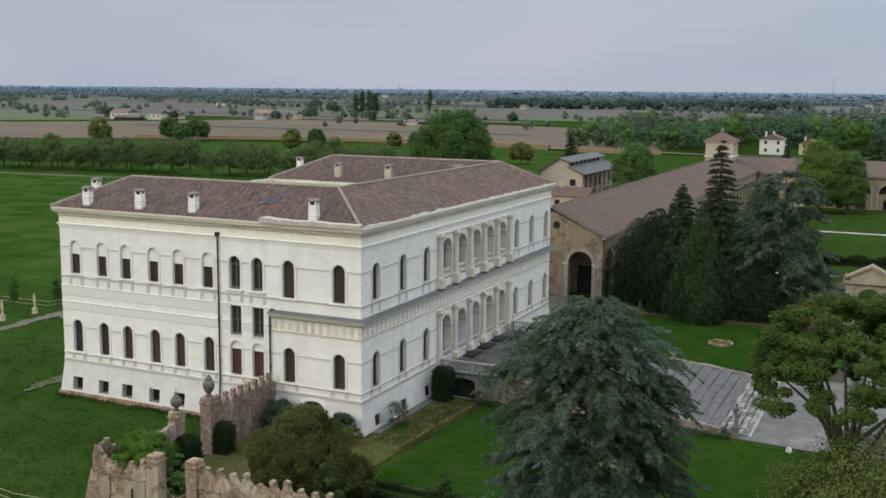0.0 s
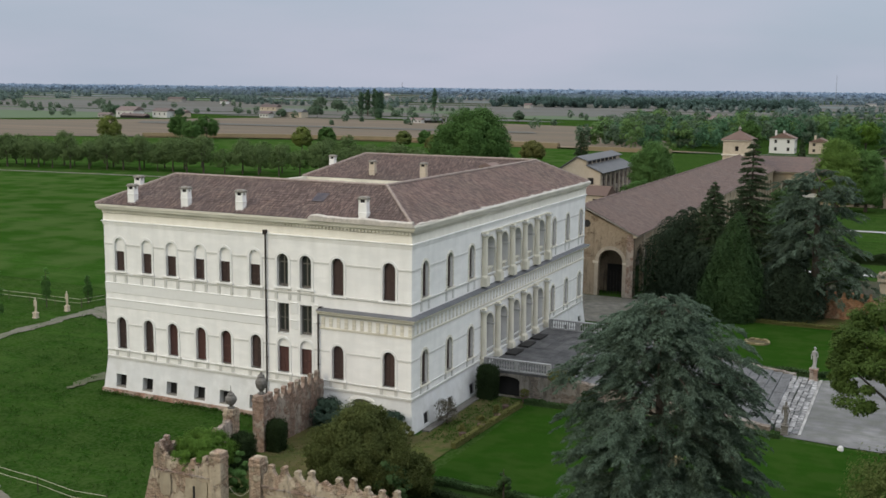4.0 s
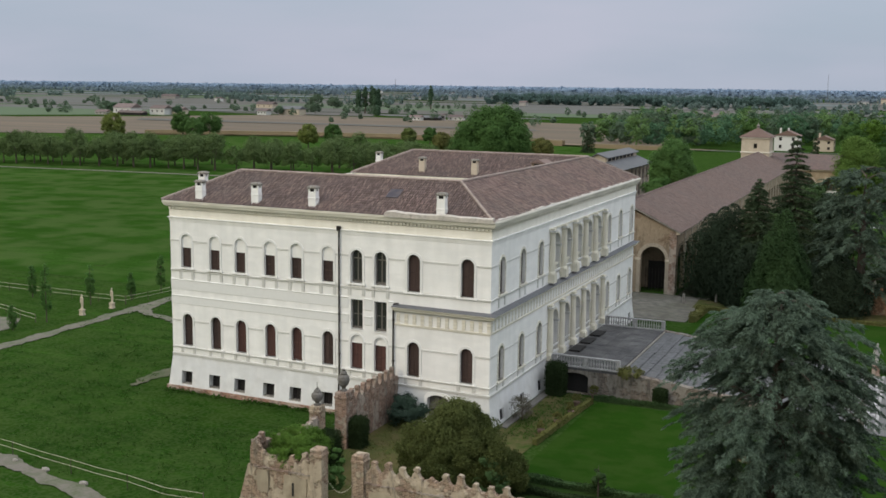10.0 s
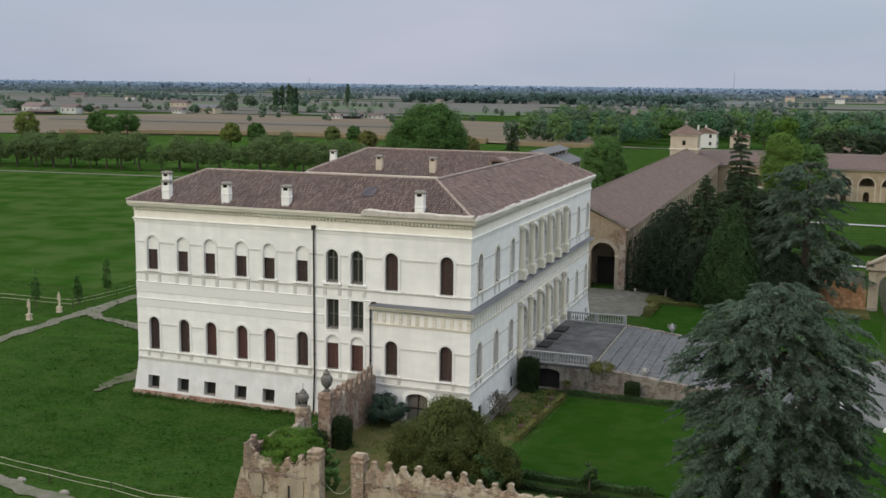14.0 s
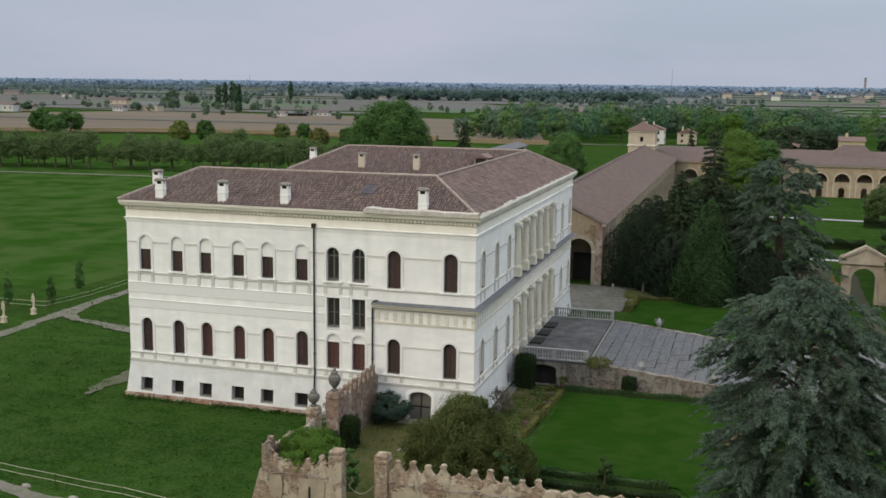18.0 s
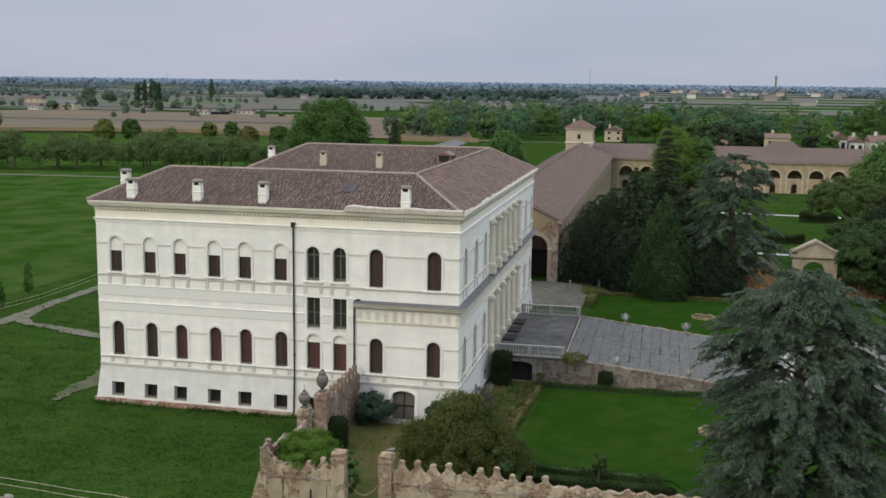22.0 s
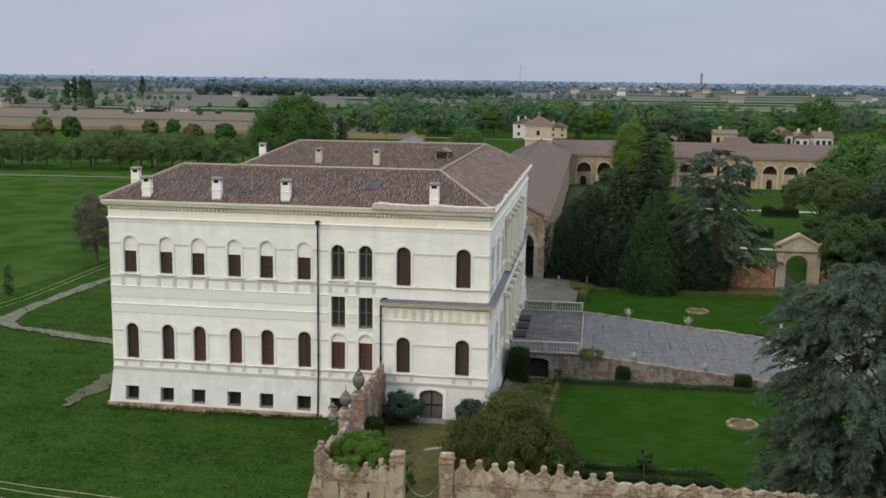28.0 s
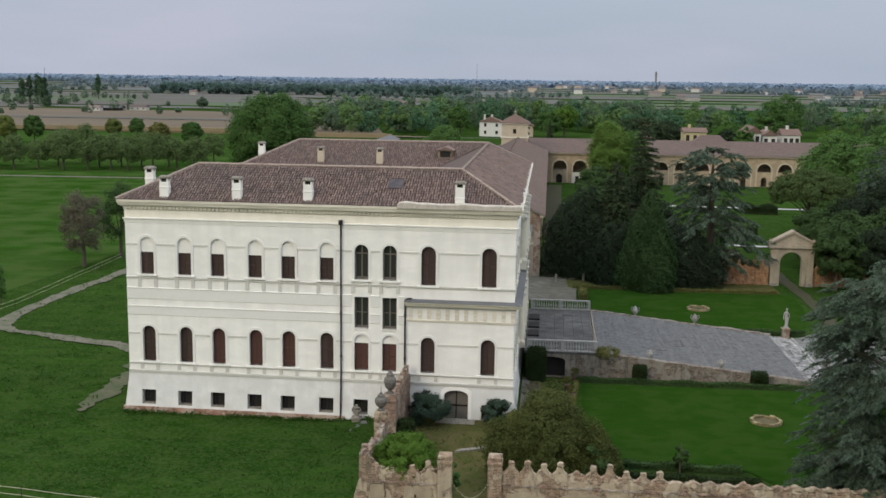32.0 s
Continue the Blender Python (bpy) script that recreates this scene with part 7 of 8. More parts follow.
for sx, sy, sh, sw, seed in ((-2.1, 0.3, 3.9, 3.4, 41), (2.3, -0.3, 4.2, 3.6, 42), (0.7, 1.0, 5.4, 3.4, 43), (0.2, -1.7, 3.6, 4.2, 44), (-0.9, -0.6, 4.9, 3.2, 45), (3.0, 0.6, 2.9, 2.8, 46)):
    lobe, _ = clump_points(np.random.RandomState(seed), (2.3 + sx, -12.0 + sy, 0.9 + sh / 2), (sw / 2 * 0.85, sw / 2 * 0.85, sh / 2 * 0.9), 60, 330, 0.55)
    part("crown", leaf_mesh("crown", lobe, 0.06), MAGNOLIA, magnolia)
broadleaf("shrub", 5.2, -13.4, 3.2, 2.4, DIMLEAF, "small grey-green shrub behind the garden wall", "shrub", clumps=26, leaves=120, leaf=0.08, trunk=0.1, seed=5, base=-0.2)
broadleaf("shrub", 10.3, -9.3, 2.1, 1.1, DIMLEAF, "small upright shrub behind the garden wall", "shrub", clumps=20, leaves=100, leaf=0.08, trunk=0.1, seed=6, base=-0.2)
broadleaf("ivy_bush", -5.1, -17.1, 2.4, 4.0, LIGHTLEAF, "bright green bush growing over the ruined wall", "bush", clumps=190, leaves=190, leaf=0.05, clump_r=0.36, trunk=0, seed=8, z=3.0, base=-0.3)
broadleaf("ivy_bush", -2.9, -16.8, 3.6, 1.6, DEEPFRESH, "green climbing bush beside the gate post", "bush", clumps=26, leaves=130, leaf=0.08, trunk=0, seed=9, base=0.1)
broadleaf("shrub", -5.6, -1.9, 2.2, 3.4, BLUELEAF, "dark blue-green shrub at the foot of the villa", "shrub", clumps=40, leaves=150, leaf=0.08, trunk=0, seed=10, base=0.0)
broadleaf("shrub", -0.9, -1.7, 1.9, 2.3, BLUELEAF, "blue-green shrub beside the basement door", "shrub", clumps=30, leaves=130, leaf=0.08, trunk=0, seed=11, base=0.0)
broadleaf("shrub", 1.35, 2.6, 2.0, 2.1, TWIG, "loose twiggy grey shrub at the garden front", "shrub", clumps=40, leaves=60, leaf=0.045, trunk=0.05, base=0.1, seed=13, clump_r=0.3)
broadleaf("shrub", 0.3, -2.4, 1.4, 1.8, OLIVELEAF, "low shrub at the villa's corner", "shrub", clumps=20, leaves=90, leaf=0.08, trunk=0, seed=14, base=0.0)


def clipped(x, y, h, w, d, label, name="clipped_shrub"):
    """A clipped evergreen: a rounded block covered with leaves."""
    g = np.random.RandomState(int(abs(x * 31 + y * 17)) % 999)
    z = ground_height(x, y)
    n = int(900 * (w * h + d * h + w * d))
    q = g.normal(size=(n, 3))
    q /= np.maximum(np.abs(q[:, 0]), np.maximum(np.abs(q[:, 1]), np.abs(q[:, 2])))[:, None] ** 0.75
    q *= 0.5 / np.abs(q).max()
    q *= 1.25
    p = np.clip(q, -0.52, 0.52) * (w, d, h) + (x, y, z + h / 2) + g.normal(size=(n, 3)) * 0.03
    t = thing(name, (x, y, z), label, "shrub", "clipped shrubs")
    part("core", Build().loft([[(x + sx * w * k, y + sy * d * k, z + q2 * h) for sx, sy in ((-1, -1), (1, -1), (1, 1), (-1, 1))] for q2, k in ((0.0, 0.42), (0.8, 0.42), (0.93, 0.34))]), HEDGE, t)
    part("leaves", leaf_mesh("leaves", p, 0.06), HEDGE, t)


for x, y, h, w, label in ((-6.5, -7.5, 2.0, 1.2, "dark clipped shrub by the gate post"), (-6.6, -11.3, 2.2, 1.5, "dark clipped shrub by the ruined wall"), (1.5, 10.0, 2.6, 1.5, "tall dark clipped shrub by the terrace"), (9.5, 10.6, 1.3, 1.0, "clipped box block by the stair wall"), (18.6, 10.6, 1.1, 1.15, "clipped box block by the stair wall")):
    clipped(x, y, h, w, w, label)


def hedge(line, h, w, label, mat=HEDGE, dense=420):
    """A low hedge along a plan line."""
    g = np.random.RandomState(int(abs(line[0][0] * 7 + line[0][1] * 3)) + 1)
    pts, b = [], Build()
    for (x0, y0), (x1, y1) in zip(line, line[1:]):
        ln = math.hypot(x1 - x0, y1 - y0)
        n = int(ln * dense * (h + w))
        s = g.uniform(0, 1, n)
        nx, ny = -(y1 - y0) / ln, (x1 - x0) / ln
        o, q = g.uniform(-w / 2, w / 2, n), g.uniform(0.1, 1, n) ** 0.6 * h
        pts.append(np.stack([x0 + (x1 - x0) * s + nx * o, y0 + (y1 - y0) * s + ny * o, ground_height(x0, y0) + q * (1 + 0.15 * np.sin(s * ln * 1.7))], 1))
        c = 0.38 * w
        z = ground_height(x0, y0)
        b.loft([[(x + nx * sx * c, y + ny * sx * c, z + sz * h * 0.85) for sx, sz in ((-1, 0), (1, 0), (0.8, 1), (-0.8, 1))] for x, y in ((x0, y0), (x1, y1))])
    t = thing("hedge", (line[0][0], line[0][1], ground_height(*line[0])), label, "hedge", "low hedges")
    part("core", b, mat, t)
    part("leaves", leaf_mesh("leaves", np.concatenate(pts), 0.07), mat, t)


hedge([(4.6, 9.9), (23.4, 9.9)], 0.4, 0.5, "low dark box hedge along the stair wall", DIMLEAF)
hedge([(13.5, 28.2), (26.0, 28.2)], 0.5, 0.7, "low dark box hedge edging the lawn", DIMLEAF)
hedge([(5.0, 48.2), (27.5, 48.2)], 0.35, 0.6, "low hedge before the garden wall", OLIVELEAF)
hedge([(5.4, -8.5), (14.0, -8.8)], 0.45, 0.6, "low dark hedge along the courtyard lawn", DIMLEAF)
hedge([(5.6, -10.3), (14.8, -10.7)], 0.4, 0.6, "low dark hedge behind the garden wall")
hedge([(3.9, -2.0), (4.3, 5.0), (4.6, 9.0)], 0.45, 0.5, "sparse dry hedge beside the lawn", OLIVELEAF, 160)
hedge([(6.0, 41.0), (6.2, 47.0)], 0.8, 1.0, "loose shrubs beside the gravel yard", OLIVELEAF, 200)
hedge([(33.5, 62.0), (44, 63.0)], 1.2, 1.2, "dark garden hedge behind the wall")
hedge([(-300, 332), (-239, 357), (-189, 366), (-108, 358)], 2.6, 4.0, "strip of dry tan reeds at the field's edge", STUBBLE, 5)
hedge([(-96, 351), (-75, 350), (-60, 351)], 1.9, 3.0, "strip of dry tan reeds before the wood", STUBBLE, 5)
hedge([(22.0, 95), (34, 96)], 1.3, 2.0, "dark clipped hedge on the far lawn")
hedge([(36.4, 124), (42.6, 123)], 1.6, 3.0, "dark clipped hedge on the far lawn")
hedge([(20.5, 59.0), (27.2, 58.6)], 1.9, 1.6, "loose green hedge behind the garden wall", BROAD, 300)


def pot(x, y, h, label):
    z = ground_height(x, y)
    t = thing("potted_plant", (x, y, z), label, "plant", "potted plants")
    part("pot", Build().lathe(x, y, [(0.16, z), (0.24, z + 0.36), (0.27, z + 0.36), (0.27, z + 0.42), (0.2, z + 0.4)], 12), REDROOF, t)
    g = np.random.RandomState(int(x * 10 + y * 3) % 77)
    p, _ = clump_points(g, (x, y, z + 0.42 + h / 2), (h * 0.35, h * 0.35, h * 0.4), 8, 60, h * 0.25)
    part("leaves", leaf_mesh("leaves", p, 0.06), OLIVELEAF, t)


for x, y in ((3.9, 7.6), (4.2, 5.2), (4.0, 2.6), (3.6, 0.2), (4.5, 10.2)):
    pot(x, y, 0.7, "small potted shrub at the lawn's edge")


def flower_ring(x, y, r, label):
    z = ground_height(x, y)
    t = thing("flower_bed_ring", (x, y, z), label, "flower bed", "round flower beds")
    for k in range(16):
        a, e = 2 * math.pi * k / 16, 2 * math.pi * (k + 0.92) / 16
        part("kerb_stone", Build().loft([[(x + q * math.cos(v), y + q * math.sin(v), z + s) for q, s in ((r - 0.22, 0.0), (r, 0.0), (r, 0.2 + 0.05 * (k % 3)), (r - 0.22, 0.24))] for v in (a, e)]), DRYKERB, t)
    part("soil", Build().lathe(x, y, [(r - 0.2, z), (r - 0.2, z + 0.09), (r * 0.5, z + 0.14), (0.0, z + 0.18)], 16), STRAW, t, "dry straw-coloured mound of soil")


marker = thing("marker_stone", (27.45, 9.0, 0.9), "small white stone marker at the lawn's edge", "stone")
part("stone", Build().lathe(27.45, 9.0, [(0.2, 0.85), (0.22, 1.0), (0.17, 1.2), (0.08, 1.28), (0.0, 1.3)], 10), WHITEWALL, marker)
flower_ring(17.7, 38.6, 1.2, "round flower bed with a low pale kerb on the lawn")
flower_ring(17.4, 1.5, 1.1, "round flower bed with a low brick kerb on the lawn")

# trees beyond the terrace
yew(6.6, 57.6, 11.4, 11.0, "large dense dark yew beside the wing", 13, 21)
yew(4.4, 64.5, 8.0, 6.0, "dark dense evergreen beside the arcade", 7, 20, 3000)
yew(10.4, 52.8, 7.6, 9.5, "dark dense evergreen mass below the spruces", 10, 22, 3600)
yew(13.4, 49.4, 11.6, 7.6, "green bushy conifer beyond the lawn", 19, 23, 3400, 0.13, foliage("green_cypress_sprays", (0.042, 0.078, 0.029), (0.062, 0.108, 0.037), (0.028, 0.053, 0.023), 0.4), "cypress_tree", 0.62)
conifer("spruce", 10.0, 55.6, 13.9, 8.0, SPRUCE, "pointed dark spruce behind the terrace", 24, 44, 15, 110, 0.14, 0.25, 0.08, 0.62, 0.05)
conifer("spruce", 13.4, 59.5, 18.8, 8.6, SPRUCE, "tall dark spruce with open tiers of boughs", 25, 40, 13, 120, 0.14, 0.22, 0.08, 0.62, 0.05)
great_cedar(21.0, 55.5, 15.6, 13.0, 26, "broad blue-grey cedar beyond the stairs", 170, 16, 40, 0.16, None, ((0.1, 0.8), (0.3, 1.1), (0.45, 1.0), (0.55, 0.75), (0.66, 0.85), (0.75, 0.6), (0.85, 0.72), (0.94, 0.66), (1.0, 0.3)))
yew(18.4, 52.0, 6.6, 9.0, "dark evergreen undergrowth below the cedar", 9, 27, 3400)
broadleaf("tree", 15.0, 163, 15.4, 9.8, NEWLEAF, "rounded fresh green tree before the north range", clumps=300, leaves=260, leaf=0.13, trunk=0.06, base=-1.0, seed=28, clump_r=1.35)
broadleaf("tree", 20.3, 165, 13.2, 7.8, DEEPFRESH, "green tree before the north range", clumps=230, leaves=240, leaf=0.13, trunk=0.06, base=-1.0, seed=29, clump_r=1.15)
umbrella_pine(36.9, 75, 11.9, 11.0, 7.4, 31, "broad stone pine behind the garden wall", foliage("dull_pine_needles", (0.085, 0.125, 0.045), (0.115, 0.16, 0.055), (0.05, 0.08, 0.03)), 260, 120, 0.16, 0.75)
broadleaf("tree", 46.2, 98, 16.2, 13.0, DEEPFRESH, "large dense green tree behind the garden", clumps=280, leaves=240, leaf=0.15, trunk=0.08, base=1.0, seed=32, clump_r=1.6)
broadleaf("tree", 46.5, 72, 12.0, 11.0, YEW, "dark tree behind the garden wall", clumps=100, leaves=200, leaf=0.17, trunk=0.2, seed=33)
great_cedar(46.5, 75, 15.0, 10.0, 34, "blue-grey cedar behind the garden wall", 120, 12, 36, 0.16)
broadleaf("tree", 35.6, 60, 7.5, 6.0, DIMLEAF, "dull green tree beside the portal", clumps=60, leaves=160, leaf=0.13, trunk=0.25, seed=35)
broadleaf("tree", 55.5, 106, 16.0, 11.0, BROAD, "large green tree behind the garden", clumps=110, leaves=180, leaf=0.22, trunk=0.15, seed=36)
broadleaf("tree", 39.0, 47, 9.0, 7.0, YEW, "dark evergreen beside the gravel path", clumps=90, leaves=200, leaf=0.14, trunk=0.12, seed=37)
broadleaf("tree", -51, 131, 21.6, 18.0, BROAD, "very large green tree behind the villa", clumps=420, leaves=330, leaf=0.15, trunk=0.1, seed=38, clump_r=1.75)
broadleaf("tree", -20.0, 152, 14.8, 9.6, DEEPFRESH, "fresh green tree beside the barn", clumps=300, leaves=220, leaf=0.14, trunk=0.06, base=0.0, seed=39, clump_r=1.2)
broadleaf("tree", -21, 146, 6.5, 8.0, BROAD, "green tree beside the sheds", clumps=70, leaves=160, leaf=0.2, trunk=0.15, seed=40)
for i, (x, y, h, w, m) in enumerate(((-273, 324, 11.5, 11.5, BROAD), (-263, 330, 11.5, 12.5, BROAD), (-263, 319, 9, 9, DEEPFRESH), (-182.5, 280, 9.6, 8.6, YELLOWLEAF), (-174, 284, 10, 7.4, BROAD), (-164, 328, 7, 7, DULLOLIVE), (-156, 331, 7.5, 6.5, BROAD), (-277, 284, 12, 11, YELLOWLEAF), (-130, 285, 8, 8, OLIVELEAF), (-118, 283, 8.5, 8, BROAD), (-88, 270, 7.5, 9, OLIVELEAF))):
    broadleaf("tree", x, y, h, w, m, "yellow-green tree in the far meadow" if m is YELLOWLEAF else "brownish tree coming into leaf in the far meadow" if m is TWIG else "round-crowned green tree in the far meadow", group="meadow trees", clumps=130, leaves=150, leaf=0.2, trunk=0.04, base=0.3, seed=50 + i, clump_r=w * 0.11)
for i, (x, y, m) in enumerate(((-55, 55, TWIG), (-53.5, 63, DIMLEAF))):
    broadleaf("bare_tree" if m is TWIG else "tree", x, y, 10.4, 6.0, m, "grey-brown weeping tree with bare twigs beside the track" if m is TWIG else "dull green weeping tree beside the track", clumps=130, leaves=110, leaf=0.09, trunk=0.04, base=0.2, seed=70 + i, clump_r=0.8)
for x, y, h in ((-53.5, 13.6, 6.4), (-55.6, 22.3, 4.6), (-53.8, 9.4, 2.8), (-64.2, 22.6, 3.9), (-53.3, 26.2, 3.4), (-53.4, 31.5, 4.8)):
    broadleaf("young_poplar", x, y, h, 0.6 + h * 0.1, POPLARLEAF, "slim young poplar beside the track", group="young poplars", clumps=64, leaves=28, leaf=0.08, trunk=0.0001, base=-0.3, seed=int(h * 10), clump_r=0.26)
statue(-52.7, 17.8, 0.42, 1.6, 0.6, OCHRE, "pale stone figure on a pedestal beside the track", 0.17, 0.75)
statue(-52.3, 21.9, 0.42, 1.6, 0.6, OCHRE, "pale stone figure on a pedestal beside the track", 0.16, 0.7)

for i, (x, y, h, w, m) in enumerate(((9.5, 96, 7.5, 8.0, DIMLEAF), (14.5, 104, 8.0, 8.5, YEW), (10.5, 122, 8.5, 8.5, DIMLEAF), (18.5, 92, 5.5, 6.0, DIMLEAF), (15.5, 72, 8.0, 8.0, YEW), (22.5, 68, 5.0, 6.0, DIMLEAF))):
    broadleaf("tree", x, y, h, w, m, "dull green tree in the farm garden", group="farm garden trees", clumps=80, leaves=160, leaf=0.17, trunk=0.06, seed=170 + i)

# the avenue: a few shapes, repeated along two rows
shapes = [broadleaf("avenue_tree", -240 - 9 * i, 158, 8.4 + 0.4 * i, 7.6, AVENUE, "young round-crowned avenue tree with a bare trunk", group="avenue trees", clumps=62, leaves=80, leaf=0.16, trunk=0.1, seed=80 + i, clump_r=1.2) for i in range(4)]
rng = random.Random(11)
k = 0
for row, off in ((0, 0.0), (1, 9.0), (2, 20.0)):
    x = -232.0
    while x < -82:
        y = 178 + 0.14 * (x + 166) + off + rng.uniform(-1, 1)
        if row == 0 or rng.random() < (0.0, 0.75, 0.3)[row]:
            m = pose(x, y, ground_height(x, y), 0, 0, rng.uniform(0, 360)) @ Matrix.Scale(rng.uniform(0.85, 1.15), 4)
            copy_thing(shapes[k % 4], m)
            k += 1
        x += rng.uniform(4.4, 7.0)


def wood(name, spots, mats, label, leaf, clumps, leaves, category="wood"):
    """A far wood: many crowns in one mesh."""
    g = np.random.RandomState(len(spots))
    pts, out = [], []
    b = Build()
    for x, y, h, w in spots:
        p, cc = clump_points(g, (x, y, 0.4 + h * 0.5), (w * 0.42, w * 0.42, h * 0.47), clumps, leaves, w * 0.17)
        pts.append(p)
        out.append(outwards(p, cc, (x, y, 0.4 + h * 0.5)))
        b.tube([(x, y, 0.0), (x, y, h * 0.5)], [0.25, 0.15], 5)
    ob = part(name, leaf_mesh(name, np.concatenate(pts), leaf, out=np.concatenate(out)), mats)
    return tagged(ob, label, category, kind="stuff")


rng = random.Random(2)
spots = [[], [], []]
for i in range(620):
    x = rng.uniform(-100, 300)
    y = 350 + 0.18 * (x + 95) + 150 * (i % 50) / 50 + rng.uniform(0, 10)
    if not (-45 < x < 20 and y < 412) and (x < 55 or (x * 7.3) % 1 < 0.25):
        spots[i % 3].append((x, y, rng.uniform(10.5, 15.5), rng.uniform(8, 13)))
for s, m, l in zip(spots, (WOODLEAF, FRESHWOOD, HAZELEAF), ("dense green wood behind the farm", "fresh green trees in the wood", "trees in the wood, greyed by painted haze")):
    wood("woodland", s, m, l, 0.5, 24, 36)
for x, y, h, w in ((2, 217, 12.5, 4.2), (-86, 318, 9, 7)):
    conifer("cypress_tree", x, y, h, w, SPRUCE, "dark pointed cypress behind the farm", 5, 26, 8, 40, 0.25, 0.4, 0.02, 0.6)
for i, (x, y, h) in enumerate(((-396, 716, 26), (-391, 718, 27), (-386, 720, 28), (-381, 716, 27), (-383, 726, 25), (-415, 900, 28), (-340, 640, 10))):
    broadleaf("poplar", x, y, h * 0.85, 4.6, POPLAR, "tall dark columnar poplar far off", group="far poplars", clumps=70, leaves=60, leaf=0.45, trunk=0.03, seed=90 + i, clump_r=1.3)

for i, (x, y, h, w) in enumerate(((-575, 622, 9, 9), (-524, 588, 10, 9), (-531, 580, 9, 8), (-476, 584, 7, 8), (-404, 660, 9, 10), (-520, 860, 14, 16), (-478, 820, 13, 14), (-424, 640, 7, 8), (-236, 655, 9, 9), (-310, 640, 6, 5))):
    broadleaf("tree", x, y, h, w, POPLAR if i in (1, 2, 3) else HAZELEAF, "dull green tree beside the far farms", group="farm trees", clumps=60, leaves=70, leaf=0.4, trunk=0.05, seed=300 + i)
for i, (x, y, h, w, m) in enumerate(((1, 376, 12, 12, BROAD), (8, 384, 14, 13, LIGHTLEAF), (-36, 388, 13, 12, BROAD), (56.0, 237, 11.5, 6, BROAD), (54.0, 250, 10, 8, YEW), (67.8, 262, 20, 12, BROAD), (80, 236, 11, 10, LIGHTLEAF), (38, 262, 12, 14, YEW), (62, 262, 12, 14, BROAD), (96, 240, 13, 14, BROAD), (80, 300, 21, 16, BROAD))):
    broadleaf("tree", x, y, h, w, m, "green tree among the village houses" if m is not YEW else "dark tree among the village houses", group="village trees", clumps=70, leaves=80, leaf=0.3, trunk=0.06, seed=120 + i)
for i, (x, y, h, w, m) in enumerate(((38.5, 60, 8.5, 8.0, DIMLEAF), (43.5, 59, 9.5, 9.0, DIMLEAF), (40.5, 66, 10.0, 9.0, YEW), (49, 60, 10, 9, YEW), (35.5, 66, 8.0, 6.5, DIMLEAF), (37.5, 52.0, 6.0, 5.5, DIMLEAF), (34.6, 51.5, 8.0, 5.4, DIMLEAF))):
    broadleaf("tree", x, y, h, w, m, "dense dark tree beside the garden portal", group="portal trees", clumps=90, leaves=160, leaf=0.15, trunk=0.06, seed=140 + i)
great_cedar(27.5, 238, 13.0, 22.0, 61, "broad dark cedar behind the north range", 110, 16, 26, 0.4, SPRUCE, ((0.1, 0.7), (0.35, 1.0), (0.6, 1.0), (0.8, 0.85), (0.92, 0.6), (1.0, 0.2)))
broadleaf("creeper", 7.0, 11.15, 0.9, 2.6, OLIVELEAF, "creeper hanging over the stair wall", "creeper", clumps=26, leaves=90, leaf=0.06, trunk=0, seed=160, z=2.55, base=0.0, clump_r=0.3)

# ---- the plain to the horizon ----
# Leaf colours grow paler and bluer with distance: aerial haze put into the colour.
FAR_A = foliage("far_hazed_leaves", (0.1357, 0.1882, 0.1661), (0.1544, 0.208, 0.1771), (0.117, 0.1684, 0.1528), 0.12)
FAR_B = foliage("farther_hazed_leaves", (0.185, 0.2401, 0.2751), (0.2, 0.2551, 0.2856), (0.17, 0.2251, 0.2604), 0.1)
FAR_C = foliage("farthest_hazed_leaves", (0.267, 0.3491, 0.4496), (0.2818, 0.3643, 0.4655), (0.2522, 0.334, 0.4338), 0.05)
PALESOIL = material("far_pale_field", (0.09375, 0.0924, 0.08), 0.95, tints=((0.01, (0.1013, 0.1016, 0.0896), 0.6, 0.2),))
# Farthest fields greyed and blued, the distance haze painted into them.
HAZEFIELD = material("farther_hazed_field", (0.112, 0.128, 0.123), 0.95, tints=((0.004, (0.092, 0.116, 0.1107), 0.6, 0.2),))
rng = random.Random(21)


def strip(x0, x1, y0, y1, mat, label, lift):
    s = rng.uniform(-0.04, 0.12) * (x1 - x0)
    b = Build().poly([(x0, y0, 0.42 + lift), (x1, y0 + s, 0.42 + lift), (x1 + rng.uniform(-60, 60), y1 + s, 0.42 + lift), (x0 + rng.uniform(-60, 60), y1, 0.42 + lift)])
    return tagged(part("far_field", b, mat), label, "field", kind="structure")


k = 0
for y0 in (660, 740, 840, 960, 1100, 1280, 1500, 1780, 2150, 2600, 3200, 3900):
    x = -1.3 * y0
    while x < 0.75 * y0:
        w = rng.uniform(0.12, 0.35) * y0
        if not (-120 < x + w / 2 < 400 and y0 < 750):
            # Past 1400 m the strips take the haze-toned colour.
            m = rng.choice((PALEGREEN, PALESOIL, SOILDARK, SOILDARK, PALESOIL) if y0 < 1400 else (PALEGREEN, HAZEFIELD, HAZEFIELD, PALESOIL))
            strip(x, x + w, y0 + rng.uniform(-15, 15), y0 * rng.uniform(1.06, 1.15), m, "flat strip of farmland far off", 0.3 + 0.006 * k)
        k += 1
        x += w * 1.02


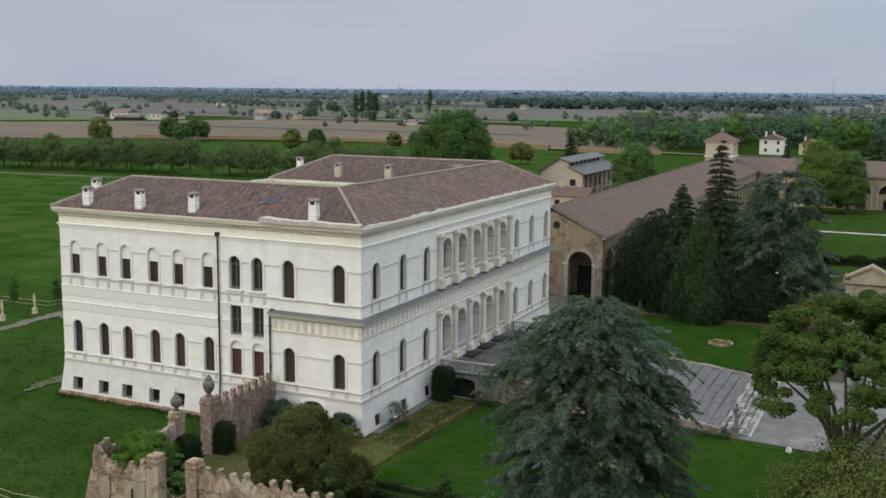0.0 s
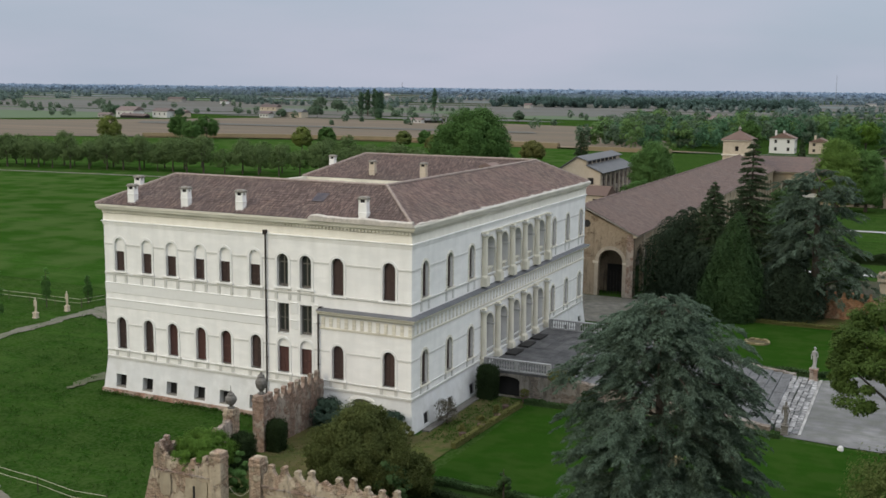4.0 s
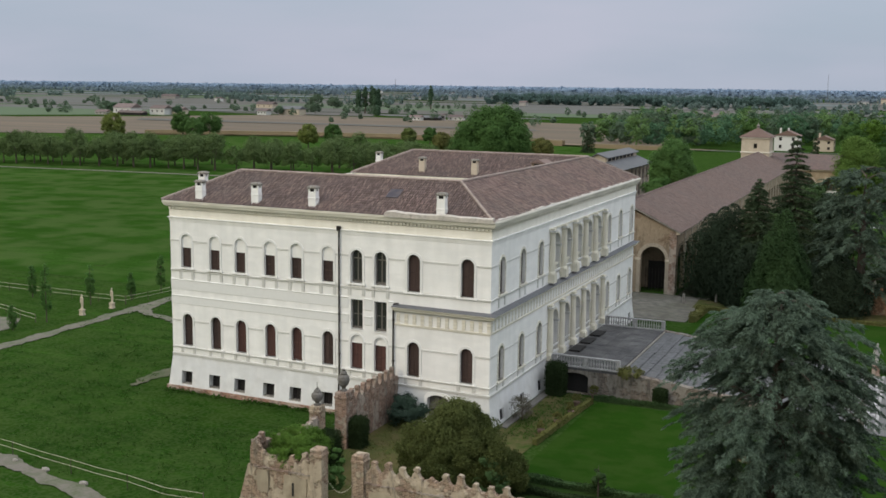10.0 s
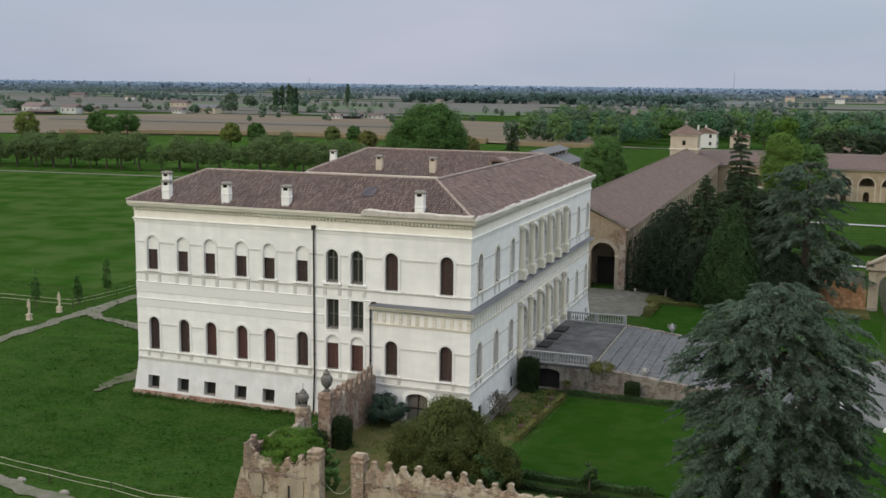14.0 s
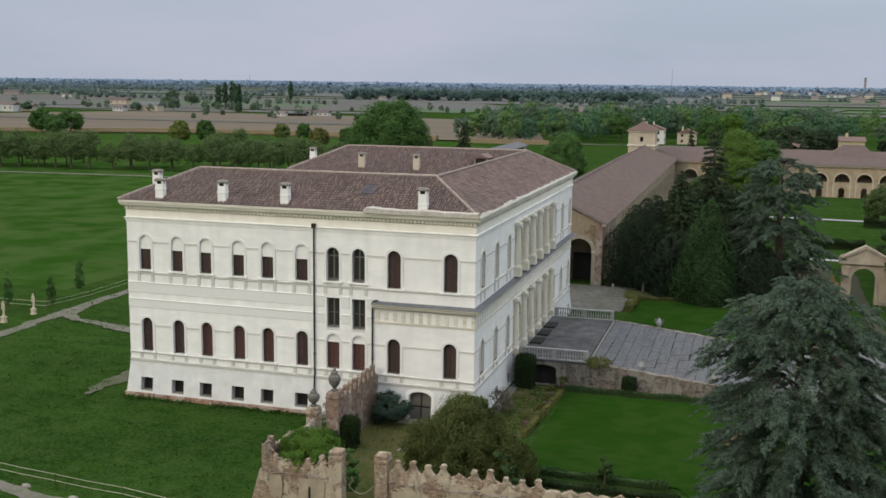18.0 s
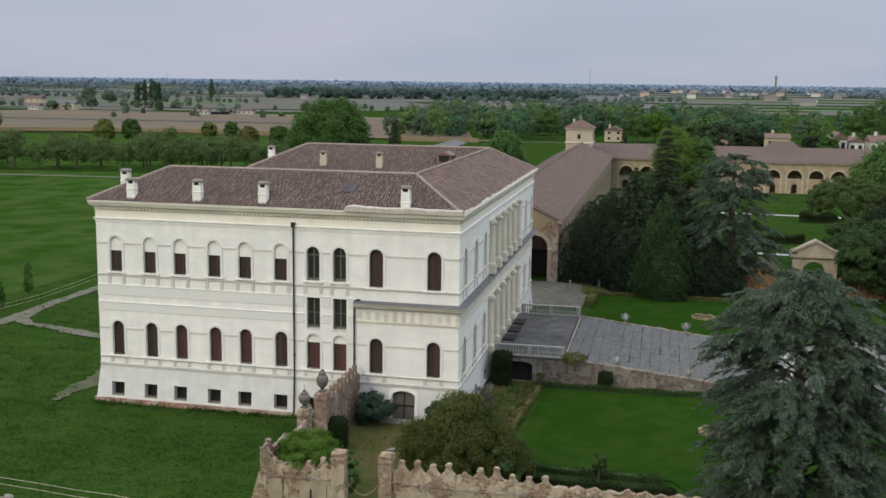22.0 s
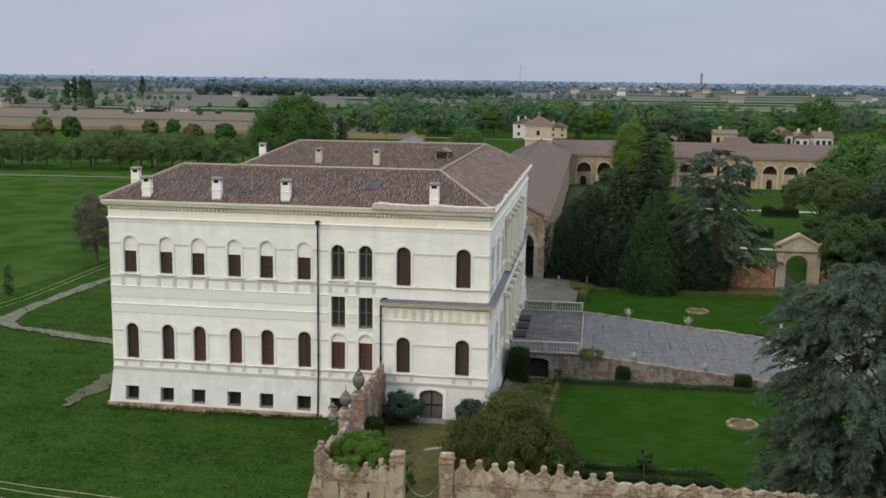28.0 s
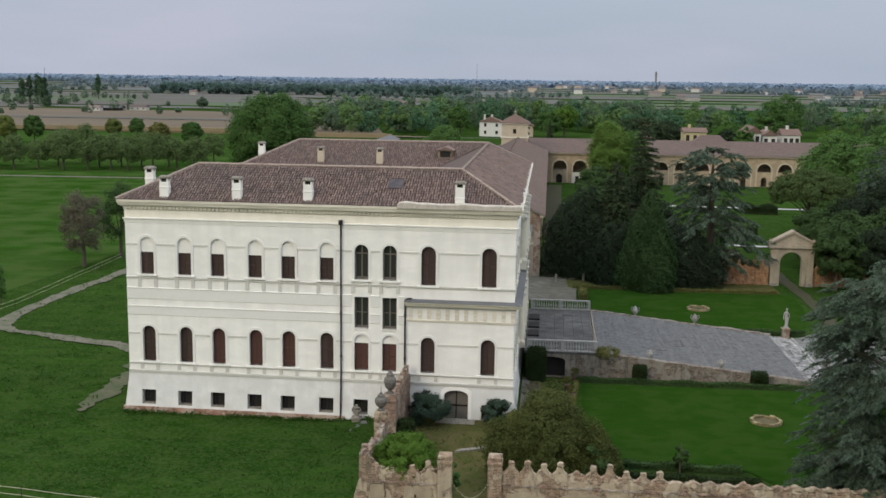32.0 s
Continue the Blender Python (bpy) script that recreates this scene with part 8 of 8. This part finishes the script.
def belt(y0, y1, count, h0, h1, mat, leaf, per, label, spread=1.35, gap=0.0, run=1.0):
    """Scattered rows of far trees, joined into one mesh."""
    g = np.random.RandomState(int(y0))
    pts, out = [], []
    for i in range(count):
        y = math.exp(g.uniform(math.log(y0), math.log(y1)))
        x = g.uniform(-spread, 0.72) * y
        if y < 900 and -130 < x < 330:
            continue
        if x > -0.12 * y and y < 2900 and g.uniform() < 0.5:
            continue
        length = g.uniform(0.2, 1.0) ** 2 * run * 0.12 * y
        n = max(1, int(length / 9))
        for q in range(n):
            h = g.uniform(h0, h1)
            cx, cy = x + q * length / n + g.uniform(-2, 2), y + g.uniform(-6, 6) + 0.05 * q
            c = g.normal(size=(per, 3))
            c /= np.linalg.norm(c, axis=1)[:, None]
            out.append(c + (0, 0, 0.2))
            wide = h * g.uniform(0.32, 0.55)
            c = c * (1 + 0.18 * np.sin(4 * c[:, :1] + 5 * c[:, 2:] + q)) * g.uniform(0.78, 1.0, (per, 1)) * (wide, wide, h * 0.48)
            pts.append(c + (cx, cy, 0.4 + h * 0.5))
    return tagged(part("far_tree_belt", leaf_mesh("far_tree_belt", np.concatenate(pts), leaf, 0.0, 0.8, None, np.concatenate(out)), mat), label, "trees", kind="stuff")


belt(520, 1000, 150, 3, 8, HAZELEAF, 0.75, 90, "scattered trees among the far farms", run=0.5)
belt(1000, 1900, 70, 5, 12, FAR_A, 1.4, 60, "tree rows on the plain, muted by painted haze")
belt(1800, 3000, 95, 7, 14, FAR_B, 2.3, 32, "tree rows far out on the plain, blued by painted haze", run=1.5)
belt(2900, 4700, 420, 11, 20, FAR_C, 6.4, 14, "tree line at the horizon in painted blue haze", run=2.5)
# Far wood lightened and blued: haze painted into the leaf colour.
FARWOOD = foliage("far_hazed_wood_leaves", (0.1063, 0.1664, 0.147), (0.125, 0.1885, 0.165), (0.0875, 0.1404, 0.1275), 0.12)
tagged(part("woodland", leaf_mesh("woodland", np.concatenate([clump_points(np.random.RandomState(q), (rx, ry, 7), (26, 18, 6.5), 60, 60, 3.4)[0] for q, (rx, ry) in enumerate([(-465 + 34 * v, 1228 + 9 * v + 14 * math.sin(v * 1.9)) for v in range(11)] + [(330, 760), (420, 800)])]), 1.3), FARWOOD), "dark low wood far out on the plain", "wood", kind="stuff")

FARMGREY = material("dull_farmhouse_wall", (0.34, 0.325, 0.3), 0.9, tints=((0.3, (0.24, 0.225, 0.2), 0.7, 0.3),), each=0.25)
DULLROOF = material("dull_brown_farm_roof", (0.15, 0.11, 0.1), 0.9, tints=((0.2, (0.11, 0.09, 0.085), 0.7, 0.3),), each=0.25)
FARMWALLS = (WHITEWALL, FARMGREY, FARMGREY, WHITEWALL, OCHRE)
farm = [(-505, 564, 16, 12, 5.6), (-517, 552, 10, 6, 2.6), (-494, 556, 22, 6, 2.3), (-486, 578, 13, 9, 5.2), (-490, 594, 26, 9, 3.8), (-287, 596, 8, 5, 3.0), (-279, 604, 12, 5, 2.4), (-273, 609, 2.4, 2.4, 4.6), (-266, 617, 11, 6, 3.0), (-417, 648, 18, 10, 4.8), (-432, 632, 8, 7, 3.4), (-929, 1158, 24, 10, 5.0), (-110, 620, 20, 10, 6.0), (-96, 632, 12, 9, 6.5), (-546, 811, 18, 10, 4.4)]
for i in range(44):
    y = math.exp(rng.uniform(math.log(1000), math.log(3300)))
    farm.append((rng.uniform(-0.85, 0.62) * y, y, rng.uniform(7, 17), rng.uniform(6, 10), rng.uniform(3.5, 6.0)))
for i in range(30):
    y = rng.uniform(1500, 2800)
    farm.append((rng.uniform(-0.08, 0.6) * y, y, rng.uniform(9, 20), rng.uniform(8, 12), rng.uniform(5, 8.5)))
for i in range(26):
    farm.append((280 + rng.gauss(20, 190), 2900 + rng.uniform(-250, 200), rng.uniform(9, 22), 10, rng.uniform(5, 8)))
for i, (x, y, w, d, h) in enumerate(farm):
    t = thing("farmhouse", (x, y, 0.4), "pale farmhouse with a red-brown roof far off" if i % 3 else "long white farm building far off", "house", "farmhouses of the plain")
    # Sheds 2 and 6 are open-fronted: black walls paint the shade inside.
    part("wall", Build().box(x - w / 2, x + w / 2, y - d / 2, y + d / 2, 0.2, h), FARMWALLS[i % 5] if i not in (2, 6) else DARK, t)
    part("roof", Build().loft([[(q, y - d / 2 - 0.5, h - 0.1), (q, y + d / 2 + 0.5, h - 0.1), (q, y, h + d * 0.24)] for q in (x - w / 2 - 0.5, x + w / 2 + 0.5)]), DULLROOF if i % 3 or i < 5 else GREYROOF, t)
    if y < 1000:
        for q in range(3):
            part("window", Build().box(x - w / 3 + q * w / 3 - 0.5, x - w / 3 + q * w / 3 + 0.5, y - d / 2 - 0.05, y - d / 2 + 0.02, h * 0.45, h * 0.75), DARK, t)
camp = thing("bell_tower", (295, 3037, 0.4), "slender bell tower on the horizon", "tower")
part("shaft", Build().box(292, 297, 3035, 3040, 0.2, 40), STONE, camp)
part("belfry", Build().box(291.4, 297.6, 3034.4, 3040.6, 40, 46), STONE, camp)
part("spire", Build().loft([[(294.5 + s * q, 3037.5 + r * q, z) for s, r in ((-1, -1), (1, -1), (1, 1), (-1, 1))] for q, z in ((3.2, 46), (0.4, 50))]), GREYROOF, camp)
church = thing("church", (325, 3030, 0.4), "pale church beside the bell tower", "church")
part("nave", Build().box(304, 326, 3024, 3038, 0.2, 13), WHITEWALL, church)
part("roof", Build().loft([[(q, 3023, 13), (q, 3039, 13), (q, 3031, 17)] for q in (303, 327)]), GREYROOF, church)
for i, (x, y, h) in enumerate(((-180, 2600, 60), (-900, 1800, 34))):
    mast = thing("mast", (x, y, 0.4), "thin grey mast far out on the plain", "mast", "far masts")
    part("pole", Build().tube([(x, y, 0.3), (x, y, h)], [0.5, 0.3], 5), LEAD, mast)


# ---- small things ----
def tape_fence(line, heights, post_h, label, every=3.0, tape=BEAD, r=0.02):
    t = thing("tape_fence", (line[0][0], line[0][1], ground_height(*line[0])), label, "fence", "tape fences")
    for (x0, y0), (x1, y1) in zip(line, line[1:]):
        n = max(1, int(math.hypot(x1 - x0, y1 - y0) / every))
        for h in heights:
            part("tape", Build().tube([(x0, y0, ground_height(x0, y0) + h), ((x0 + x1) / 2, (y0 + y1) / 2, ground_height(x0, y0) + h - 0.04), (x1, y1, ground_height(x1, y1) + h)], [r] * 3, 5), tape, t)
        for k in range(n + 1):
            x, y = x0 + (x1 - x0) * k / n, y0 + (y1 - y0) * k / n
            part("post", Build().tube([(x, y, ground_height(x, y) - 0.1), (x, y, ground_height(x, y) + post_h)], [0.03, 0.025], 6), BARK, t)


tape_fence([(-34, -16.3), (-26.5, -17.5), (-20.8, -18.4), (-15.9, -19.0), (-9.5, -20.2)], (0.55, 0.95), 1.05, "two pale tapes on thin posts at the meadow's edge", 9.0, r=0.014)
tape_fence([(-52.2, 60), (-51.8, 45), (-51.4, 30.5), (-52.4, 24.2)], (0.5, 0.9), 1.0, "pale rail fence beside the track", 3.0, r=0.012)
tape_fence([(-95, 24.4), (-69.4, 24.3), (-60, 24.2), (-52.4, 24.15)], (0.45, 0.9), 1.0, "pale rail fence across the meadow", 3.0, r=0.017)
tape_fence([(-70, 17.6), (-60.5, 15.1), (-54.4, 13.0)], (0.4, 0.8), 0.9, "pale rail round a small sand paddock", 3.0)
patch("sand_paddock", [(-70, 4.0), (-54.6, 7.6), (-54.4, 10.3), (-56.9, 13.5), (-58.8, 13.3), (-70, 12.5)], DIRT, "small bare sand paddock", "sand", 0.06)
for x, y in ((6.4, 52.5), (3.2, 50.5)):
    z = ground_height(x, y)
    t = thing("bollard", (x, y, z), "short grey stone bollard in the gravel yard", "bollard", "stone bollards")
    part("shaft", Build().lathe(x, y, [(0.16, z), (0.14, z + 0.9), (0.18, z + 0.95), (0.05, z + 1.15)], 10), STONE, t)


def tussocks(x0, x1, y0, y1, count, mats, size, label, seed, keep=None):
    """Tufts of rough grass that break up the meadow."""
    g = np.random.RandomState(seed)
    pts = []
    for x, y in zip(g.uniform(x0, x1, count), g.uniform(y0, y1, count)):
        if noise.noise((x * 0.12, y * 0.12, seed)) > g.uniform(-0.5, 0.5) and (keep is None or keep(x, y)):
            n = g.randint(5, 12)
            o = g.normal(size=(n, 3)) * (0.22, 0.22, 0.0)
            o[:, 2] = g.uniform(0.02, size * 1.2, n)
            pts.append(o + (x, y, ground_height(x, y) + 0.03))
    return tagged(part("meadow_tuft", leaf_mesh("meadow_tuft", np.concatenate(pts), size, 0.0, 0.35), mats), label, "grass", kind="stuff")


TUFT = foliage("rough_grass_blades", (0.042, 0.1, 0.016), (0.065, 0.12, 0.028), (0.032, 0.08, 0.012), 0.3)
tussocks(-46, -8, -19, -1.2, 1700, TUFT, 0.09, "rough tufts of meadow grass before the villa", 1)
tussocks(-50, -28, -1, 50, 1000, TUFT, 0.1, "rough tufts of meadow grass beside the villa", 2)
tussocks(-27.6, -9.5, -0.9, -0.4, 420, TUFT, 0.12, "weeds along the foot of the villa wall", 3)
tussocks(-6.5, 3.6, -18, -1.2, 900, foliage("dry_grass_blades", (0.14, 0.15, 0.045), (0.2, 0.19, 0.08), (0.09, 0.12, 0.03), 0.3), 0.07, "thin dry grass in the courtyard", 4)
tussocks(1.3, 4.2, -1, 10.2, 500, TUFT, 0.08, "weeds and grass beside the garden front", 5)
tussocks(6.2, 22, 10.95, 11.3, 120, TUFT, 0.1, "weeds at the foot of the stair wall", 6)

for x, y, w in ((-22.7, -18.6, 0.34), (-18.9, -19.4, 0.36), (-25.6, -18.2, 0.25)):
    z = ground_height(x, y)
    t = thing("road_stone", (x, y, z), "pale rough stone beside the stony road", "stone", "road stones")
    r = random.Random(int(-x * 10))
    part("block", Build().loft([[(x + w * k * math.cos(a) * r.uniform(0.85, 1.1), y + 0.6 * w * k * math.sin(a) * r.uniform(0.85, 1.1), z + q) for a in [i * math.pi / 4 for i in range(8)]] for q, k in ((-0.05, 1.0), (0.1, 1.0), (0.17, 0.75), (0.2, 0.4))]), STONE, t)
ribbon("gravel_road", [(-80, 366), (-67, 361), (-42, 359), (-10, 364), (30, 372)], 2.2, GRAVEL, "pale gravel road at the foot of the wood", "road", 0.12)
